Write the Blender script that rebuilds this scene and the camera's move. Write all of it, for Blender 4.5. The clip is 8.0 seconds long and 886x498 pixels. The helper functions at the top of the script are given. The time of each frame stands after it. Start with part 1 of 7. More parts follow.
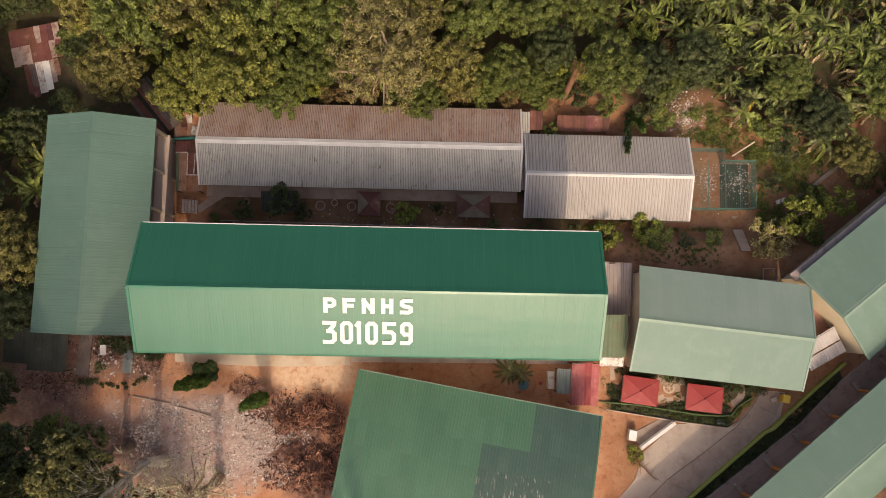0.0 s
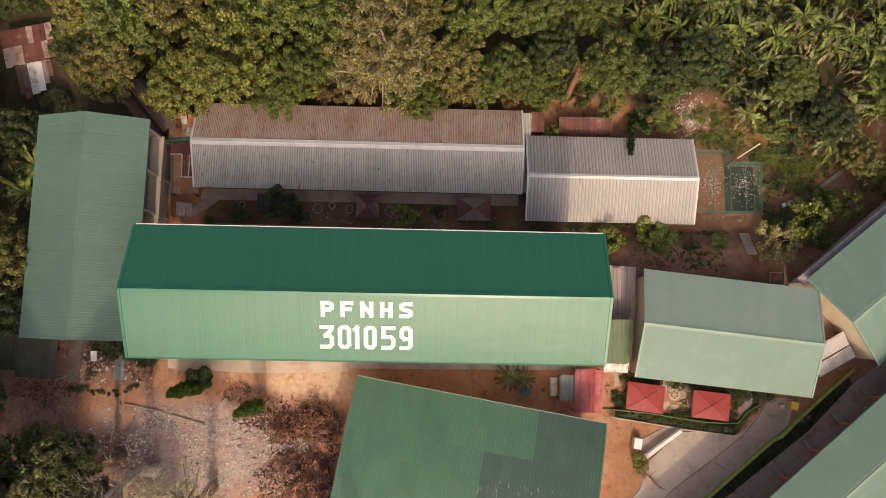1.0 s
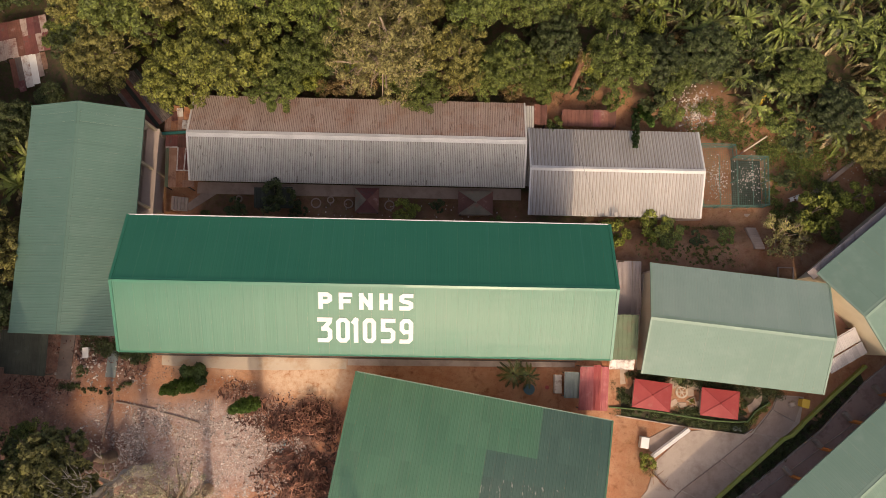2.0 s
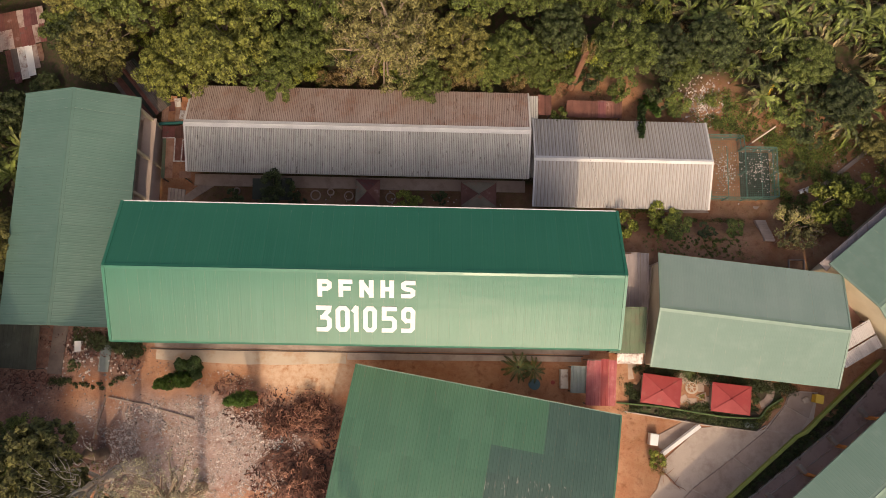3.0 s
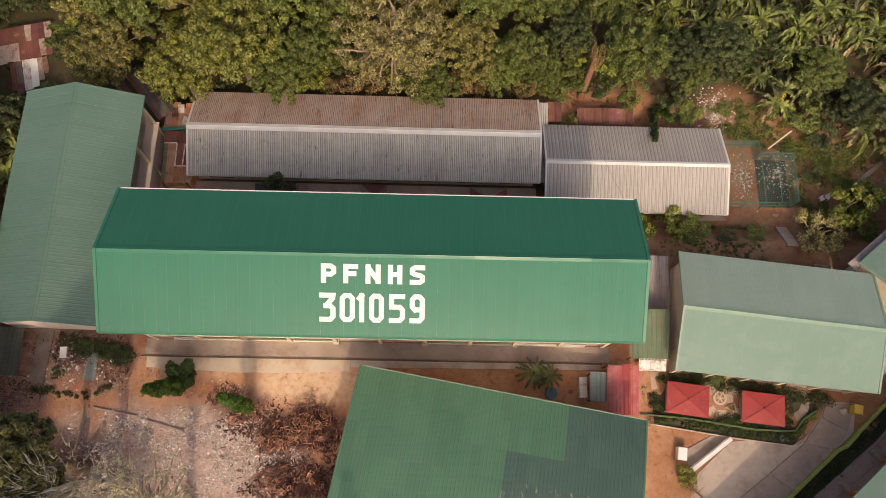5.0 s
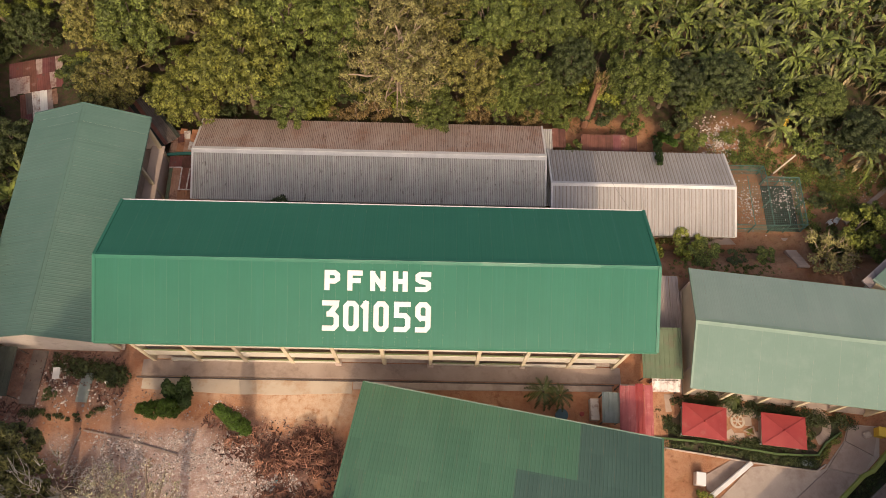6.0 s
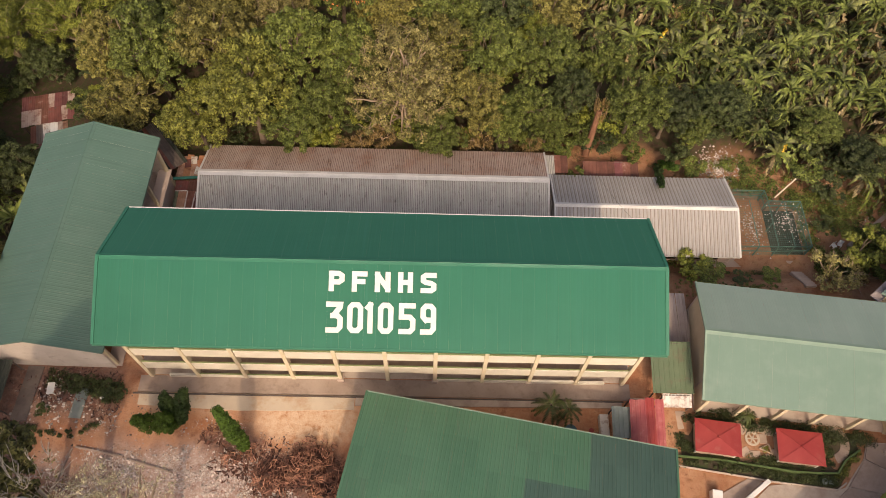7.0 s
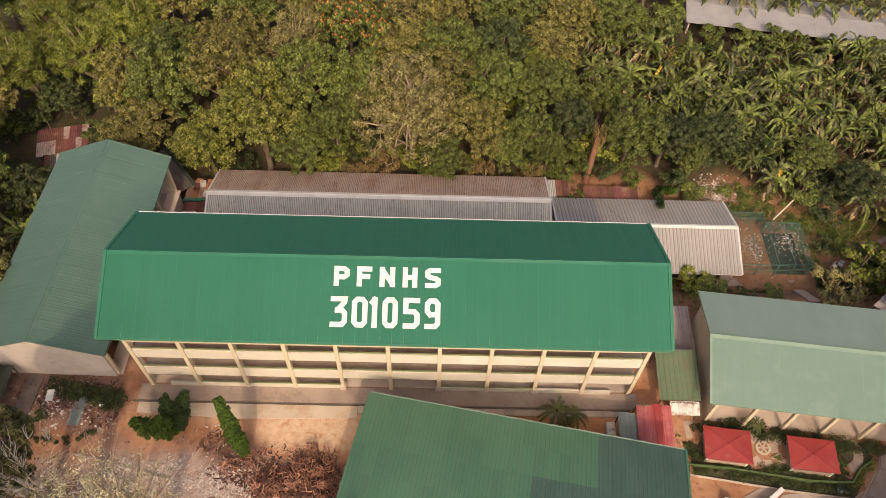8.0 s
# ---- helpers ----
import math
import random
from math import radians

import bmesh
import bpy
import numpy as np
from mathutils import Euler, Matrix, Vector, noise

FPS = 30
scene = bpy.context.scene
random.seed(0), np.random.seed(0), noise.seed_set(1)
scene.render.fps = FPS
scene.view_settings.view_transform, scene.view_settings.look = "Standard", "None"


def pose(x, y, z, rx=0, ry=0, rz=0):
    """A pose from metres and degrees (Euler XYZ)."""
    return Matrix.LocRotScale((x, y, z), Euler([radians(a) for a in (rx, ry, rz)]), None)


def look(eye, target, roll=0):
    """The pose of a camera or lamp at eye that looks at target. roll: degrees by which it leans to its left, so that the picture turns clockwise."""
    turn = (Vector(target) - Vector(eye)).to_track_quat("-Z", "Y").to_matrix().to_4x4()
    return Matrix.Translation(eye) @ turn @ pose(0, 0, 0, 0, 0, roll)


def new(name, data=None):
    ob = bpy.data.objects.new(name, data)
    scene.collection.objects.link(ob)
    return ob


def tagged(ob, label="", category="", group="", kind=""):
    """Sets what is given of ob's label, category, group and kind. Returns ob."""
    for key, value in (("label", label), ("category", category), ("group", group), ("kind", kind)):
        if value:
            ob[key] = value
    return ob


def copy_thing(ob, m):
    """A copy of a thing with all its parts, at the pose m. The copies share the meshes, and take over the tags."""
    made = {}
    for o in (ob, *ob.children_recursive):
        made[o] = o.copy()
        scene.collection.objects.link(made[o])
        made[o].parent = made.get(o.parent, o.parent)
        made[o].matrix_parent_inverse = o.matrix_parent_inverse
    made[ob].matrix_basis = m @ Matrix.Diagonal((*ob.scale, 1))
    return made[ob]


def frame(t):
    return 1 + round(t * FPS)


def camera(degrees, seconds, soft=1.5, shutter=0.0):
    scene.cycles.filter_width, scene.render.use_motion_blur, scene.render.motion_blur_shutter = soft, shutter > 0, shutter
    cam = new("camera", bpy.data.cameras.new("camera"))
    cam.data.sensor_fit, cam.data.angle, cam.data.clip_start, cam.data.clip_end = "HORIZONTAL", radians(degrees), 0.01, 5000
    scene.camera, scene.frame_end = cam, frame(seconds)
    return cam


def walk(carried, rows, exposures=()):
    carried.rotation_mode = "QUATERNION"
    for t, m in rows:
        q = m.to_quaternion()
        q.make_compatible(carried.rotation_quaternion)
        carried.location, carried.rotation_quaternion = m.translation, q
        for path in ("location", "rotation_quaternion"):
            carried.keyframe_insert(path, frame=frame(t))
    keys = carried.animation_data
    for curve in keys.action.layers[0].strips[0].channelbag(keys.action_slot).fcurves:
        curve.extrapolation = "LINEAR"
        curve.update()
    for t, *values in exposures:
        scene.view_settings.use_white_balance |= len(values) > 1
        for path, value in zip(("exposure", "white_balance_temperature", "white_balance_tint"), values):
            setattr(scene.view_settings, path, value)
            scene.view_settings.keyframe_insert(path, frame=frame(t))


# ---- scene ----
cam = camera(62.48, 8.0, 0.65)
# seconds, east, north, up, pitch, roll, yaw of the drone
ROWS = [
    (0.0, 5.974, -2.125, 84.481, -84.992, -1.075, 1.092),
    (0.5, 5.732, -2.451, 83.500, -84.525, -1.248, 1.072),
    (1.0, 5.656, -2.892, 82.526, -84.076, -1.321, 1.053),
    (1.5, 5.616, -3.758, 81.508, -83.522, -1.349, 1.032),
    (3.0, 5.444, -7.710, 78.044, -81.412, -1.321, 0.994),
    (3.5, 5.319, -9.388, 76.825, -80.137, -1.302, 0.996),
    (4.0, 5.186, -11.517, 75.482, -78.594, -1.305, 0.963),
    (5.5, 4.579, -18.974, 71.048, -71.108, -1.252, 0.873),
    (6.0, 4.456, -21.819, 69.449, -67.758, -1.201, 0.829),
    (6.5, 4.227, -24.799, 67.890, -64.429, -1.250, 0.790),
    (7.0, 4.088, -28.064, 66.119, -60.945, -1.249, 0.761),
    (7.5, 4.141, -31.402, 64.344, -57.523, -1.137, 0.763),
    (8.0, 3.999, -34.865, 62.650, -54.034, -1.174, 0.814),
]
walk(cam, [(t, pose(x, y, z, 90 + pitch, roll, yaw)) for t, x, y, z, pitch, roll, yaw in ROWS], [(0.0, 0.17, 7050, 13), (8.0, 0.17, 7050, 13)])

# ---- world and sun ----
SUN_ELEV, SUN_EAST = 42.4, 6.0          # degrees up, degrees east of south
world = bpy.data.worlds.new("sky")
scene.world = world
world.use_nodes = True
_wn = world.node_tree.nodes
_wn.clear()
_sky = _wn.new("ShaderNodeTexSky")
_sky.sky_type = "NISHITA"
_sky.sun_disc = False
_sky.sun_elevation = radians(SUN_ELEV)
_sky.sun_rotation = radians(180 - SUN_EAST)
_sky.air_density, _sky.dust_density, _sky.ozone_density = 0.65, 6.0, 0.3
_bg = _wn.new("ShaderNodeBackground")
_bg.inputs["Strength"].default_value = 0.16
_wo = _wn.new("ShaderNodeOutputWorld")
world.node_tree.links.new(_sky.outputs[0], _bg.inputs[0])
world.node_tree.links.new(_bg.outputs[0], _wo.inputs[0])
_sl = bpy.data.lights.new("sun", "SUN")
_sl.energy, _sl.angle, _sl.color = 1.48, radians(0.6), (1.0, 0.80, 0.57)
_sun = new("sun", _sl)
_to = Vector((math.sin(radians(SUN_EAST)) * math.cos(radians(SUN_ELEV)), -math.cos(radians(SUN_EAST)) * math.cos(radians(SUN_ELEV)), math.sin(radians(SUN_ELEV))))
_sun.matrix_world = look(_to * 200, (0, 0, 0))


# ---- materials ----
def mat(name, a, b, scale=0.6, fine=14.0, rough=0.7, metal=0.0, bump=0.25, dist=0.02, vary=0.0, fine_amt=0.25,
        stain=None, streak=None, island=0.0, spec=0.5, rvar=0.0, through_light=0.0, groove=None, wave=None, brushed=0.0):
    """A surface of two base colours mixed at two scales, with optional stains, streaks and piece-to-piece variation."""
    m = bpy.data.materials.new(name)
    m.use_nodes = True
    nt = m.node_tree
    n, l = nt.nodes, nt.links
    bs = n["Principled BSDF"]
    geo = n.new("ShaderNodeNewGeometry")
    info = n.new("ShaderNodeObjectInfo")

    def noise_of(s, detail=4.0, vec=None, r=0.6):
        t = n.new("ShaderNodeTexNoise")
        t.inputs["Scale"].default_value, t.inputs["Detail"].default_value, t.inputs["Roughness"].default_value = s, detail, r
        l.new(vec or geo.outputs["Position"], t.inputs["Vector"])
        return t.outputs["Fac"]

    def ramp(fac, lo, hi):
        r = n.new("ShaderNodeMapRange")
        r.inputs["From Min"].default_value, r.inputs["From Max"].default_value = lo, hi
        l.new(fac, r.inputs["Value"])
        return r.outputs["Result"]

    def mix(fac, x, y, kind="MIX"):
        k = n.new("ShaderNodeMix")
        k.data_type, k.blend_type = "RGBA", kind
        for sock, v in ((k.inputs[0], fac), (k.inputs[6], x), (k.inputs[7], y)):
            if hasattr(v, "links"):
                l.new(v, sock)
            elif isinstance(v, tuple):
                sock.default_value = (*v, 1)
            else:
                sock.default_value = v
        return k.outputs[2]

    big = noise_of(scale)
    small = noise_of(fine, 6.0)
    col = mix(ramp(big, 0.32, 0.68), a, b)
    if stain:
        colour, s, lo, hi = stain
        col = mix(ramp(noise_of(s, 6.0, r=0.7), lo, hi), col, colour)
    if streak:
        colour, vec3, lo, hi = streak
        mp = n.new("ShaderNodeMapping")
        mp.inputs["Scale"].default_value = vec3
        l.new(geo.outputs["Position"], mp.inputs["Vector"])
        col = mix(ramp(noise_of(1.0, 3.0, mp.outputs[0]), lo, hi), col, colour)

    def level(fac, lo, hi):
        r = n.new("ShaderNodeMapRange")
        r.inputs["To Min"].default_value, r.inputs["To Max"].default_value = lo, hi
        l.new(fac, r.inputs["Value"])
        h = n.new("ShaderNodeCombineColor")
        for k in range(3):
            l.new(r.outputs["Result"], h.inputs[k])
        return h.outputs[0]

    if groove:
        # dirt that gathers beside the ribs, at the sheet's own rib spacing
        colour, pitch, amount = groove
        tc = n.new("ShaderNodeTexCoord")
        sp = n.new("ShaderNodeSeparateXYZ")
        l.new(tc.outputs["Object"], sp.inputs[0])
        mo = n.new("ShaderNodeMath")
        mo.operation = "PINGPONG"
        mo.inputs[1].default_value = pitch / 2
        l.new(sp.outputs[0], mo.inputs[0])
        g = ramp(mo.outputs[0], pitch * 0.20, pitch * 0.06)
        gm = n.new("ShaderNodeMath")
        gm.operation = "MULTIPLY"
        l.new(g, gm.inputs[0])
        l.new(ramp(noise_of(1.4, 4.0), 0.35 - amount * 0.3, 0.75 - amount * 0.3), gm.inputs[1])
        col = mix(gm.outputs[0], col, colour)
    if fine_amt:
        col = mix(1.0, col, level(small, 1 - fine_amt, 1 + fine_amt), "MULTIPLY")
    if vary:
        col = mix(1.0, col, level(info.outputs["Random"], 1 - vary, 1 + vary), "MULTIPLY")
    if island:
        col = mix(1.0, col, level(geo.outputs["Random Per Island"], 1 - island, 1 + island), "MULTIPLY")
    l.new(col, bs.inputs["Base Color"])
    bs.inputs["Roughness"].default_value, bs.inputs["Metallic"].default_value = rough, metal
    bs.inputs["Specular IOR Level"].default_value = spec
    if brushed:
        # the fine ribs of the sheet spread the gloss crosswise
        side = n.new("ShaderNodeCombineXYZ")
        side.inputs[0].default_value = 1.0
        l.new(side.outputs[0], bs.inputs["Tangent"])
        bs.inputs["Anisotropic"].default_value = brushed
    if rvar:
        r = n.new("ShaderNodeMapRange")
        r.inputs["To Min"].default_value, r.inputs["To Max"].default_value = rough - rvar, rough + rvar
        l.new(big, r.inputs["Value"])
        l.new(r.outputs["Result"], bs.inputs["Roughness"])
    if bump:
        bp = n.new("ShaderNodeBump")
        bp.inputs["Strength"].default_value, bp.inputs["Distance"].default_value = bump, dist
        l.new(small, bp.inputs["Height"])
        if wave:
            # slow buckling of the sheets, which breaks the gloss into bands
            under = None
            for vec3, deep in wave:
                mw = n.new("ShaderNodeMapping")
                mw.inputs["Scale"].default_value = vec3
                l.new(geo.outputs["Position"], mw.inputs["Vector"])
                bw = n.new("ShaderNodeBump")
                bw.inputs["Strength"].default_value, bw.inputs["Distance"].default_value = 1.0, deep
                l.new(noise_of(1.0, 3.0, mw.outputs[0]), bw.inputs["Height"])
                if under:
                    l.new(under, bw.inputs["Normal"])
                under = bw.outputs[0]
            l.new(under, bp.inputs["Normal"])
        l.new(bp.outputs[0], bs.inputs["Normal"])
    if through_light:
        tr = n.new("ShaderNodeBsdfTranslucent")
        l.new(col, tr.inputs["Color"])
        ms = n.new("ShaderNodeMixShader")
        ms.inputs[0].default_value = through_light
        out = n["Material Output"]
        l.new(bs.outputs[0], ms.inputs[1])
        l.new(tr.outputs[0], ms.inputs[2])
        l.new(ms.outputs[0], out.inputs["Surface"])
    return m


M_ROOF_MAIN = mat("green_roof_paint", (0.024, 0.142, 0.085), (0.030, 0.155, 0.093), 0.25, 9, 0.34, 0.0, 0.06, 0.01, 0.025, 0.06, spec=0.29, brushed=0.9,
                  streak=((0.032, 0.158, 0.102), (4.2, 0.10, 0.10), 0.52, 0.74), rvar=0.03, wave=(((0.06, 0.25, 0.25), 0.035), ((0.7, 0.06, 0.06), 0.03)))
M_ROOF_W = mat("weathered_green_roof", (0.090, 0.164, 0.125), (0.108, 0.185, 0.144), 0.2, 9, 0.4, 0.0, 0.06, 0.01, 0.03, 0.08,
               stain=((0.125, 0.195, 0.155), 0.5, 0.5, 0.8), streak=((0.075, 0.135, 0.10), (0.12, 3.0, 0.12), 0.55, 0.8))
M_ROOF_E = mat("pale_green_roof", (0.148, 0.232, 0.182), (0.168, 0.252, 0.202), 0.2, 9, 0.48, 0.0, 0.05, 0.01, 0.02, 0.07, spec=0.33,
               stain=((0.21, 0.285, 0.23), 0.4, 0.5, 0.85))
# East block's north slope: greyer paint, lightened to offset the weak sun on it.
M_ROOF_E_NORTH = mat("greyer_green_roof_lightened", (0.222, 0.300, 0.250), (0.246, 0.324, 0.272), 0.2, 9, 0.48, 0.0, 0.05, 0.01, 0.02, 0.07, spec=0.45,
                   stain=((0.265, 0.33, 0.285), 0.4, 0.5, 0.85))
M_ROOF_GYM = mat("faded_green_roof", (0.068, 0.165, 0.098), (0.086, 0.187, 0.114), 0.2, 9, 0.42, 0.0, 0.06, 0.01, 0.07, 0.1,
                 streak=((0.095, 0.165, 0.11), (3.0, 0.2, 0.2), 0.55, 0.8))
M_ROOF_PATCH = mat("dark_green_patch_roof", (0.054, 0.104, 0.082), (0.066, 0.120, 0.094), 0.3, 9, 0.45, 0.0, 0.06, 0.01, 0.06, 0.1)
M_ROOF_WORN = mat("dark_green_roof_with_worn_paint", (0.056, 0.100, 0.080), (0.068, 0.116, 0.092), 0.3, 9, 0.5, 0.0, 0.06, 0.01, 0.06, 0.1,
                  streak=((0.36, 0.33, 0.29), (3.0, 0.7, 0.7), 0.60, 0.68))
M_ROOF_GREY = mat("grey_galvanised_roof", (0.445, 0.425, 0.375), (0.535, 0.51, 0.455), 0.35, 9, 0.55, 0.1, 0.1, 0.01, 0.06, 0.12,
                  stain=((0.40, 0.335, 0.29), 0.9, 0.52, 0.75), streak=((0.12, 0.092, 0.075), (5.0, 0.9, 0.9), 0.62, 0.72), groove=((0.15, 0.135, 0.12), 0.1975, 0.6))
M_ROOF_RUST = mat("rusted_grey_roof", (0.40, 0.295, 0.245), (0.48, 0.38, 0.325), 0.35, 9, 0.65, 0.0, 0.1, 0.01, 0.08, 0.15,
                  stain=((0.36, 0.195, 0.135), 0.4, 0.5, 0.72), streak=((0.13, 0.068, 0.048), (5.0, 0.7, 0.7), 0.60, 0.72), groove=((0.15, 0.085, 0.065), 0.1975, 0.6))
M_ROOF_CREAM = mat("pale_galvanised_roof", (0.39, 0.362, 0.335), (0.455, 0.424, 0.394), 0.35, 9, 0.5, 0.1, 0.1, 0.01, 0.04, 0.08,
                   stain=((0.36, 0.31, 0.26), 0.8, 0.55, 0.8), groove=((0.25, 0.205, 0.17), 0.394, 0.75))
M_FARROOF = mat("smooth_pale_grey_roof", (0.30, 0.288, 0.285), (0.365, 0.35, 0.34), 0.3, 9, 0.6, 0.0, 0.08, 0.01, 0.03, 0.08,
                stain=((0.28, 0.25, 0.23), 0.5, 0.55, 0.8))
M_DEADTRUNK = mat("reddish_dead_trunk", (0.20, 0.09, 0.05), (0.27, 0.13, 0.075), 1.5, 14, 0.9, 0.0, 0.4, 0.02, 0.1, 0.2)
M_CAP_WHITE = mat("pale_ridge_metal", (0.62, 0.595, 0.56), (0.70, 0.675, 0.635), 0.8, 12, 0.5, 0.0, 0.08, 0.01, 0.05)
M_CAP_GREEN = mat("green_ridge_metal", (0.05, 0.20, 0.12), (0.07, 0.23, 0.14), 0.8, 12, 0.4, 0.0, 0.05, 0.01, 0.03, 0.1)
M_RIDGE_MAIN = mat("glossy_green_ridge_metal", (0.022, 0.155, 0.090), (0.03, 0.172, 0.10), 0.8, 12, 0.30, 0.0, 0.05, 0.01, 0.03, 0.1, spec=0.45)
M_CAP_PALE = mat("pale_green_ridge_metal", (0.20, 0.29, 0.22), (0.235, 0.32, 0.25), 0.8, 12, 0.45, 0.0, 0.05, 0.01, 0.03, 0.1)
M_LETTER = mat("white_roof_lettering", (0.66, 0.66, 0.61), (0.73, 0.73, 0.68), 0.9, 14, 0.55, 0.0, 0.05, 0.01, 0, 0.06)
M_CREAM = mat("cream_wall_paint", (0.58, 0.49, 0.33), (0.65, 0.56, 0.40), 0.5, 12, 0.75, 0.0, 0.12, 0.01, 0.02, 0.08,
              stain=((0.55, 0.45, 0.31), 0.7, 0.58, 0.85))
M_WHITEWALL = mat("white_parapet_paint", (0.60, 0.545, 0.44), (0.68, 0.625, 0.52), 0.5, 12, 0.75, 0.0, 0.12, 0.01, 0.02, 0.07,
                  stain=((0.58, 0.50, 0.40), 0.6, 0.6, 0.85))
M_PINKWALL = mat("faded_pink_wall", (0.54, 0.42, 0.35), (0.62, 0.50, 0.42), 0.5, 12, 0.8, 0.0, 0.15, 0.01, 0.02, 0.1)
M_PALEWALL = mat("pale_stained_gable_wall", (0.60, 0.52, 0.45), (0.70, 0.62, 0.55), 0.5, 12, 0.8, 0.0, 0.15, 0.01, 0.02, 0.1,
                 stain=((0.42, 0.33, 0.27), 0.9, 0.55, 0.8))
M_DKGREEN = mat("dark_green_wall_paint", (0.075, 0.125, 0.035), (0.11, 0.165, 0.055), 0.8, 12, 0.7, 0.0, 0.15, 0.01, 0.04, 0.15)
M_OLIVE = mat("olive_rail_paint", (0.20, 0.24, 0.10), (0.26, 0.29, 0.13), 0.8, 12, 0.55, 0.0, 0.05, 0.01, 0.03, 0.1)
M_LIME = mat("lime_green_wall_paint", (0.30, 0.36, 0.07), (0.38, 0.43, 0.11), 0.8, 12, 0.7, 0.0, 0.15, 0.01, 0.04, 0.15,
             stain=((0.17, 0.18, 0.07), 1.2, 0.55, 0.8))
M_ORANGE = mat("orange_post_paint", (0.62, 0.24, 0.06), (0.70, 0.30, 0.09), 0.8, 12, 0.6, 0.0, 0.08, 0.01, 0.03, 0.1)
M_GLASS = mat("dark_window_glass", (0.02, 0.025, 0.025), (0.03, 0.035, 0.035), 0.8, 6, 0.12, 0.0, 0.0, 0.01, 0.2, 0.05)
M_DOOR = mat("brown_door_wood", (0.16, 0.08, 0.045), (0.20, 0.105, 0.06), 0.8, 12, 0.55, 0.0, 0.1, 0.01, 0.1, 0.12)
M_CONC = mat("worn_concrete", (0.44, 0.355, 0.29), (0.53, 0.44, 0.365), 0.4, 16, 0.85, 0.0, 0.3, 0.012, 0.04, 0.14,
             stain=((0.32, 0.235, 0.185), 0.5, 0.5, 0.75))
M_SLAB = mat("grey_brown_paving", (0.34, 0.255, 0.205), (0.42, 0.325, 0.265), 0.4, 16, 0.85, 0.0, 0.3, 0.012, 0.07, 0.14,
             stain=((0.25, 0.18, 0.145), 0.7, 0.5, 0.75))
M_WALKWAY = mat("reddish_brown_paving", (0.45, 0.315, 0.26), (0.52, 0.375, 0.31), 0.4, 16, 0.85, 0.0, 0.3, 0.012, 0.07, 0.14,
                stain=((0.26, 0.165, 0.13), 0.7, 0.5, 0.75))
M_APRON = mat("sun_bleached_concrete_apron", (0.50, 0.41, 0.31), (0.58, 0.49, 0.38), 0.4, 16, 0.85, 0.0, 0.3, 0.012, 0.05, 0.12,
              stain=((0.42, 0.24, 0.13), 0.35, 0.52, 0.75))
M_RED = mat("red_painted_sheet", (0.30, 0.036, 0.034), (0.37, 0.058, 0.050), 0.6, 12, 0.5, 0.0, 0.08, 0.01, 0.05, 0.12,
            stain=((0.36, 0.12, 0.09), 0.9, 0.55, 0.8))
M_REDOLD = mat("patched_red_sheet", (0.34, 0.07, 0.075), (0.46, 0.13, 0.12), 0.7, 12, 0.55, 0.0, 0.1, 0.01, 0.25, 0.15,
               stain=((0.52, 0.28, 0.26), 0.7, 0.55, 0.8))
M_RUSTSHEET = mat("rust_brown_sheet", (0.13, 0.050, 0.034), (0.21, 0.085, 0.058), 0.8, 12, 0.75, 0.0, 0.15, 0.01, 0.3, 0.2,
                  stain=((0.40, 0.30, 0.26), 0.8, 0.6, 0.8))
M_DARKSHEET = mat("dark_mossy_sheet", (0.040, 0.046, 0.036), (0.062, 0.066, 0.052), 0.6, 12, 0.85, 0.0, 0.15, 0.01, 0.15, 0.2,
                  stain=((0.11, 0.125, 0.115), 0.8, 0.6, 0.85), spec=0.2)
M_DARKWOOD = mat("dark_weathered_boards", (0.10, 0.078, 0.066), (0.16, 0.125, 0.105), 0.8, 12, 0.85, 0.0, 0.2, 0.012, 0.3, 0.2)
M_RUSTPALE = mat("light_rusty_sheet", (0.29, 0.145, 0.09), (0.41, 0.245, 0.165), 0.8, 12, 0.8, 0.0, 0.15, 0.01, 0.25, 0.2,
                 stain=((0.17, 0.075, 0.05), 0.9, 0.52, 0.7))
M_DULLRED = mat("dull_red_brown_sheet", (0.14, 0.045, 0.038), (0.19, 0.065, 0.052), 0.8, 12, 0.75, 0.0, 0.15, 0.01, 0.25, 0.2,
                stain=((0.10, 0.09, 0.075), 0.9, 0.55, 0.75))
M_MAROON = mat("faded_maroon_sheet", (0.13, 0.040, 0.042), (0.19, 0.068, 0.062), 0.8, 12, 0.75, 0.0, 0.15, 0.01, 0.3, 0.2,
               stain=((0.30, 0.20, 0.18), 0.9, 0.58, 0.78))
M_PALERUST = mat("rust_streaked_pale_sheet", (0.36, 0.27, 0.23), (0.46, 0.36, 0.31), 0.8, 12, 0.75, 0.0, 0.15, 0.01, 0.2, 0.2,
                 stain=((0.20, 0.09, 0.07), 1.1, 0.48, 0.66))
M_RUSTORANGE = mat("orange_rust_sheet", (0.34, 0.145, 0.065), (0.44, 0.21, 0.11), 0.9, 12, 0.8, 0.0, 0.15, 0.01, 0.2, 0.2,
                   stain=((0.20, 0.075, 0.045), 1.1, 0.5, 0.7))
M_TEAL = mat("teal_gutter_paint", (0.03, 0.16, 0.12), (0.045, 0.20, 0.15), 0.8, 12, 0.5, 0.0, 0.08, 0.01, 0.05, 0.15)
M_GREYSHEET = mat("grey_kiosk_sheet", (0.16, 0.19, 0.17), (0.22, 0.25, 0.23), 0.8, 12, 0.6, 0.0, 0.1, 0.01, 0.1, 0.15)
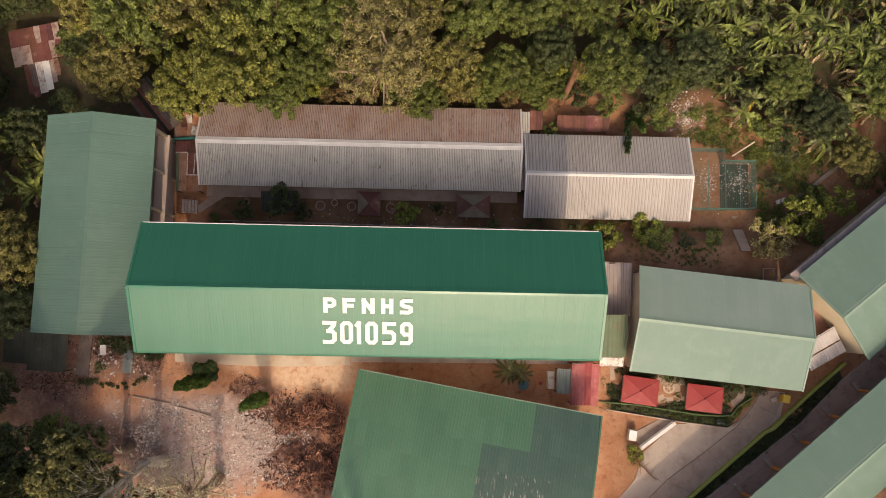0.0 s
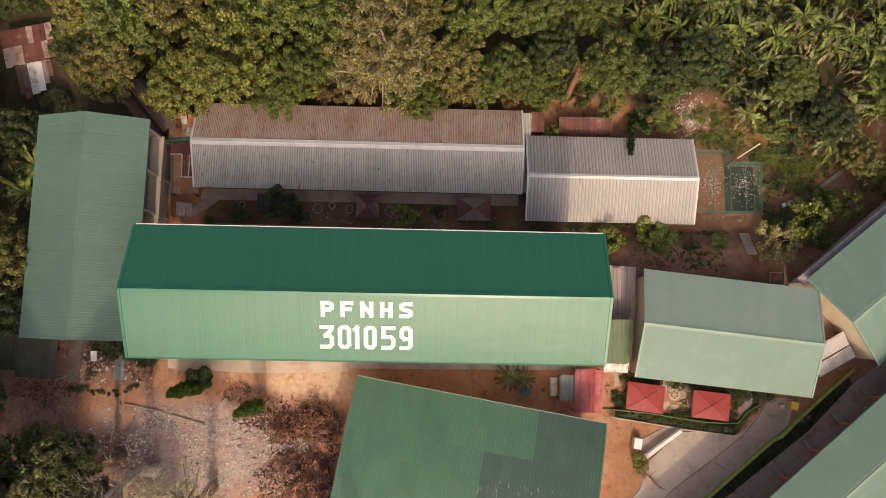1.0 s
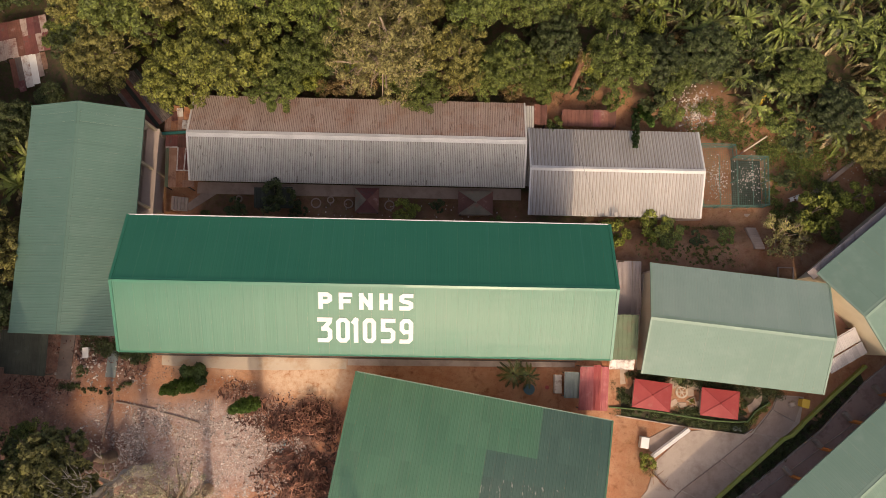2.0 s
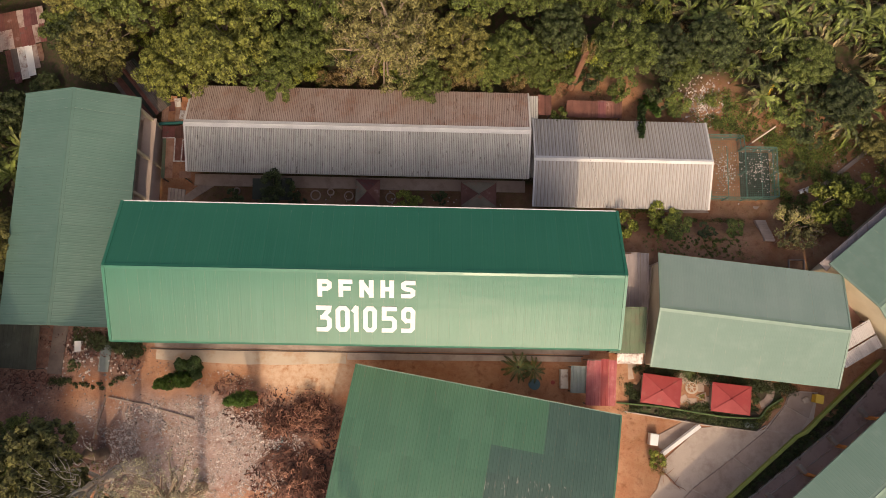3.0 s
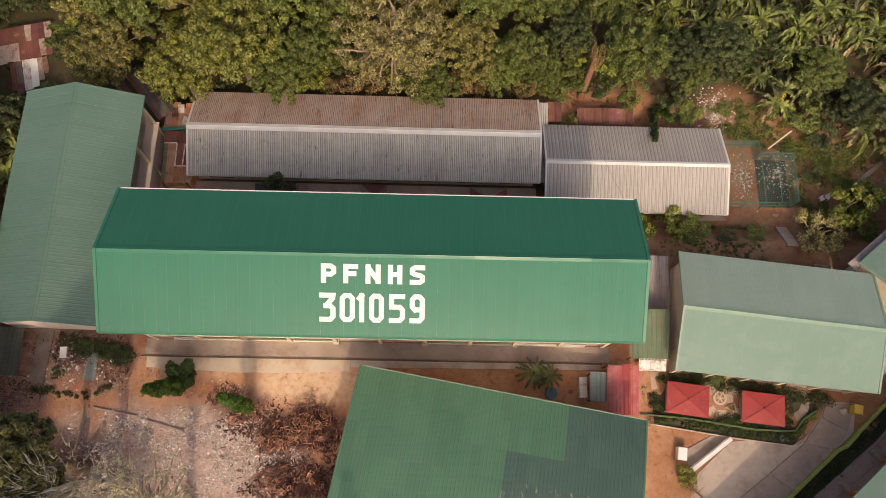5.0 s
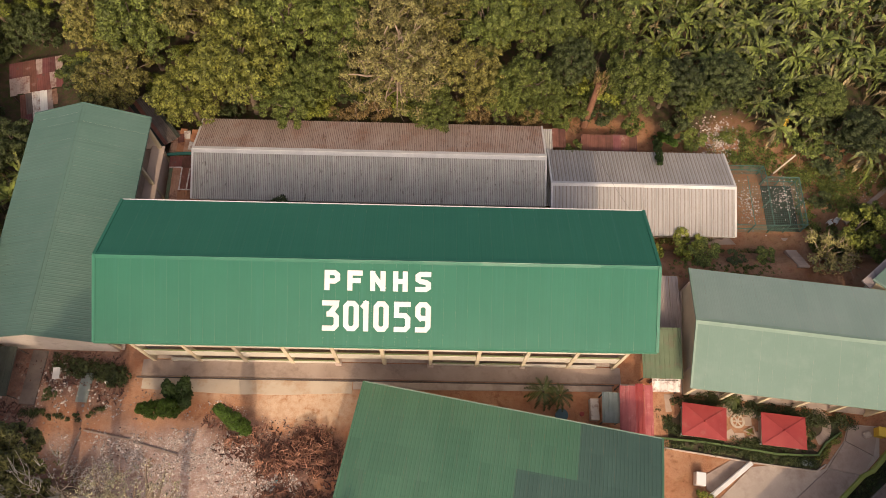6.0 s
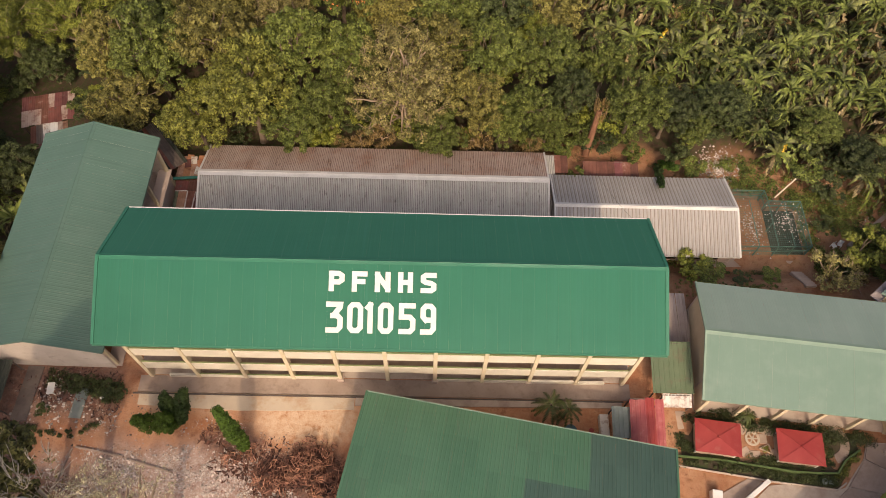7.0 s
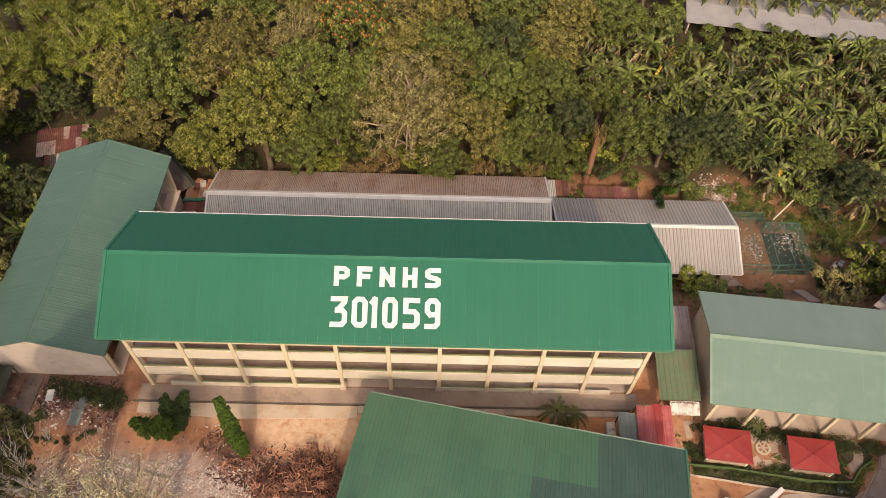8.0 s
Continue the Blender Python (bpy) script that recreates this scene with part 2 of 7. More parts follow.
M_MOSSY = mat("mossy_green_canopy_sheet", (0.11, 0.155, 0.085), (0.15, 0.195, 0.115), 0.5, 12, 0.65, 0.0, 0.12, 0.01, 0.1, 0.15,
              stain=((0.17, 0.13, 0.09), 0.6, 0.52, 0.75))
M_BROWNCANOPY = mat("brown_grey_canopy_sheet", (0.35, 0.285, 0.26), (0.43, 0.36, 0.33), 0.5, 12, 0.65, 0.0, 0.12, 0.01, 0.08, 0.15,
                    streak=((0.15, 0.115, 0.10), (3.0, 0.2, 0.2), 0.55, 0.8))
M_WHITESHEET = mat("white_stained_sheet", (0.62, 0.57, 0.52), (0.74, 0.70, 0.65), 0.7, 12, 0.6, 0.0, 0.1, 0.01, 0.1, 0.1,
                   stain=((0.33, 0.22, 0.17), 1.6, 0.48, 0.66))
M_WOOD = mat("broken_dark_wood", (0.095, 0.042, 0.032), (0.21, 0.095, 0.062), 0.9, 12, 0.8, 0.0, 0.15, 0.01, 0.3, 0.2, island=0.8)
M_CHAIR = mat("reddish_chair_wood", (0.13, 0.056, 0.042), (0.45, 0.235, 0.155), 0.9, 12, 0.75, 0.0, 0.15, 0.01, 0.65, 0.2)
M_DEBRIS = mat("mixed_brown_debris", (0.20, 0.14, 0.115), (0.38, 0.29, 0.24), 1.8, 12, 0.9, 0.0, 0.3, 0.01, 0.0, 0.2, island=0.85)
M_STONE = mat("pale_rubble_stone", (0.42, 0.355, 0.32), (0.60, 0.53, 0.485), 1.5, 12, 0.9, 0.0, 0.3, 0.01, 0.0, 0.2, island=0.4)
M_ASH = mat("grey_ash", (0.26, 0.25, 0.235), (0.36, 0.34, 0.32), 1.8, 12, 0.95, 0.0, 0.3, 0.01, 0.0, 0.2, island=0.3)
M_WHITE = mat("white_paint", (0.72, 0.70, 0.66), (0.80, 0.78, 0.74), 0.8, 12, 0.6, 0.0, 0.08, 0.01, 0.05, 0.08)
M_BEDSOIL = mat("dark_garden_soil", (0.05, 0.04, 0.022), (0.09, 0.065, 0.04), 0.9, 10, 0.95, 0, 0.5, 0.04,
                stain=((0.05, 0.09, 0.02), 0.8, 0.5, 0.7))
M_YELLOW = mat("yellow_paint", (0.65, 0.42, 0.04), (0.74, 0.50, 0.07), 0.8, 12, 0.55, 0.0, 0.08, 0.01, 0.0, 0.12)
M_BLUE = mat("faded_teal_plastic", (0.06, 0.13, 0.15), (0.08, 0.17, 0.19), 0.8, 12, 0.5, 0.0, 0.08, 0.01, 0.1, 0.12)
M_TYRE = mat("black_rubber", (0.018, 0.018, 0.018), (0.03, 0.03, 0.03), 2, 20, 0.8, 0.0, 0.2, 0.01, 0.1, 0.2)
M_NET = mat("green_netting", (0.07, 0.15, 0.12), (0.10, 0.19, 0.15), 0.8, 12, 0.8, 0.0, 0.1, 0.01, 0.1, 0.15)
M_BARK = mat("grey_brown_bark", (0.13, 0.09, 0.065), (0.22, 0.165, 0.125), 1.5, 14, 0.9, 0.0, 0.4, 0.02, 0.15, 0.2)
M_PALEBARK = mat("pale_dry_bark", (0.36, 0.26, 0.18), (0.46, 0.35, 0.25), 1.5, 14, 0.9, 0.0, 0.4, 0.02, 0.15, 0.2)
M_WHITEBARK = mat("whitish_bare_bark", (0.46, 0.40, 0.33), (0.58, 0.52, 0.44), 1.5, 14, 0.9, 0.0, 0.4, 0.02, 0.15, 0.2)
LEAF = {}
for _n, _a, _b in (("olive", (0.138, 0.130, 0.032), (0.208, 0.186, 0.050)), ("mid", (0.084, 0.112, 0.022), (0.142, 0.164, 0.035)),
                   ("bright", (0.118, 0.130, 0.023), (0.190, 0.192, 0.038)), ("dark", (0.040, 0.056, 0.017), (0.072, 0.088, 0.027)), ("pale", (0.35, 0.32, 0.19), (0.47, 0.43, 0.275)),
                   ("deep", (0.105, 0.105, 0.030), (0.170, 0.158, 0.047)), ("dry", (0.20, 0.135, 0.050), (0.29, 0.20, 0.078)), ("sage", (0.195, 0.175, 0.058), (0.28, 0.245, 0.088)),
                   ("bamboo", (0.122, 0.148, 0.022), (0.196, 0.214, 0.036)), ("banana", (0.048, 0.062, 0.014), (0.142, 0.146, 0.037)), ("fresh", (0.150, 0.178, 0.024), (0.235, 0.250, 0.044)),
                   ("straw", (0.22, 0.165, 0.085), (0.30, 0.235, 0.12)), ("palm", (0.066, 0.094, 0.026), (0.105, 0.132, 0.040)), ("yellow", (0.55, 0.36, 0.03), (0.62, 0.42, 0.05))):
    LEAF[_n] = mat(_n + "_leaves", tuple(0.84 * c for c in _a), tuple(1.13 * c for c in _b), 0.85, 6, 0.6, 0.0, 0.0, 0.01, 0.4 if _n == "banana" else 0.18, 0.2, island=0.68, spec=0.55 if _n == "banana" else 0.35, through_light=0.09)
M_FLOWER = mat("orange_blossom", (0.60, 0.19, 0.055), (0.70, 0.26, 0.09), 0.8, 8, 0.6, 0.0, 0.0, 0.01, 0.0, 0.1, island=0.3)


# ---- mesh helpers ----
def mesh_of(name, bm, material, smooth=False):
    me = bpy.data.meshes.new(name)
    bm.normal_update()
    bm.to_mesh(me)
    bm.free()
    me.materials.append(material)
    if smooth:
        me.polygons.foreach_set("use_smooth", [True] * len(me.polygons))
    return me


def part(name, bm, material, parent, label="", smooth=False):
    ob = new(name, mesh_of(name, bm, material, smooth))
    ob.parent = parent
    if label:
        ob["label"] = label
    return ob


def put(name, me, parent, m):
    """One more object on the same mesh, under its thing."""
    ob = new(name, me)
    ob.parent = parent
    ob.matrix_basis = m
    return ob


def thing(name, label, category, m=None, group="", kind=""):
    ob = tagged(new(name), label, category, group, kind)
    ob.empty_display_size = 0.2
    ob.matrix_basis = m or Matrix()
    return ob


def solid(name, bm, material, label, category, kind="", m=None, group="", smooth=False):
    ob = tagged(new(name, mesh_of(name, bm, material, smooth)), label, category, group, kind)
    ob.matrix_basis = m or Matrix()
    return ob


def raw(name, verts, faces, material, smooth=False):
    me = bpy.data.meshes.new(name)
    me.from_pydata([tuple(map(float, v)) for v in verts], [], faces)
    me.materials.append(material)
    if smooth:
        me.polygons.foreach_set("use_smooth", [True] * len(me.polygons))
    me.update()
    return me


def box(bm, x0, x1, y0, y1, z0, z1, bevel=0.0, m=None):
    mm = Matrix.Translation(((x0 + x1) / 2, (y0 + y1) / 2, (z0 + z1) / 2)) @ Matrix.Diagonal((x1 - x0, y1 - y0, z1 - z0, 1))
    got = bmesh.ops.create_cube(bm, size=1, matrix=(m or Matrix()) @ mm)
    if bevel:
        edges = {e for v in got["verts"] for e in v.link_edges}
        bmesh.ops.bevel(bm, geom=list(edges), offset=bevel, segments=1, affect="EDGES", profile=0.5)
    return bm


def boxes(*rows, bevel=0.0):
    bm = bmesh.new()
    for r in rows:
        box(bm, *r, bevel=bevel)
    return bm


def beam(bm, a, b, w, h=None):
    """A square bar from a to b."""
    a, b = Vector(a), Vector(b)
    d = b - a
    m = Matrix.Translation((a + b) / 2) @ d.to_track_quat("Z", "Y").to_matrix().to_4x4() @ Matrix.Diagonal((w, h or w, d.length, 1))
    bmesh.ops.create_cube(bm, size=1, matrix=m)
    return bm


def rod(bm, a, b, r, seg=8, r2=None):
    a, b = Vector(a), Vector(b)
    d = b - a
    m = Matrix.Translation((a + b) / 2) @ d.to_track_quat("Z", "Y").to_matrix().to_4x4()
    bmesh.ops.create_cone(bm, cap_ends=True, segments=seg, radius1=r, radius2=r if r2 is None else r2, depth=d.length, matrix=m)
    return bm


def prism(bm, outline, z0, z1):
    """A plate with the given outline, counter-clockwise, between two heights."""
    lo = [bm.verts.new((x, y, z0)) for x, y in outline]
    hi = [bm.verts.new((x, y, z1)) for x, y in outline]
    bm.faces.new(hi)
    bm.faces.new(lo[::-1])
    for k in range(len(lo)):
        j = (k + 1) % len(lo)
        bm.faces.new((lo[k], lo[j], hi[j], hi[k]))
    return bm


def ss(a, b, x):
    t = min(1.0, max(0.0, (x - a) / (b - a)))
    return t * t * (3 - 2 * t)


def sheet_mesh(name, w, length, ribs, high, material, rib=0.09, thick=0.012):
    """One roofing sheet: flat pans with raised ribs, eave edge at y = 0, up the slope to y = length."""
    pitch = w / ribs
    prof = []
    for k in range(ribs):
        c = (k + 0.5) * pitch
        prof += [(k * pitch, 0), (c - rib, 0), (c - rib * 0.45, high), (c + rib * 0.45, high), (c + rib, 0)]
    prof.append((w, 0))
    n = len(prof)
    v = [(x, 0, z) for x, z in prof] + [(x, length, z) for x, z in prof] + [(x, 0, z - thick) for x, z in prof]
    f = [(k, k + 1, n + k + 1, n + k) for k in range(n - 1)] + [(2 * n + k, 2 * n + k + 1, k + 1, k) for k in range(n - 1)]
    return raw(name, v, f, material)


def roof_slope(parent, x0, x1, half, eave, ridge, side, pick, ribs=3, high=0.035, sheet=1.0, rows=1, rng=None, rib=0.09, bend=None):
    """Sheets over one slope; side -1 falls towards -y. pick(k, n, row) gives the paint of the k-th column; bend: the rise of each row, for a roof that flattens."""
    n = max(1, round((x1 - x0) / sheet))
    w = (x1 - x0) / n
    bend = bend or [(ridge - eave) / rows] * rows
    run = half / rows
    made = {}
    for row in range(rows):
        rise = bend[row]
        L = math.hypot(run, rise) + (0.12 if rows > 1 and row < rows - 1 else 0)
        ang = math.degrees(math.atan2(rise, run))
        y, z = half - row * run, eave + sum(bend[:row])
        for k in range(n):
            material = pick(k, n, row)
            key = (material.name, row)
            if key not in made:
                made[key] = sheet_mesh("roof_sheet", w - 0.004, L, ribs, high, material, rib)
            lift = 0.012 * row + (rng.uniform(0, 0.012) if rng else 0)
            turn = pose(x0 + k * w, -y, z, ang) if side < 0 else pose(x1 - k * w, y, z, 0, 0, 180) @ pose(0, 0, 0, ang)
            put("roof_sheet", made[key], parent, turn @ Matrix.Translation((0, 0, lift)))


def ridge_cap(parent, x0, x1, ridge, tan, material, width=0.32, name="ridge_cap", lift=0.035):
    """The ridge covering, in lapped lengths that sit a little unevenly."""
    n = max(1, round((x1 - x0) / 2.4))
    w = (x1 - x0) / n
    bm = bmesh.new()
    for s in (-1, 1):
        v = [bm.verts.new(p) for p in ((-0.03, 0, 0), (w + 0.03, 0, 0), (w + 0.03, s * width, -width * tan), (-0.03, s * width, -width * tan))]
        bm.faces.new(v if s < 0 else v[::-1])
        u = v[3:1:-1] + [bm.verts.new((w + 0.03, s * width, -width * tan - 0.02)), bm.verts.new((-0.03, s * width, -width * tan - 0.02))]
        bm.faces.new(u if s < 0 else u[::-1])
    bmesh.ops.remove_doubles(bm, verts=bm.verts[:], dist=0.001)
    rod(bm, (-0.03, 0, 0), (w + 0.03, 0, 0), 0.035, 6)
    me = mesh_of(name, bm, material)
    rng = random.Random(int(w * 1000) + n)
    for k in range(n):
        put(name, me, parent, pose(x0 + k * w, 0, ridge + lift + 0.004 * (k % 2), rng.uniform(-2.5, 2.5), rng.uniform(-0.15, 0.15), rng.uniform(-0.2, 0.2)))


def gable_trim(parent, x, half, eave, ridge, material, deep=0.22, wide=0.16, name="barge_board", bend=None):
    bend = bend or [ridge - eave]
    run = half / len(bend)
    for s in (-1, 1):
        for k in range(len(bend)):
            z0 = eave + sum(bend[:k])
            bm = beam(bmesh.new(), (x, s * (half - k * run), z0 - deep / 2 + 0.07), (x, s * (half - (k + 1) * run), z0 + bend[k] - deep / 2 + 0.07), wide, deep)
            part(name, bm, material, parent)


def gable_wall(bm, x0, x1, half, z0, eave, ridge):
    """A wall plate of thickness x1 - x0 with a gable top."""
    prof = [(-half, z0), (half, z0), (half, eave), (0, ridge), (-half, eave)]
    a = [bm.verts.new((x0, y, z)) for y, z in prof]
    b = [bm.verts.new((x1, y, z)) for y, z in prof]
    bm.faces.new(a[::-1])
    bm.faces.new(b)
    for k in range(5):
        j = (k + 1) % 5
        bm.faces.new((a[k], a[j], b[j], b[k]))
    return bm


# ---- the ground ----
def height(x, y):
    if x < 27:
        z = -0.5 - 3.9 * ss(-2, 6.4, y)
    else:
        z = -0.8 - 0.8 * ss(-6, 4, y) - 2.6 * ss(6, 9.3, y)
    z -= 3.2 * ss(-36, -46, x) * ss(8, 22, y)
    z -= 0.4 * ss(26, 60, y)
    far = max(abs(x) - 70, abs(y) - 70, 0)
    z += far * 0.01
    amp = 0.06 + 0.25 * ss(24, 32, y)
    return z + amp * noise.noise(Vector((x * 0.3, y * 0.3, 1.7)))


def ground():
    line = lambda lo, hi, step: [lo + step * k for k in range(int(round((hi - lo) / step)) + 1)]
    xs = [-900, -400, -200, -120] + line(-84, 84, 0.8) + [120, 200, 400, 900]
    ys = [-900, -400, -200, -110] + line(-60, 80, 0.8) + [120, 200, 400, 900]
    v = [(x, y, height(x, y)) for y in ys for x in xs]
    nx = len(xs)
    f = [(j * nx + i, j * nx + i + 1, (j + 1) * nx + i + 1, (j + 1) * nx + i) for j in range(len(ys) - 1) for i in range(nx - 1)]
    m = bpy.data.materials.new("earth")
    me = raw("ground", v, f, m, True)
    zone = me.color_attributes.new("soil", "FLOAT_COLOR", "POINT")
    data = []
    for x, y, z in v:
        wob = 1.6 * noise.noise(Vector((x * 0.35, y * 0.35, 5.1))) + 0.8 * noise.noise(Vector((x * 0.9, y * 0.9, 9.1)))
        # red soil of the south yard, pale dust of the rubble, leaf litter under the trees
        red = ss(-38, -33, x + wob) * ss(-45, -30, y) * (1 - ss(-3, 0, y)) * (1 - 0.25 * ss(25.5, 29, x + wob))
        red = max(red, 0.8 * ss(-27, -24, x + wob * 0.3) * (1 - ss(-21.5, -20.5, x)) * ss(5, 7, y) * (1 - ss(20, 22, y)))
        red = max(red, 0.75 * (1 - ss(2.5, 4.5, math.hypot((x - 24) / 2.2, y - 23 + wob * 0.5))))
        red = max(red, 0.6 * (1 - ss(2.0, 4.5, math.hypot((x - 39.5) / 1.2, (y - 21.5) / 1.3 + wob * 0.4))))
        red = max(red, (0.62 + 0.1 * wob) * ss(24, 27, x) * (1 - ss(46, 49, x)) * ss(3, 5, y) * (1 - ss(10.5, 12, y)))
        red = max(red, (0.62 + 0.12 * wob) * ss(24, 27, x) * ss(2, 4, y) * (1 - ss(22, 25, y)))
        red = max(red, (0.3 + 0.15 * wob) * ss(-24, -22, x) * (1 - ss(17, 19, x)) * ss(6.5, 7.5, y) * (1 - ss(12, 13, y)))
        d = math.hypot((x + 19.2) / 12.4, (y + 17.2) / 5.8) + 0.16 * wob
        dust = 0.92 * (1 - ss(0.7, 1.2, d))
        pale = 0.9 * (1 - ss(1.6, 3.8, math.hypot((x + 6.8) / 1.9, (y + 9.6) / 0.75) + 0.4 * wob))
        pale = max(pale, 0.75 * ss(-24, -20, x + wob) * (1 - ss(-3.5, -2.5, x)) * ss(-9.2, -8.3, y + 0.25 * wob) * (1 - ss(-6.5, -6, y)))
        debris = ss(-44, -40, x) * (1 - ss(-26.5, -22.5, x + 1.2 * wob)) * ss(-22, -18, y) * (1 - ss(-5, -4, y))
        for cx, cy, a_, b_ in ((-6.6, -14.0, 3.6, 2.7), (-9.6, -14.6, 3.2, 2.4), (-6.8, -20.2, 3.6, 3.6), (-13.6, -11.6, 3.0, 1.5), (-9.4, -18.0, 2.6, 2.2), (-29.5, -6.8, 4.6, 2.0), (-33.5, -7.2, 6.0, 3.0), (-35.5, -11.0, 4.5, 2.2)):
            debris = max(debris, 1 - ss(0.75, 1.15, math.hypot((x - cx) / a_, (y - cy) / b_) + 0.12 * wob))
        # thin the dark debris over an oval, painting the sunlit patch pale
        debris *= 1 - 0.85 * (1 - ss(0.6, 1.2, math.hypot((x + 29.0) / 4.6, (y + 12.8) / 3.2) + 0.2 * wob))
        data += [red, dust, pale, debris]
    zone.data.foreach_set("color", data)
    m.use_nodes = True
    nt = m.node_tree
    n, l = nt.nodes, nt.links
    bs = n["Principled BSDF"]
    bs.inputs["Roughness"].default_value = 0.95
    bs.inputs["Specular IOR Level"].default_value = 0.2
    at = n.new("ShaderNodeAttribute")
    at.attribute_name = "soil"
    sep = n.new("ShaderNodeSeparateColor")
    l.new(at.outputs["Color"], sep.inputs[0])
    geo = n.new("ShaderNodeNewGeometry")

    def nz(s, d=6.0):
        t = n.new("ShaderNodeTexNoise")
        t.inputs["Scale"].default_value, t.inputs["Detail"].default_value, t.inputs["Roughness"].default_value = s, d, 0.7
        l.new(geo.outputs["Position"], t.inputs["Vector"])
        return t.outputs["Fac"]

    def rr(f_, lo, hi):
        r = n.new("ShaderNodeMapRange")
        r.inputs["From Min"].default_value, r.inputs["From Max"].default_value = lo, hi
        l.new(f_, r.inputs["Value"])
        return r.outputs["Result"]

    def mx(fac, a, b):
        k = n.new("ShaderNodeMix")
        k.data_type = "RGBA"
        for sock, q in ((k.inputs[0], fac), (k.inputs[6], a), (k.inputs[7], b)):
            if hasattr(q, "links"):
                l.new(q, sock)
            else:
                sock.default_value = (*q, 1)
        return k.outputs[2]

    litter = mx(rr(nz(0.5), 0.35, 0.65), (0.062, 0.043, 0.029), (0.112, 0.074, 0.048))
    litter = mx(rr(nz(6.0), 0.55, 0.75), litter, (0.16, 0.115, 0.07))
    litter = mx(rr(nz(1.6), 0.45, 0.6), litter, (0.058, 0.068, 0.024))
    soil = mx(rr(nz(0.35), 0.35, 0.65), (0.43, 0.180, 0.090), (0.57, 0.320, 0.190))
    soil = mx(rr(nz(1.3), 0.52, 0.72), soil, (0.27, 0.105, 0.052))
    soil = mx(rr(nz(9.0), 0.55, 0.8), soil, (0.54, 0.33, 0.20))
    soil = mx(rr(nz(12.0), 0.42, 0.34), soil, (0.15, 0.07, 0.04))
    dusty = mx(rr(nz(0.7), 0.35, 0.65), (0.375, 0.262, 0.232), (0.50, 0.375, 0.335))
    dusty = mx(rr(nz(5.0), 0.52, 0.72), dusty, (0.47, 0.39, 0.345))
    dusty = mx(rr(nz(1.1), 0.52, 0.66), dusty, (0.25, 0.162, 0.132))
    dusty = mx(rr(nz(0.55), 0.55, 0.66), dusty, (0.33, 0.19, 0.125))
    dusty = mx(rr(nz(2.6), 0.53, 0.62), dusty, (0.58, 0.49, 0.44))
    dusty = mx(rr(nz(16.0), 0.56, 0.62), dusty, (0.58, 0.50, 0.455))
    dusty = mx(rr(nz(11.0), 0.44, 0.37), dusty, (0.17, 0.115, 0.092))
    scraps = mx(rr(nz(0.8), 0.35, 0.65), (0.160, 0.082, 0.062), (0.32, 0.195, 0.150))
    scraps = mx(rr(nz(4.0), 0.5, 0.62), scraps, (0.14, 0.092, 0.075))
    scraps = mx(rr(nz(1.7), 0.58, 0.7), scraps, (0.26, 0.125, 0.075))
    scraps = mx(rr(nz(15.0), 0.60, 0.66), scraps, (0.42, 0.35, 0.31))
    c = mx(sep.outputs[0], litter, soil)
    c = mx(sep.outputs[1], c, dusty)
    dry = mx(rr(nz(1.6), 0.42, 0.66), (0.68, 0.510, 0.365), (0.56, 0.335, 0.205))
    dry = mx(rr(nz(0.8), 0.56, 0.66), dry, (0.46, 0.235, 0.125))
    dry = mx(rr(nz(7.0), 0.66, 0.76), dry, (0.40, 0.23, 0.14))
    c = mx(sep.outputs[2], c, dry)
    c = mx(at.outputs["Alpha"], c, scraps)
    l.new(c, bs.inputs["Base Color"])
    bp = n.new("ShaderNodeBump")
    bp.inputs["Strength"].default_value, bp.inputs["Distance"].default_value = 0.6, 0.08
    l.new(nz(7.0), bp.inputs["Height"])
    l.new(bp.outputs[0], bs.inputs["Normal"])
    tagged(new("ground", me), "bare red-brown earth with dust and leaf litter", "ground", kind="structure")


ground()


# ---- main three-storey school building ----
def facade_window(parent, m, w, h, frame_mat, panes=3):
    """A window set in a wall that faces -y of m: frame, sill, louvred glass."""
    t = 0.06
    xs = [-w / 2 - t, -w / 2]
    for k in range(1, panes):
        xs += [-w / 2 + w * k / panes - 0.025, -w / 2 + w * k / panes + 0.025]
    xs += [w / 2, w / 2 + t]
    zs = [-t, 0, h, h + t]
    bm = bmesh.new()
    grid = [[bm.verts.new((x, 0.05, z)) for z in zs] for x in xs]
    fs = [bm.faces.new((grid[i][j], grid[i][j + 1], grid[i + 1][j + 1], grid[i + 1][j])) for i in range(len(xs) - 1) for j in range(3) if j != 1 or i % 2 == 0]
    out = bmesh.ops.extrude_face_region(bm, geom=fs)
    bmesh.ops.translate(bm, verts=[e for e in out["geom"] if hasattr(e, "co")], vec=(0, -0.1, 0))
    bmesh.ops.recalc_face_normals(bm, faces=bm.faces[:])
    win = part("window", bm, frame_mat, parent)
    win.matrix_basis = m
    for k in range(panes):
        x0, x1 = -w / 2 + w * k / panes + 0.025, -w / 2 + w * (k + 1) / panes - 0.025
        part("pane", boxes((x0, x1, -0.012, 0.012, 0, h)), M_GLASS, win)
    return win


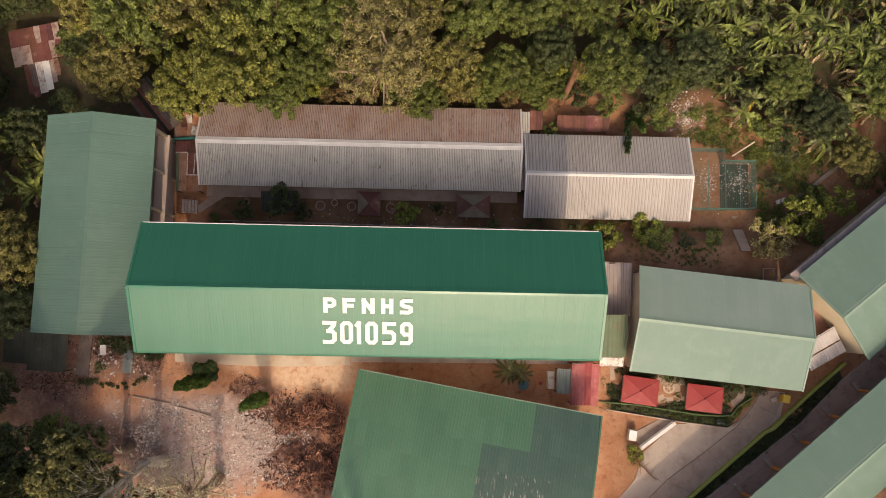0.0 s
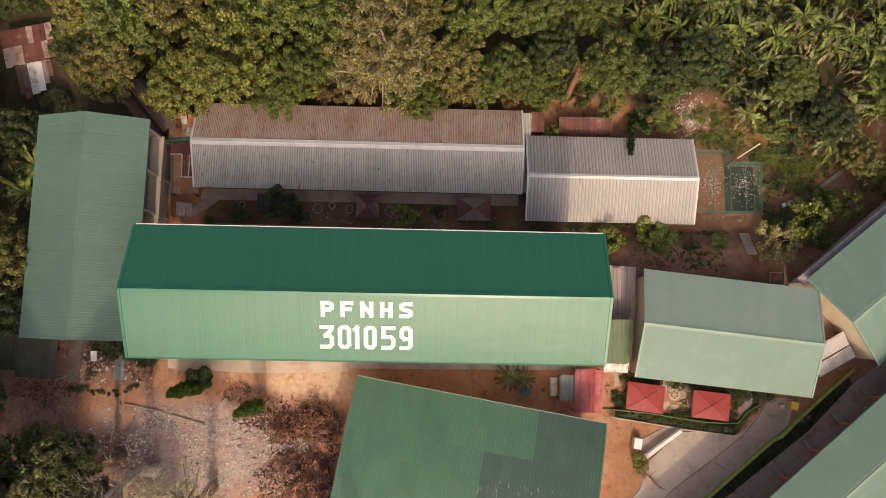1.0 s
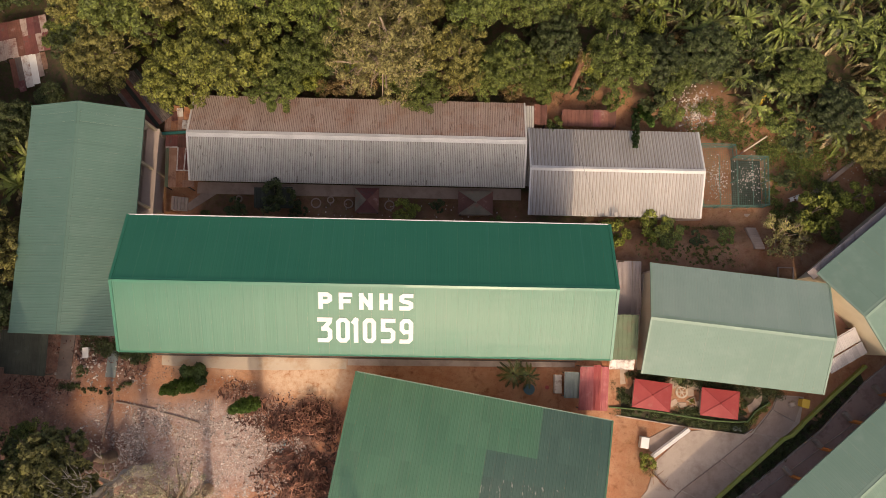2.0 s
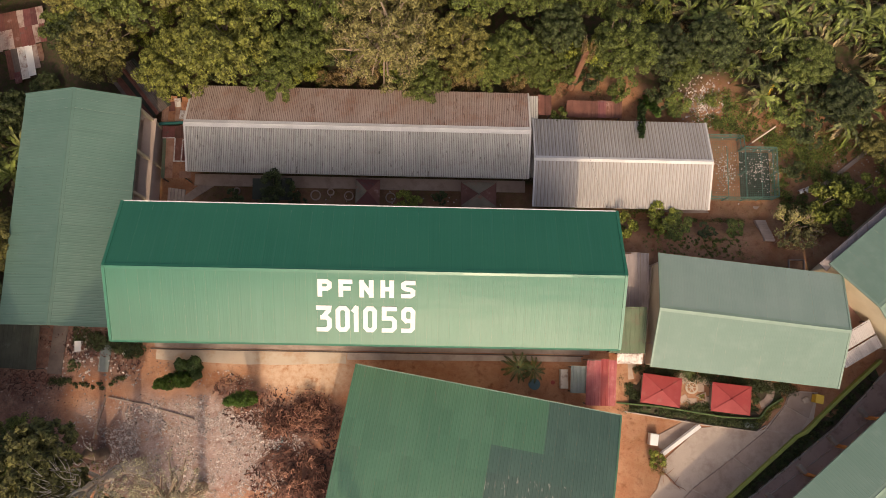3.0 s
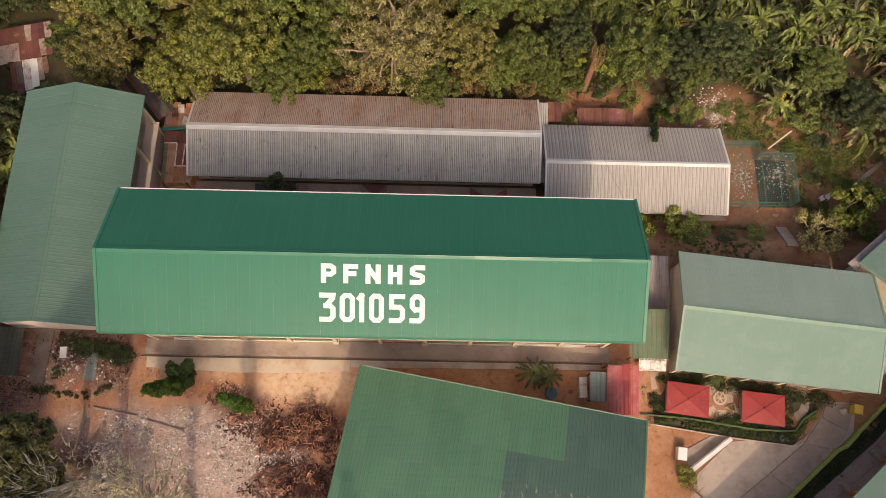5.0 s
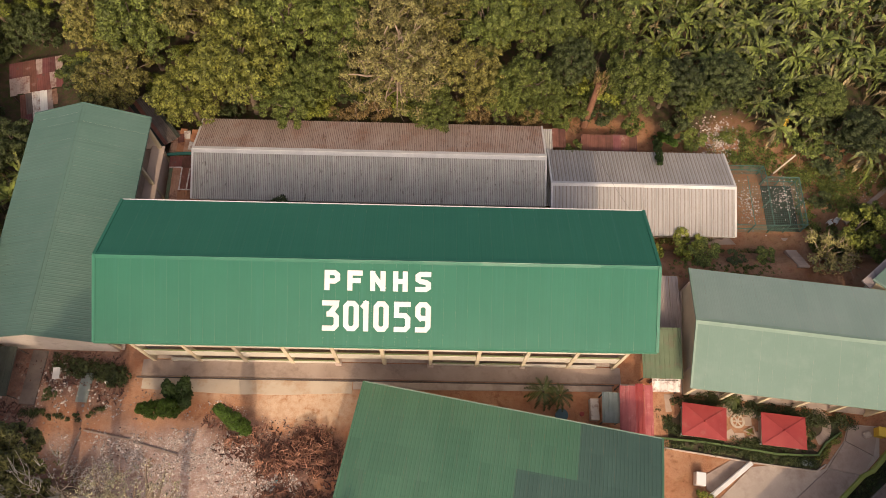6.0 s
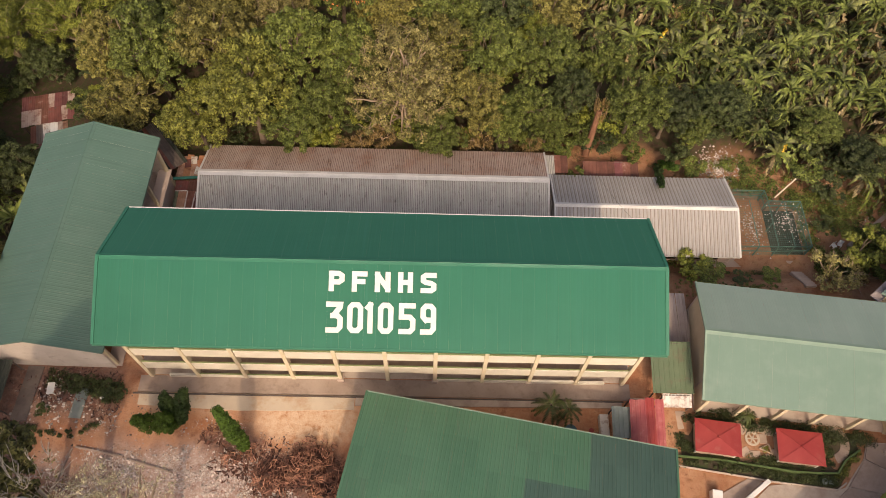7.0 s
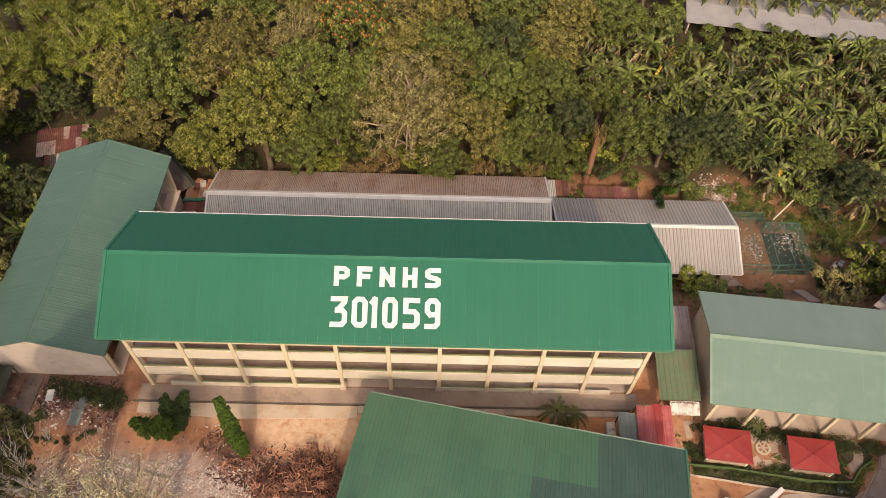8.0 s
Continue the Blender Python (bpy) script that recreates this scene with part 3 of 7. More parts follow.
GLYPHS = {
    "P": [[(0, 0), (0, 1)], [(0, 1), (0.72, 1), (1, 0.86), (1, 0.58), (0.72, 0.44), (0, 0.44)]],
    "F": [[(0, 0), (0, 1), (1, 1)], [(0, 0.5), (0.82, 0.5)]],
    "N": [[(0, 0), (0, 1)], [(0.03, 0.93), (0.97, 0.07)], [(1, 0), (1, 1)]],
    "H": [[(0, 0), (0, 1)], [(1, 0), (1, 1)], [(0, 0.5), (1, 0.5)]],
    "S": [[(1, 1), (0.25, 1), (0, 0.88), (0, 0.64), (0.25, 0.53), (0.75, 0.47), (1, 0.36), (1, 0.12), (0.75, 0), (0, 0)]],
    "3": [[(0, 1), (1, 1), (0.96, 0.88), (0.46, 0.60)], [(0.38, 0.56), (0.76, 0.56), (1, 0.45), (1, 0.12), (0.76, 0), (0, 0)]],
    "0": [[(0.5, 0), (0.74, 0), (1, 0.12), (1, 0.88), (0.74, 1), (0.26, 1), (0, 0.88), (0, 0.12), (0.26, 0), (0.5, 0)]],
    "1": [[(1, 0), (1, 1)], [(0.9, 1), (0, 0.9)]],
    "5": [[(1, 1), (0, 1), (0, 0.56), (0.74, 0.56), (1, 0.44), (1, 0.12), (0.74, 0), (0, 0)]],
    "9": [[(0, 0), (0.74, 0), (1, 0.12), (1, 0.88), (0.74, 1), (0.26, 1), (0, 0.88), (0, 0.58), (0.26, 0.46)], [(0.4, 0.46), (1, 0.46)]],
}


def ribbon(bm, pts, t, z, high):
    """A flat painted stroke of width t along pts, with mitred corners and square ends, as a thin plate."""
    pts = [Vector(q) for q in pts]
    closed = (pts[0] - pts[-1]).length < 1e-6
    d = [(b - a).normalized() for a, b in zip(pts, pts[1:])]
    if not closed:
        pts[0], pts[-1] = pts[0] - d[0] * t / 2, pts[-1] + d[-1] * t / 2
    left, right = [], []
    for k, q in enumerate(pts):
        a = d[k - 1] if k or closed else d[0]
        b = d[k] if k < len(d) else (d[0] if closed else d[-1])
        na, nb = Vector((-a.y, a.x)), Vector((-b.y, b.x))
        m = (na + nb).normalized()
        m *= t / 2 / max(0.45, m.dot(na))
        left.append(q + m)
        right.append(q - m)
    lo = [[bm.verts.new((q.x, q.y, z)) for q in row] for row in (left, right)]
    hi = [[bm.verts.new((q.x, q.y, z + high)) for q in row] for row in (left, right)]
    for k in range(len(pts) - 1):
        bm.faces.new((hi[0][k], hi[1][k], hi[1][k + 1], hi[0][k + 1]))
        bm.faces.new((hi[0][k], hi[0][k + 1], lo[0][k + 1], lo[0][k]))
        bm.faces.new((hi[1][k + 1], hi[1][k], lo[1][k], lo[1][k + 1]))


def painted_text(parent, text, spans, s0, s1, ridge, tan, material, stroke):
    """Block letters painted on the slope that falls to -y; s is the distance below the ridge. Each letter is a thin plate."""
    tilt = Matrix.Translation((0, 0, ridge)) @ Matrix.Rotation(math.atan(tan), 4, "X")
    for ch, (a, b) in zip(text, spans):
        bm = bmesh.new()
        h = stroke / 2
        for j, line in enumerate(GLYPHS[ch]):
            ribbon(bm, [(a + h + u * (b - a - stroke), -s1 + h + v * (s1 - s0 - stroke)) for u, v in line], stroke, 0.05, 0.006 + 0.002 * j)
        ob = part("painted_letter", bm, material, parent)
        ob.matrix_basis = tilt


def main_building():
    b = thing("school_building", "three-storey cream school building with lettered green metal roof", "school building")
    L, half, eave, ridge = 46.6, 6.48, 10.35, 13.33
    tan = (ridge - eave) / half
    x0, x1 = -L / 2, L / 2
    roof_slope(b, x0, x1, half, eave, ridge, -1, lambda k, n, r: M_ROOF_MAIN, 3, 0.0018, 1.0, 1, None, 0.06)
    roof_slope(b, x0, x1, half, eave, ridge, 1, lambda k, n, r: M_ROOF_MAIN, 3, 0.0018, 1.0, 1, None, 0.06)
    ridge_cap(b, x0 - 0.05, x1 + 0.05, ridge, tan, M_RIDGE_MAIN, 0.24)
    gable_trim(b, x0, half, eave, ridge, M_RIDGE_MAIN, 0.3, 0.26)
    gable_trim(b, x1, half, eave, ridge, M_RIDGE_MAIN, 0.3, 0.26)
    for s, m_, gw in ((-1, M_CAP_GREEN, 0.16), (1, M_CAP_WHITE, 0.09)):
        part("gutter", boxes((x0, x1, min(s * half, s * (half + gw)), max(s * half, s * (half + gw)), eave - 0.14, eave + 0.01)), m_, b)
    painted_text(b, "PFNHS", ((-4.40, -3.12), (-2.52, -1.27), (-0.65, 0.62), (1.24, 2.45), (3.08, 4.37)), 0.85, 2.52, ridge, tan, M_LETTER, 0.42)
    painted_text(b, "301059", ((-4.56, -3.17), (-2.82, -1.53), (-1.36, -0.74), (-0.33, 0.93), (1.36, 2.73), (3.12, 4.40)), 3.36, 5.88, ridge, tan, M_LETTER, 0.43)
    # shell
    floors = (-0.36, 2.1, 5.35)
    part("back_wall", boxes((-22.3, 22.3, 5.75, 6.0, -4.8, 10.2)), M_PINKWALL, b)
    part("corridor_wall", boxes((-22.3, 22.3, -3.3, -3.1, -1.0, 10.2)), M_PINKWALL, b)
    for x in (-22.3, 22.05):
        bm = bmesh.new()
        prof = [(-3.3, -4.8), (6.0, -4.8), (6.0, 10.2), (6.0, 10.35), (0, 13.1), (-5.6, 10.5), (-5.6, 9.7), (-3.3, 9.7)]
        a = [bm.verts.new((x, y, z)) for y, z in prof]
        c = [bm.verts.new((x + 0.25, y, z)) for y, z in prof]
        bm.faces.new(a[::-1])
        bm.faces.new(c)
        for k in range(len(prof)):
            j = (k + 1) % len(prof)
            bm.faces.new((a[k], a[j], c[j], c[k]))
        part("end_wall", bm, M_PINKWALL, b)
    for z in (*floors, 9.95):
        part("floor_slab", boxes((-22.28, 22.28, -5.25, 5.75, z - 0.2, z)), M_CONC, b)
    part("foundation", boxes((-22.28, 22.28, -5.35, 5.9, -4.8, -0.58)), M_CONC, b)
    part("eave_beam", boxes((-22.28, 22.28, -5.45, -5.2, 7.8, 9.74)), M_CREAM, b)
    col = mesh_of("column", boxes((-0.18, 0.18, -0.28, 0.28, -0.95, 9.9), bevel=0.02), M_CREAM)
    foot = mesh_of("column_base", boxes((-0.3, 0.3, -0.42, 0.3, -0.95, 0.05), bevel=0.03), M_PINKWALL)
    for k in range(11):
        c = put("column", col, b, pose(-22.12 + 4.43 * k, -5.24, 0))
        if k in (4, 6, 8):
            put("column_base", foot, c, Matrix())
    par = mesh_of("parapet", boxes((-2.03, 2.03, -5.44, -5.29, -0.35, 1.08), bevel=0.02), M_WHITEWALL)
    rail = mesh_of("handrail", boxes((-2.03, 2.03, -5.42, -5.31, 1.24, 1.31), (-1.0, -0.94, -5.39, -5.34, 1.06, 1.25), (0.94, 1.0, -5.39, -5.34, 1.06, 1.25)), M_OLIVE)
    low = mesh_of("low_parapet", boxes((-2.03, 2.03, -5.44, -5.24, -0.4, 0.55), bevel=0.02), M_WHITEWALL)
    half_low = mesh_of("low_parapet", boxes((-1.25, 1.25, -5.5, -5.24, -0.4, 0.45), bevel=0.02), M_WHITEWALL)
    low_rail = mesh_of("handrail", boxes((-2.03, 2.03, -5.42, -5.31, 0.66, 0.73), (-1.0, -0.94, -5.39, -5.34, 0.54, 0.67), (0.94, 1.0, -5.39, -5.34, 0.54, 0.67)), M_OLIVE)
    for k in range(10):
        cx = -19.905 + 4.43 * k
        for z in floors[1:]:
            p = put("parapet", par, b, pose(cx, 0, z))
            put("handrail", rail, p, Matrix())
        if k in (1, 2, 3, 6, 7, 8):
            p = put("low_parapet", low, b, pose(cx, 0, floors[0]))
            if k != 8:
                put("handrail", low_rail, p, Matrix())
        elif k in (0, 9):
            put("low_parapet", half_low, b, pose(cx + (0.75 if k == 0 else -0.75), 0, floors[0]))
        # rooms behind the corridor
        for z in floors:
            facade_window(b, pose(cx + 0.55, -3.32, z + 0.9), 2.6, 1.4, M_CREAM, 3)
            door = part("door", boxes((-0.45, 0.45, -0.03, 0.03, 0, 2.05), bevel=0.01), M_DOOR, b)
            door.matrix_basis = pose(cx - 1.5, -3.34, z)
            part("handle", boxes((0.32, 0.38, -0.09, -0.03, 0.98, 1.06)), M_CAP_WHITE, door)
    part("walkway", boxes((-23.2, 22.9, -6.95, -5.36, -0.9, -0.38), bevel=0.02), M_SLAB, b)


main_building()


# ---- plain gabled buildings ----
def gabled(name, label, m, L, half, eave, ridge, floor, paints, cap, wall, trim, ribs=3, high=0.03, sheet=1.0, rows=1, over=0.6, over_end=0.45,
           seed=1, rib=0.06, cap_w=0.3, category="school building", bend=None):
    b = thing(name, label, category, m)
    rng = random.Random(seed)
    x0, x1 = -L / 2, L / 2
    for side, pick in zip((-1, 1), paints):
        roof_slope(b, x0, x1, half, eave, ridge, side, pick, ribs, high, sheet, rows, rng, rib, bend)
    tan = bend[-1] / (half / rows) if bend else (ridge - eave) / half
    ridge_cap(b, x0 - 0.03, x1 + 0.03, ridge, tan, cap, cap_w, lift=0.025 + 1.3 * high)
    for x in (x0, x1):
        gable_trim(b, x, half, eave, ridge, trim, 0.2, 0.18, bend=bend)
    for s in (-1, 1):
        part("fascia", boxes((x0, x1, min(s * half, s * (half - 0.05)), max(s * half, s * (half - 0.05)), eave - 0.2, eave - 0.015)), trim, b)
    w = half - over
    for s, x in ((-1, x0 + over_end), (1, x1 - over_end)):
        bm = gable_wall(bmesh.new(), min(x, x - s * 0.2), max(x, x - s * 0.2), w, floor, eave - 0.06, ridge - 0.08 - tan * 0.15)
        part("gable_wall", bm, wall, b)
    return b


same = lambda mm: (lambda k, n, r: mm)

# west building, its ridge runs north
W = gabled("classroom_building", "two-storey classroom building with weathered green metal roof", pose(-30.83, 6.85, 0, 0, 0, 89.2), 23.7, 5.95, 4.5, 6.83, -4.9,
           (same(M_ROOF_W), same(M_ROOF_W)), M_ROOF_W, M_PALEWALL, M_ROOF_W, 3, 0.008, 1.0, 1, 0.65, 0.4, 5)
part("side_wall", boxes((-11.2, 11.2, 5.1, 5.3, -4.9, 4.45)), M_PINKWALL, W)
part("side_wall", boxes((-11.2, 11.2, -3.6, -3.4, -4.9, 4.9)), M_PINKWALL, W)
part("floor_slab", boxes((-11.2, 11.2, -5.5, 5.1, -1.0, -0.8)), M_CONC, W)
part("eave_beam", boxes((-11.2, 11.2, -5.45, -5.25, 3.6, 4.2)), M_CREAM, W)
_c = mesh_of("column", boxes((-0.13, 0.13, -0.2, 0.2, -4.9, 4.2), bevel=0.02), M_CREAM)
_p = mesh_of("corridor_parapet", boxes((-2.14, 2.14, 0.0, 0.12, -4.6, -0.43), bevel=0.02), M_PINKWALL)
part("ledge", boxes((-11.3, 11.3, -5.85, -4.45, -0.42, -0.25), bevel=0.02), M_PINKWALL, W)
for _k in range(6):
    put("column", _c, W, pose(-11.1 + 4.44 * _k, -5.35, 0))
    if _k < 5:
        put("corridor_parapet", _p, W, pose(-8.88 + 4.44 * _k, -5.35, 0))
        facade_window(W, pose(-8.88 + 4.44 * _k, -3.62, 0.4), 2.6, 1.5, M_CREAM)

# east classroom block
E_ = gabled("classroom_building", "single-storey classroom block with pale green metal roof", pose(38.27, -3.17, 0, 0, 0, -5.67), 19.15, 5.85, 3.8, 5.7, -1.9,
            (same(M_ROOF_E), same(M_ROOF_E_NORTH)), M_CAP_PALE, M_CREAM, M_CAP_PALE, 4, 0.004, 1.2, 1, 0.55, 0.7, 6, 0.03)
part("side_wall", boxes((-8.9, 8.9, 5.1, 5.3, -2.2, 3.7)), M_PINKWALL, E_)
part("corridor_wall", boxes((-8.9, 8.9, -3.4, -3.2, -1.6, 3.9)), M_PINKWALL, E_)
part("floor_slab", boxes((-9.0, 9.0, -5.4, 5.1, -1.6, -0.7)), M_CONC, E_)
part("eave_beam", boxes((-8.9, 8.9, -5.5, -5.3, 3.1, 3.6)), M_CREAM, E_)
_c = mesh_of("column", boxes((-0.16, 0.16, -0.16, 0.16, -1.2, 3.1), bevel=0.02), M_CREAM)
for _k in range(6):
    put("column", _c, E_, pose(-8.7 + 3.48 * _k, -5.4, 0))
    if _k < 5:
        facade_window(E_, pose(-6.96 + 3.48 * _k, -3.42, 0.3), 2.0, 1.4, M_CREAM)

# north-east block, ridge runs north-east
N_ = gabled("classroom_building", "classroom block with pale green roof and cream gable", pose(64.07, 9.07, 0, 0, 0, 39.5), 34.0, 5.95, 3.8, 5.7, -2.2,
            (same(M_ROOF_E), same(M_ROOF_E)), M_CAP_PALE, M_CREAM, M_CAP_PALE, 4, 0.003, 1.2, 1, 0.5, 0.25, 7, 0.03)
part("side_wall", boxes((-16.6, 16.6, 5.2, 5.4, -2.4, 3.7)), M_CREAM, N_)
part("side_wall", boxes((-16.6, 16.6, -5.4, -5.2, -2.4, 3.7)), M_CREAM, N_)
part("side_ledge", boxes((-17.4, 16.6, 5.4, 6.45, 2.8, 2.95)), M_BROWNCANOPY, N_)

# south-east long block, two storeys, ridge runs north-east
S_ = gabled("classroom_building", "long two-storey classroom block with pale green roof and orange posts", pose(49.93, -17.92, 0, 0, 0, 40.5), 60.0, 4.2, 6.3, 7.8, -0.9,
            (same(M_ROOF_E), same(M_ROOF_E)), M_CAP_PALE, M_CREAM, M_CAP_PALE, 3, 0.005, 1.0, 1, 0.5, 0.25, 8, 0.05)
part("corridor_wall", boxes((-29.6, 29.6, -0.4, -0.2, -0.9, 7.4)), M_CREAM, S_)
part("side_wall", boxes((-29.6, 29.6, -3.7, -3.5, -0.9, 6.2)), M_CREAM, S_)
part("floor_slab", boxes((-29.6, 29.6, -0.2, 2.2, 2.6, 2.9)), M_CONC, S_)
_c = mesh_of("post", boxes((-0.15, 0.15, -0.15, 0.15, -0.75, 6.9), bevel=0.02), M_ORANGE)
_f = mesh_of("post_plinth", boxes((-0.22, 0.22, 0.15, 1.25, -0.75, 0.0), bevel=0.05), M_CONC)
for _k in range(13):
    _o = put("post", _c, S_, pose(0.58 + 4.55 * (_k - 6), 2.06, 0))
    put("post_plinth", _f, _o, Matrix())

# covered court in the south; its roof flattens towards the ridge
def gym_paint(k, n, r):
    if r > 2 and 3 < k < 12:
        return M_ROOF_WORN
    return M_ROOF_PATCH if (r < 2 and k < 7) or (r == 2 and k < 12) or (r > 2 and k < 12) else M_ROOF_GYM


G_ = gabled("covered_court", "large covered court with faded and patched green roof", pose(9.12, -25.32, 0, 0, 0, -9.8), 26.5, 15.0, 5.1, 7.43, -0.9,
            (same(M_ROOF_GYM), gym_paint), M_CAP_PALE, M_CONC, M_ROOF_GYM, 3, 0.022, 1.0, 6, 1.2, 1.0, 9, 0.06, category="covered court", bend=[0.66, 0.56, 0.45, 0.34, 0.22, 0.10])
part("edge_flashing", boxes((-13.25, 13.25, 14.96, 15.05, 5.02, 5.16)), M_CAP_PALE, G_)
_c = mesh_of("post", boxes((-0.2, 0.2, -0.2, 0.2, -0.9, 5.0), bevel=0.02), M_CONC)
for _k in range(6):
    for _y in (-13.6, 13.6):
        put("post", _c, G_, pose(-12 + 4.8 * _k, _y, 0))

# long grey block in the north court
Q1 = gabled("classroom_building", "long low classroom block with grey and rusted metal roof", pose(-2.55, 17.52, 0), 38.1, 5.0, -1.6, 0.3, -4.8,
            (same(M_ROOF_GREY), lambda k, n, r: M_ROOF_RUST), M_CAP_WHITE, M_PINKWALL, M_CAP_WHITE, 2, 0.04, 0.8, 1, 0.7, 0.4, 10, 0.07, 0.4)
for _y in (-4.3, 4.1):
    part("side_wall", boxes((-18.5, 18.5, _y, _y + 0.2, -4.8, -1.65)), M_PINKWALL, Q1)
for _k in range(8):
    facade_window(Q1, pose(-16 + 4.6 * _k, -4.32, -3.6), 2.6, 1.3, M_DOOR)
Q2 = gabled("classroom_building", "low classroom block with pale galvanised roof", pose(26.95, 14.5, 0), 19.8, 5.08, -1.75, 0.0, -4.8,
            (same(M_ROOF_CREAM), same(M_ROOF_CREAM)), M_CAP_WHITE, M_PINKWALL, M_CAP_WHITE, 2, 0.04, 0.8, 1, 0.7, 0.4, 11, 0.07, 0.28)
for _y in (-4.3, 4.1):
    part("side_wall", boxes((-9.4, 9.4, _y, _y + 0.2, -4.8, -1.8)), M_PINKWALL, Q2)
for _k in range(4):
    facade_window(Q2, pose(-7 + 4.6 * _k, -4.32, -3.6), 2.6, 1.3, M_DOOR)
# link roof between the two
link = thing("link_roof", "narrow grey metal roof linking two low blocks", "roof", pose(16.75, 17.0, 0))
put("roof_sheet", sheet_mesh("roof_sheet", 1.5, 9.5, 3, 0.04, M_ROOF_GREY), link, pose(-0.6, -4.2, -2.1, 2))
part("post", boxes((-0.5, -0.4, -4.0, -3.9, -4.6, -2.1), (0.4, 0.5, -4.0, -3.9, -4.6, -2.1)), M_DARKWOOD, link)

# far long roof among the banana plants
gabled("far_shed", "long grey-roofed shed among banana plants", pose(60.4, 54.5, 0, 0, 0, -8.3), 42, 4.15, -2.1, -1.75, -5.5,
            (same(M_FARROOF), same(M_FARROOF)), M_FARROOF, M_PINKWALL, M_FARROOF, 3, 0.006, 1.2, 1, 0.5, 0.4, 12, 0.04, category="shed")


# ---- small roofs and sheds ----
def lean_roof(name, label, corners_z, m, w, d, material, posts=True, sheet=0.9, ground_z=-4.4, ribs=2, category="shed roof", seed=2, jitter=0.05, mats=None):
    """A sheet roof w by d on posts, falling from z1 at the back to z0 at the front (-y)."""
    z0, z1 = corners_z
    b = thing(name, label, category, m)
    n = max(1, round(w / sheet))
    sw = w / n
    rng = random.Random(seed)
    ang = math.degrees(math.atan2(z1 - z0, d))
    L = math.hypot(d, z1 - z0)
    for k in range(n):
        mm = material if not mats else rng.choice(mats)
        me = sheet_mesh("roof_sheet", sw * 1.03, L * rng.uniform(1 - jitter, 1.0), ribs, 0.03, mm, 0.06)
        put("roof_sheet", me, b, pose(-w / 2 + k * sw, -d / 2, z0 + rng.uniform(0, 0.02), ang, 0, rng.uniform(-1, 1) * 20 * jitter))
    if posts:
        for x in (-w / 2 + 0.15, w / 2 - 0.15):
            for y, z in ((-d / 2 + 0.15, z0), (d / 2 - 0.15, z1)):
                part("post", boxes((x - 0.05, x + 0.05, y - 0.05, y + 0.05, ground_z, z - 0.06)), M_DARKWOOD, b)
        part("rafter", boxes((-w / 2 + 0.1, w / 2 - 0.1, -d / 2 + 0.1, -d / 2 + 0.2, z0 - 0.12, z0 - 0.02)), M_DARKWOOD, b)
        part("rafter", boxes((-w / 2 + 0.1, w / 2 - 0.1, d / 2 - 0.2, d / 2 - 0.1, z1 - 0.12, z1 - 0.02)), M_DARKWOOD, b)
    return b


lean_roof("canopy", "brown-grey corrugated canopy between two buildings", (-0.2, 0.1), pose(27.5, 1.1, 0), 3.6, 6.3, M_BROWNCANOPY, ground_z=-1.7, category="canopy")
c_ = lean_roof("canopy", "mossy green sheet canopy with a dark side", (1.3, 2.1), pose(26.5, -4.3, 0), 3.8, 4.8, M_MOSSY, ground_z=-0.9, category="canopy", jitter=0.01)
part("side_sheet", boxes((1.85, 1.89, -2.35, 2.35, -0.4, 1.5)), M_DARKSHEET, c_)
lean_roof("canopy", "rust-stained white sheet awning", (0.5, 0.95), pose(26.9, -7.2, 0), 2.7, 1.2, M_WHITESHEET, ground_z=-0.9, category="canopy", sheet=0.7)
lean_roof("shed", "small shed with patched red sheet roof", (1.3, 1.9), pose(23.6, -9.75, 0, 0, 0, -1), 3.1, 4.8, M_REDOLD, ground_z=-0.9, category="shed", sheet=0.75, mats=[M_REDOLD, M_RED, M_REDOLD, M_RED])
lean_roof("kiosk", "small kiosk with grey-green sheet roof", (1.2, 1.5), pose(21.35, -9.5, 0, 0, 0, -1), 1.7, 2.8, M_GREYSHEET, ground_z=-0.8, category="kiosk", sheet=0.8, jitter=0.01)
solid("counter", boxes((-0.4, 0.4, -1.0, 1.0, -0.7, 0.35), bevel=0.03), M_WHITESHEET, "worn pale counter beside the kiosk", "counter", m=pose(20.05, -9.5, 0))
# courtyard huts
lean_roof("hut", "small courtyard hut with dark mossy roof", (-2.6, -2.1), pose(-12.2, 10.9, 0), 4.4, 2.4, M_DARKSHEET, ground_z=-4.5, category="hut", sheet=0.9, mats=[M_DARKSHEET])
# rusty patchwork lean-to at the west end of the grey block
def patch_roof(name, label, category, sheets, posts, ground_z, m=None):
    """A roof patched from loose sheets (x0, x1, y0, y1, z, turn, material) on posts (x, y, top)."""
    t = thing(name, label, category, m)
    for x0, x1, y0, y1, z, turn, material in sheets:
        n = max(1, round((x1 - x0) / 0.3))
        me = sheet_mesh("roof_sheet", x1 - x0, y1 - y0, n, 0.025, material, 0.05)
        put("roof_sheet", me, t, pose((x0 + x1) / 2, (y0 + y1) / 2, z, 1.5, 0, turn) @ Matrix.Translation(((x0 - x1) / 2, (y0 - y1) / 2, 0)))
    for x, y, top in posts:
        part("post", boxes((x - 0.05, x + 0.05, y - 0.05, y + 0.05, ground_z, top)), M_DARKWOOD, t)
    return t


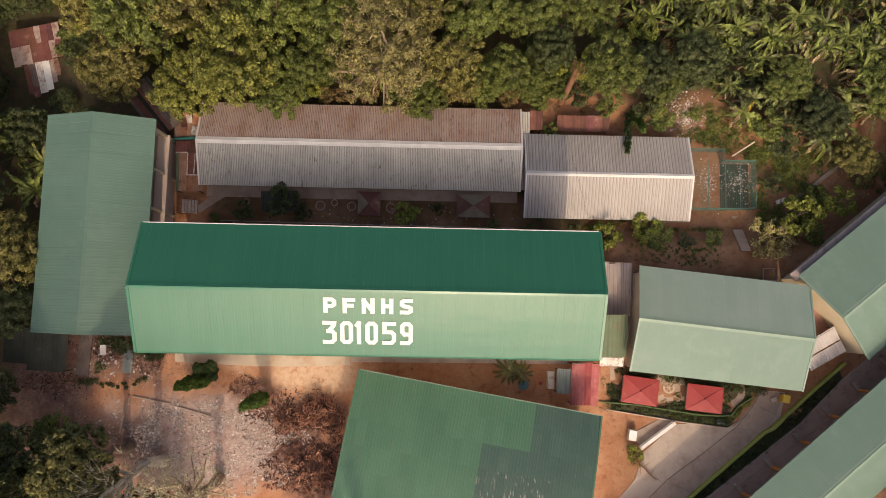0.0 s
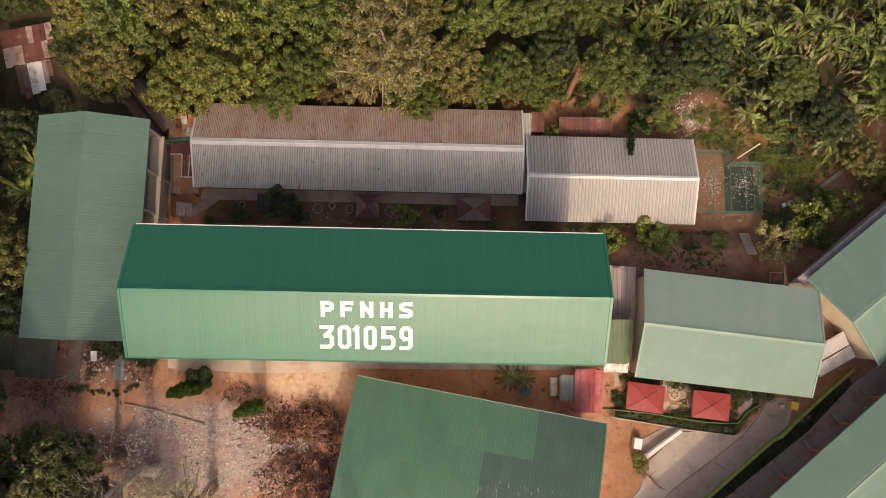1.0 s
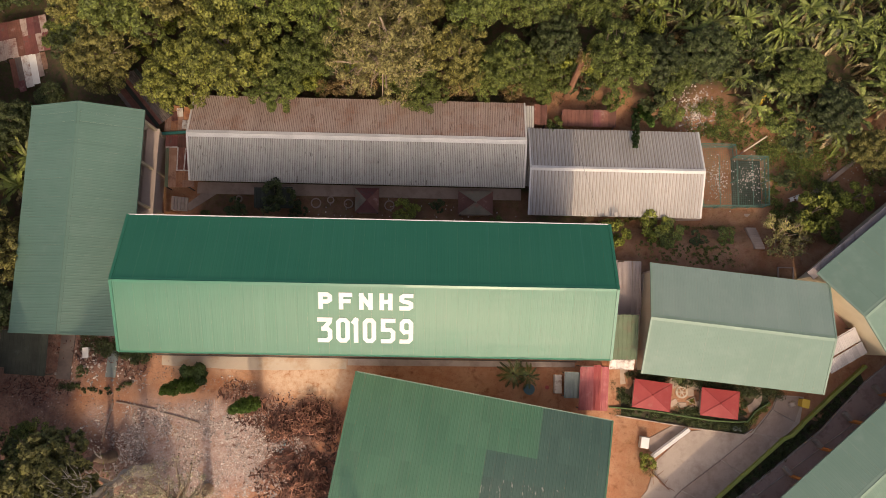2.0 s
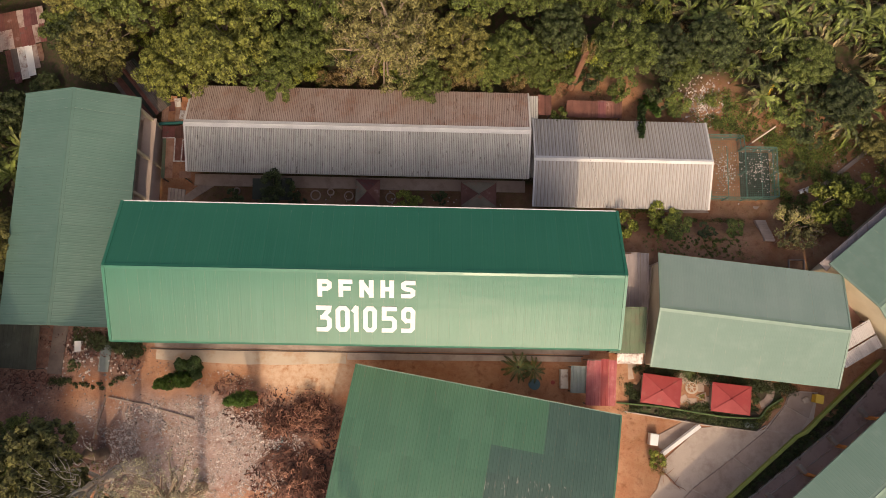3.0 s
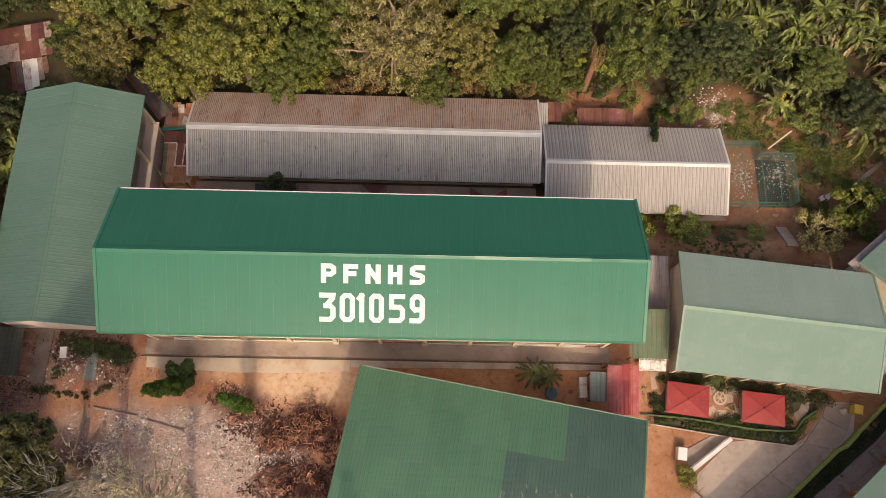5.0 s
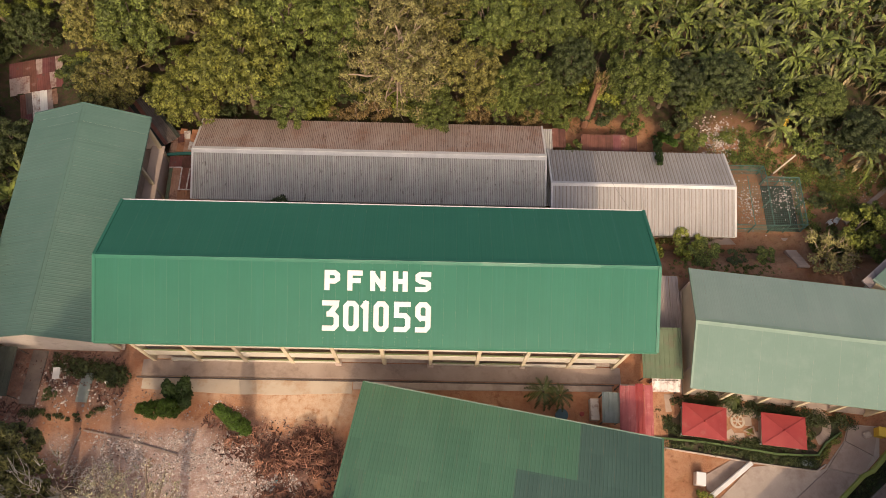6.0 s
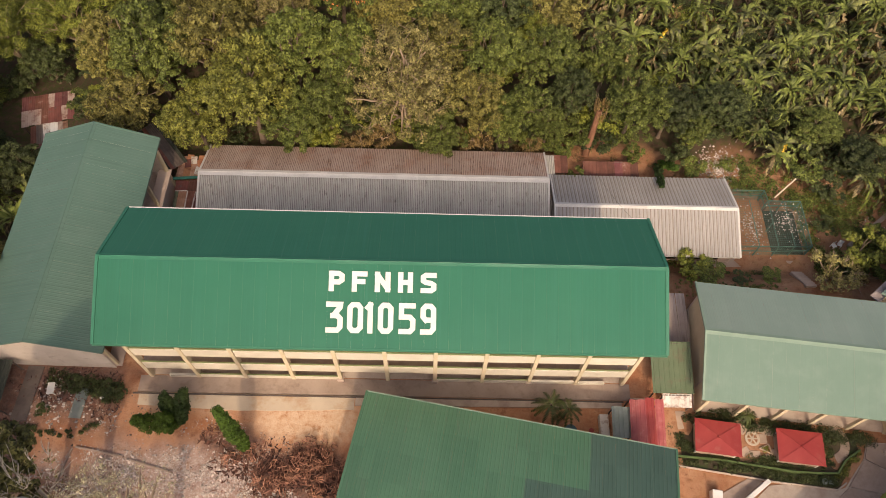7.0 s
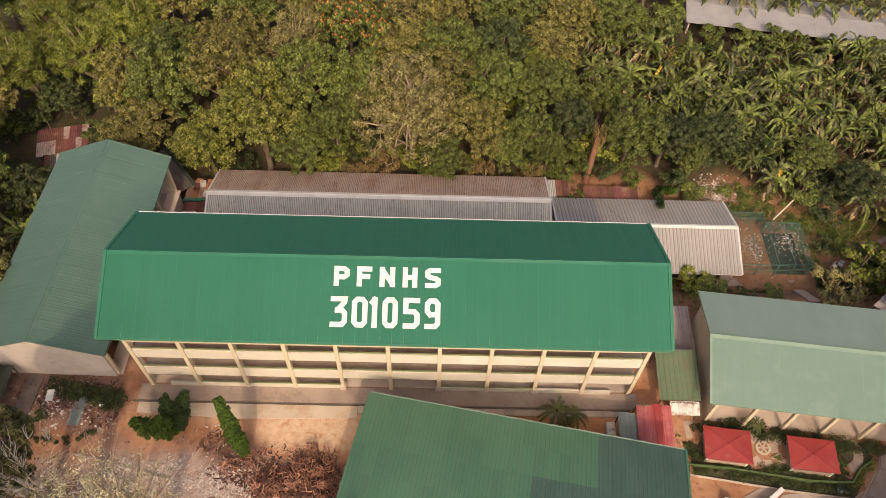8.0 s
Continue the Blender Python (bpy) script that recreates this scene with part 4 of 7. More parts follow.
_pr = patch_roof("lean_to", "patched rusty sheet lean-to beside low block", "lean-to",
                 [(-24.9, -24.1, 18.3, 21.1, -1.96, -4, M_RUSTPALE), (-24.15, -23.4, 18.4, 21.3, -1.92, -3, M_RUSTORANGE), (-23.45, -22.7, 18.4, 20.6, -1.95, 1, M_RUSTPALE),
                  (-22.75, -21.9, 18.5, 21.2, -1.9, 2, M_RUSTORANGE), (-23.6, -22.9, 20.0, 21.0, -1.84, 4, M_WHITESHEET), (-22.9, -22.25, 18.55, 19.6, -1.82, -3, M_WHITESHEET),
                  (-24.2, -23.5, 19.5, 20.6, -1.85, 8, M_DULLRED), (-24.75, -23.3, 16.4, 17.8, -2.0, 0, M_DULLRED), (-23.35, -21.9, 16.4, 17.85, -1.97, 1, M_RUSTSHEET),
                  (-24.6, -24.15, 11.8, 16.35, -2.06, 1, M_MOSSY), (-24.2, -23.2, 11.8, 16.4, -2.02, 1, M_RUSTPALE), (-23.2, -22.35, 13.6, 16.4, -2.06, 0, M_RUSTSHEET),
                  (-22.4, -21.75, 13.8, 16.4, -2.03, 0, M_DULLRED), (-23.3, -21.8, 11.85, 13.8, -2.0, 2, M_RUSTORANGE), (-22.5, -21.2, 11.8, 12.6, -1.98, 2, M_RUSTPALE)],
                 [(-24.5, 11.9, -2.1), (-21.9, 11.9, -2.05), (-24.6, 17.6, -2.05), (-24.7, 20.8, -2.0), (-22.1, 20.8, -1.95)], -4.5)
for _a, _b in (((-24.65, 16.4), (-23.3, 16.42)), ((-23.25, 16.4), (-23.2, 13.75)), ((-23.3, 13.72), (-21.95, 13.72)), ((-22.35, 16.3), (-22.4, 13.8))):
    part("batten", beam(bmesh.new(), (*_a, -1.93), (*_b, -1.93), 0.13, 0.06), M_WHITESHEET, _pr)
part("gutter", beam(bmesh.new(), (-25.1, 17.95, -1.85), (-22.2, 18.2, -1.85), 0.3, 0.16), M_TEAL, _pr, "teal painted gutter")
lean_roof("lean_to", "dark weathered board roof behind the building", (-1.6, -1.2), pose(-27.5, 21.7, 0, 0, 0, 40), 3.6, 7.0, M_DARKWOOD, ground_z=-4.6, category="lean-to", sheet=0.4, ribs=1, seed=10,
          mats=[M_DARKWOOD, M_DARKWOOD, M_DARKSHEET, M_RUSTSHEET])
lean_roof("lean_to", "brown sheet lean-to among trees", (-2.2, -2.0), pose(18.4, 21.4, 0), 1.6, 2.4, M_RUSTSHEET, ground_z=-4.5, category="lean-to", sheet=0.8, seed=12)
lean_roof("lean_to", "long dull brown sheet lean-to on red soil", (-2.9, -2.6), pose(24.3, 21.3, 0), 6.4, 2.0, M_RUSTSHEET, ground_z=-4.5, category="lean-to", sheet=0.9, seed=22, mats=[M_RUSTSHEET, M_MAROON, M_RUSTSHEET])
# shack in the north-west
_sh = random.Random(14)
_rows = []
for _j in range(2):
    for _i in range(8):
        _x0, _y0 = -3.1 + 0.78 * _i, -2.2 + 2.2 * _j
        _rows.append((_x0, _x0 + 0.84, _y0 + _sh.uniform(-0.25, 0.1), _y0 + 2.3, -5.75 + 0.05 * _j + 0.012 * (_i % 2), _sh.uniform(-3, 3), _sh.choice([M_MAROON, M_MAROON, M_DULLRED, M_RUSTSHEET, M_MAROON, M_PALERUST])))
patch_roof("shack", "shack with patched maroon and rusty sheet roof", "shack", _rows, [(-2.9, -2, -5.85), (2.9, -2, -5.85), (-2.9, 2, -5.75), (2.9, 2, -5.75)], -8.3, pose(-44.2, 30.6, 0, 0, 0, 14))
patch_roof("shack", "low shack with pale and rusty sheet roof", "shack",
           [(-2.2, -1.5, -1.9, 1.8, -6.05, 0, M_RUSTSHEET), (-1.5, -0.7, -2.0, 1.9, -6.03, 1, M_DARKWOOD), (-0.75, 0.2, -2.2, 2.2, -5.99, 0, M_WHITESHEET), (0.15, 1.0, -2.0, 2.1, -5.97, -1, M_WHITE),
            (0.95, 1.6, -1.2, 1.9, -6.0, 1, M_PALERUST), (1.6, 2.2, -0.4, 1.8, -6.03, 2, M_RUSTPALE), (-1.6, -0.8, -2.6, -1.2, -5.96, 3, M_MAROON)],
           [(-2, -1.7, -6.1), (1.9, -0.8, -6.05), (-2, 1.6, -6.1), (1.9, 1.6, -6.05)], -8.3, pose(-43.1, 26.7, 0, 0, 0, 15))
# dark lean-to at the south-west corner
lean_roof("lean_to", "dark stained sheet lean-to by the building corner", (1.4, 1.8), pose(-36.5, -7.1, 0, 0, 0, -3), 4.3, 4.6, M_DARKSHEET, ground_z=-0.6, category="lean-to", sheet=0.9, seed=16, jitter=0.02)
lean_roof("lean_to", "low dark sheet lean-to beside another", (0.8, 1.2), pose(-40.2, -6.6, 0, 0, 0, -3), 3.0, 4.0, M_DARKSHEET, ground_z=-0.6, category="lean-to", sheet=0.9, seed=17, jitter=0.04)
solid("plank_path", boxes((-0.75, 0.75, -2.6, 2.6, -0.5, -0.36), bevel=0.03), M_DARKWOOD, "dark brown plank path beside the lean-to", "path", m=pose(-33.3, -7.3, 0, 0, 0, -3))
solid("table", boxes((-0.32, 0.32, -0.55, 0.55, 0.1, 0.16), (-0.3, -0.24, -0.5, -0.44, -0.6, 0.1), (0.24, 0.3, -0.5, -0.44, -0.6, 0.1),
                     (-0.3, -0.24, 0.44, 0.5, -0.6, 0.1), (0.24, 0.3, 0.44, 0.5, -0.6, 0.1)), M_WHITE, "white table standing on bare earth", "table", m=pose(-31.0, -7.0, 0, 0, 0, 5))
solid("board", boxes((-0.55, 0.55, -1.4, 1.4, -0.42, -0.36)), M_GREYSHEET, "grey sheet lying on the ground", "sheet", m=pose(-28.3, -8.2, 0, 0, 0, -4))
solid("board", boxes((-0.15, 0.15, -0.5, 0.5, -0.42, -0.3)), M_WHITE, "white broken board on the ground", "board", m=pose(-26.1, -7.4, 0, 0, 0, -40))


# ---- paving in the south and east ----
def slab(name, outline, z0, z1, material, label, category, kind="structure"):
    return solid(name, prism(bmesh.new(), outline, z0, z1), material, label, category, kind)


_edge = [(x, -8.35 + 0.22 * math.sin(x * 0.21 + 1.0) + 0.10 * noise.noise(Vector((x * 0.8, 3.0, 0.0)))) for x in range(-23, -2)]
slab("pavement", _edge + [(-3.0, -7.18), (-23.0, -7.18)], -0.9, -0.445, M_APRON, "sun-bleached concrete apron dusted with red soil", "pavement")
slab("pavement", [(-2.9, -7.9), (22.0, -7.7), (22.0, -7.18), (-2.9, -7.18)], -0.9, -0.37, M_CONC, "worn concrete path along the building", "pavement")


# ---- trees ----
def leaf_cloud(name, centres, radii, per, leaf, material, seed, up=0.45, aspect=0.5, shell=0.55):
    """Many small pointed leaves round clump centres; each leaf is a piece of its own."""
    rg = np.random.RandomState(seed)
    c = np.repeat(np.asarray(centres, float), per, axis=0)
    r = np.repeat(np.asarray(radii, float), per)
    n = len(c)
    d = rg.normal(size=(n, 3))
    d[:, 2] = np.abs(d[:, 2]) * 0.9 - 0.25
    d /= np.linalg.norm(d, axis=1)[:, None]
    pos = c + d * (r * (shell + (1 - shell) * rg.rand(n) ** 0.7))[:, None] * np.array([1, 1, 0.8])
    nrm = d + np.array([0, 0, up]) + rg.normal(scale=0.45, size=(n, 3))
    nrm /= np.linalg.norm(nrm, axis=1)[:, None]
    t = np.cross(nrm, rg.normal(size=(n, 3)))
    t /= np.linalg.norm(t, axis=1)[:, None]
    b = np.cross(nrm, t)
    s = (leaf * rg.uniform(0.6, 1.3, n))[:, None]
    v = np.empty((n, 3, 3))
    v[:, 0] = pos - t * s * 0.45 - b * s * aspect * 0.5
    v[:, 1] = pos - t * s * 0.45 + b * s * aspect * 0.5
    v[:, 2] = pos + t * s * 0.6 - nrm * s * 0.1
    f = np.arange(n * 3).reshape(-1, 3)
    me = bpy.data.meshes.new(name)
    me.vertices.add(n * 3)
    me.vertices.foreach_set("co", v.ravel())
    me.loops.add(len(f) * 3)
    me.loops.foreach_set("vertex_index", f.ravel())
    me.polygons.add(len(f))
    me.polygons.foreach_set("loop_start", np.arange(len(f)) * 3)
    me.update(calc_edges=True)
    me.materials.append(material)
    return me


def tube(verts, faces, pts, radii, seg=6):
    base = len(verts)
    for k, (p, r) in enumerate(zip(pts, radii)):
        d = Vector(pts[min(k + 1, len(pts) - 1)]) - Vector(pts[max(k - 1, 0)])
        q = d.to_track_quat("Z", "Y")
        for j in range(seg):
            a = 2 * math.pi * j / seg
            verts.append(tuple(Vector(p) + q @ Vector((math.cos(a) * r, math.sin(a) * r, 0))))
    for k in range(len(pts) - 1):
        for j in range(seg):
            i = (j + 1) % seg
            faces.append((base + k * seg + j, base + k * seg + i, base + (k + 1) * seg + i, base + (k + 1) * seg + j))


def limb_path(a, b, rng, bend=0.12, n=5):
    a, b = Vector(a), Vector(b)
    L = (b - a).length
    off = Vector((rng.uniform(-1, 1), rng.uniform(-1, 1), rng.uniform(0.2, 1))) * L * bend
    return [tuple(a.lerp(b, k / n) + off * math.sin(math.pi * k / n) + Vector((rng.uniform(-1, 1), rng.uniform(-1, 1), 0)) * L * 0.02 * (0 < k < n)) for k in range(n + 1)]


def tree_kind(name, label, seed, H, R, leaf_mat, bark, clumps=34, per=150, leaf=0.42, aspect=0.5, crown_low=0.38, clump_r=0.30, twigs=0, flowers=0, shell=0.55, up=0.45, loose=False):
    """A tree of height H and crown radius R about its own foot."""
    rng = random.Random(seed)
    t = thing(name, label, "tree")
    top, low = H, H * crown_low
    cz, rz = (top + low) / 2, (top - low) / 2
    # the crown is several uneven lobes, each a dome of leaf clumps
    lobes = 9 if clumps > 60 else 5
    dome = [(0.0, 0.0, low + (top - low) * 0.62, R * 0.6)]
    for j in range(1, lobes):
        a = j * 2.39996 + rng.uniform(-0.35, 0.35)
        q = R * rng.uniform(0.36, 0.6)
        dome.append((math.cos(a) * q, math.sin(a) * q, low + (top - low) * rng.uniform(0.34, 0.68), R * rng.uniform(0.40, 0.54)))
    cs, rs = [], []
    for k in range(clumps):
        x, y, z, lr = dome[k % lobes]
        a = k * 2.39996 + rng.uniform(-0.4, 0.4)
        h = 1 - 1.4 * (k // lobes + 0.5) / (clumps / lobes)
        w = math.sqrt(max(0.05, 1 - h * h))
        q = rng.uniform(0.72, 1.05)
        rzz = min(lr * 1.15, (top - low) * 0.38)
        cs.append((x + math.cos(a) * w * lr * q, y + math.sin(a) * w * lr * q, min(top - R * clump_r * 0.7, z + h * rzz * q)))
        rs.append(R * clump_r * rng.uniform(0.6, 1.3))
    v, f = [], []
    fork = Vector((rng.uniform(-0.3, 0.3), rng.uniform(-0.3, 0.3), low * rng.uniform(0.8, 1.1)))
    r0 = 0.035 * H + 0.05
    tube(v, f, limb_path((0, 0, -0.4), fork, rng, 0.05), [r0 * (1.35 - 0.1 * k) if k == 0 else r0 * (1 - 0.07 * k) for k in range(6)], 8)
    tube(v, f, limb_path(fork, (0, 0, top * 0.9), rng, 0.06), [r0 * 0.62 * (1 - 0.17 * k) for k in range(6)])
    for k in range(0, clumps, 6 if clumps > 60 else 6):
        tube(v, f, limb_path(fork.lerp(Vector((0, 0, top * 0.8)), rng.uniform(0, 0.7)), cs[k], rng), [r0 * 0.42 * (1 - 0.165 * j) for j in range(6)], 5)
    for k in range(twigs):
        c = Vector(cs[rng.randrange(clumps)])
        d = Vector((c.x, c.y, (c.z - low) / (top - low) * R * 0.8 + 0.2)).normalized() + Vector((rng.uniform(-0.6, 0.6), rng.uniform(-0.6, 0.6), rng.uniform(-0.2, 0.6)))
        if loose:
            # short branching twigs that lie within the crown
            d = Vector((rng.gauss(0, 0.6), rng.gauss(0, 0.6), rng.uniform(-0.1, 0.9))) * rng.uniform(0.4, 0.8)
        tube(v, f, limb_path(c, c + d * R * rng.uniform(0.2, 0.42), rng, 0.1, 3), [0.03, 0.024, 0.016, 0.008], 3)
    part_me = raw("trunk", v, f, bark, True)
    put("trunk", part_me, t, Matrix())
    put("crown", leaf_cloud("crown", cs, rs, per, leaf, leaf_mat, seed, up, aspect, shell), t, Matrix())
    if flowers:
        tops = [(c, r) for c, r in zip(cs, rs) if c[2] > cz]
        put("blossom", leaf_cloud("blossom", [(c[0], c[1], c[2] + r * 0.4) for c, r in tops], [r * 0.8 for c, r in tops], flowers, 0.2, M_FLOWER, seed + 5, 0.8, 0.8, 0.7), t, Matrix())
    return t, H, R


KINDS = {
    "bright": tree_kind("tree", "broad tree with bright green leaves", 11, 10, 4.5, LEAF["bright"], M_BARK, 180, 116, 0.27, 0.68, clump_r=0.14, shell=0.35),
    "mid": tree_kind("tree", "broad tree with mid-green leaves", 12, 10, 4.5, LEAF["mid"], M_BARK, 180, 110, 0.27, 0.66, clump_r=0.14, shell=0.35),
    "leafy": tree_kind("tree", "broad tree with mixed green leaves", 32, 10, 4.5, LEAF["mid"], M_BARK, 180, 108, 0.27, 0.68, 0.33, 0.135, shell=0.35),
    "olive": tree_kind("tree", "dense tree with small olive-green leaves", 13, 10, 4.5, LEAF["olive"], M_BARK, 190, 96, 0.27, 0.7, 0.3, 0.13, shell=0.3),
    "dark": tree_kind("tree", "dense tree with dark green leaves", 14, 10, 4.5, LEAF["dark"], M_BARK, 165, 92, 0.32, 0.62, 0.3, 0.14, shell=0.35),
    "dry": tree_kind("tree", "half-bare tree with pale twigs and dry olive leaves", 15, 10, 4.5, LEAF["sage"], M_PALEBARK, 210, 96, 0.20, 0.6, 0.14, 0.12, 420, 0, 0.15, loose=True),
    "pale": tree_kind("tree", "pale dry tree with dense fine twigs", 25, 16.1, 5.6, LEAF["pale"], M_PALEBARK, 240, 42, 0.17, 0.5, 0.5, 0.105, 150, 0, 0.15),
    "tall": tree_kind("tree", "tall tree with olive-green leaves", 26, 18.7, 5.4, LEAF["deep"], M_BARK, 240, 150, 0.40, 0.7, 0.62, 0.12, 30, 0, 0.3),
    "flower": tree_kind("tree", "tree with orange blossom on top", 16, 10, 4.5, LEAF["mid"], M_BARK, 170, 94, 0.31, 0.62, clump_r=0.14, flowers=11, shell=0.35),
    "feather": tree_kind("bamboo_clump", "feathery soft green bamboo clump", 17, 10, 4.5, LEAF["bamboo"], M_PALEBARK, 130, 130, 0.55, 0.16, 0.15, 0.15, 40, 0, 0.2, 0.1),
    "bare": tree_kind("tree", "nearly leafless tree with whitish branches", 22, 17, 3.4, LEAF["sage"], M_WHITEBARK, 70, 14, 0.22, 0.5, 0.55, 0.15, 240),
    "woods": tree_kind("tree", "distant broad green tree", 23, 10, 4.5, LEAF["mid"], M_BARK, 50, 50, 0.85, 0.7, 0.3, 0.2),
    "shrub": tree_kind("shrub", "rounded leafy green shrub", 18, 4, 2.2, LEAF["mid"], M_BARK, 32, 66, 0.29, 0.64, 0.1, 0.2, shell=0.35),
    "shrub_bright": tree_kind("shrub", "rounded shrub with yellow-green leaves", 19, 4, 2.2, LEAF["fresh"], M_BARK, 32, 66, 0.29, 0.66, 0.1, 0.2, shell=0.35),
    # Darker leaf copy of the shrub; deep undergrowth shade is put into its colour.
    "shrub_dark": tree_kind("shrub", "dark green shrub, leaves darkened for shade", 20, 4, 2.2, LEAF["dark"], M_BARK, 32, 66, 0.29, 0.64, 0.1, 0.2, shell=0.35),
    "shrub_olive": tree_kind("shrub", "open olive-leaved shrub with pale stems", 24, 4, 2.2, LEAF["sage"], M_PALEBARK, 34, 52, 0.24, 0.55, 0.1, 0.2, 60, 0, 0.25),
    "shrub_dry": tree_kind("shrub", "sparse shrub with dry yellowish leaves", 21, 4, 2.2, LEAF["dry"], M_PALEBARK, 24, 60, 0.26, 0.5, 0.1, 0.32, 40, 0, 0.2),
}
_used = {}


def plant(kind, x, y, top, r, turn=None, group=""):
    """One tree with its foot on the ground, its top at the height top and crown radius r."""
    if group == "undergrowth" and (math.hypot((x - 37.4) / 3.0, (y - 22.8) / 4.0) < 1 or (-48.5 < x < -39.0 and 22 < y < 34)):
        return      # the littered bank and the shack roofs stay bare
    t, H, R = KINDS[kind]
    z = height(x, y) - 0.05
    a = (x * 37.7 + y * 71.3) % 360 if turn is None else turn
    m = pose(x, y, z, 0, 0, a) @ Matrix.Diagonal((r / R, r / R, (top - z) / H, 1))
    if kind not in _used:
        _used[kind] = True
        t.matrix_basis = m
        t["group"] = group or "trees round the school"
    else:
        ob = copy_thing(t, Matrix())
        ob.matrix_basis = m
        ob["group"] = group or "trees round the school"


ROW1 = [("olive", -31, 25.3, 4.6, 4.2), ("bright", -22.6, 23.2, 5.0, 3.9), ("bright", -16.5, 25.3, 9.5, 5.2), ("leafy", -11.5, 23.3, 4.6, 3.6), ("mid", -8, 26.5, 6.2, 3.2),
        ("dry", 0.6, 27.0, 10.4, 6.4), ("mid", 4.5, 23.4, 2.6, 2.9), ("olive", 8.6, 26.2, 6.3, 3.7), ("leafy", 14, 26.6, 4.6, 3.2), ("leafy", 11.3, 24.6, 3.4, 2.4), ("mid", 16.8, 25.2, 2.6, 2.0), ("dark", 19.5, 29, 4.0, 3.0),
        ("leafy", 26.4, 26.8, 4.9, 3.9), ("dark", 31, 27.2, 3.6, 3.2), ("mid", 33.6, 25.8, 1.3, 2.3), ("dark", 37.5, 29, 1.8, 3.2)]
ROW2 = [("olive", -34.3, 33, 6, 3.8), ("leafy", -28.5, 31, 8.6, 5), ("olive", -20.5, 32, 10, 5), ("mid", -12.5, 31.3, 9, 4.5), ("leafy", -6, 31.4, 8.6, 4.3), ("flower", -7.2, 40.2, 11.0, 4.6), ("olive", 3, 32.2, 8, 4.6),
        ("mid", 10, 33, 7, 4.5), ("mid", 17, 34, 5.5, 4), ("leafy", 24, 33.5, 4, 3.4), ("shrub_bright", 31.5, 33, -0.5, 2.4)]
ROW3 = [("feather", -49, 38, 5, 5.5), ("feather", -41.5, 40, 6, 5), ("feather", -36, 44, 7, 5), ("mid", -30, 38.5, 6, 4.6), ("dark", -33, 36, 3, 3.6), ("olive", -22, 39.5, 8, 5), ("dry", -14, 38.5, 9, 4.5),
        ("olive", -2, 39.5, 7, 4.6), ("mid", 5, 39.5, 7, 4.6), ("dark", 11.5, 40, 6, 4.2), ("olive", 18, 41, 5, 4.2), ("feather", 15, 36.5, 4.5, 3.2),
        ("feather", -47, 47, 6, 6), ("mid", -40, 50, 7, 5.5), ("olive", -31, 49, 7, 5.5), ("mid", -22, 48, 8, 5.5), ("olive", -13, 47, 8, 5.2), ("dry", -5, 47.5, 8, 5), ("olive", 4, 48, 7, 5.2),
        ("mid", 13, 48.5, 6, 5), ("olive", 21, 49, 5, 4.5), ("mid", 28, 50.5, 3, 4), ("feather", -56, 40, 6, 6), ("mid", -56, 50, 8, 6),
        ("woods", -48, 57, 8, 6), ("woods", -36, 59, 9, 6), ("woods", -25, 58, 9, 6), ("woods", -13, 58, 9, 6), ("woods", -1, 58, 8, 6), ("woods", 11, 59, 7, 6), ("woods", 23, 59, 6, 5.5),
        ("woods", 34, 60, 4, 5), ("woods", 46, 64, 4, 5), ("woods", 58, 65, 4, 5), ("woods", 70, 63, 4, 5)]
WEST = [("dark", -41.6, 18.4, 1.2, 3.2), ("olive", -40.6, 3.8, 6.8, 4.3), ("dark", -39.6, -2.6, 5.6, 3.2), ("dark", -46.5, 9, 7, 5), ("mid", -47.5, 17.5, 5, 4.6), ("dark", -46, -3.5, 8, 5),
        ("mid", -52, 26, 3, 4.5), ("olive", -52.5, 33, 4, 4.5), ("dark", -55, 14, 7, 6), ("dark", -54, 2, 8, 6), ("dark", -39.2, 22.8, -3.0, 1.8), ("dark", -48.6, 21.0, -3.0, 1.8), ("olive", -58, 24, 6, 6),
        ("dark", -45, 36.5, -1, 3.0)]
# The two tall trees at y = -27 are unseen, added for their shadows.
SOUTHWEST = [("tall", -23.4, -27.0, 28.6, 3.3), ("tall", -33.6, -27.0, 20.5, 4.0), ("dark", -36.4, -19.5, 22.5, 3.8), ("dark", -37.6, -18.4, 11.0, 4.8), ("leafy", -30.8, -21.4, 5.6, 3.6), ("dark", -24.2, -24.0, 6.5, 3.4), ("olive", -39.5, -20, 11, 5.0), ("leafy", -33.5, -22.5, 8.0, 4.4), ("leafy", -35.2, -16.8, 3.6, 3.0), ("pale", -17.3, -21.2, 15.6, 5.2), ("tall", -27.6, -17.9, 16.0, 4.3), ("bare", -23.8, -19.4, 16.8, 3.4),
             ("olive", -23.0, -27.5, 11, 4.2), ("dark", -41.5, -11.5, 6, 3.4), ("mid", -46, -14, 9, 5)]
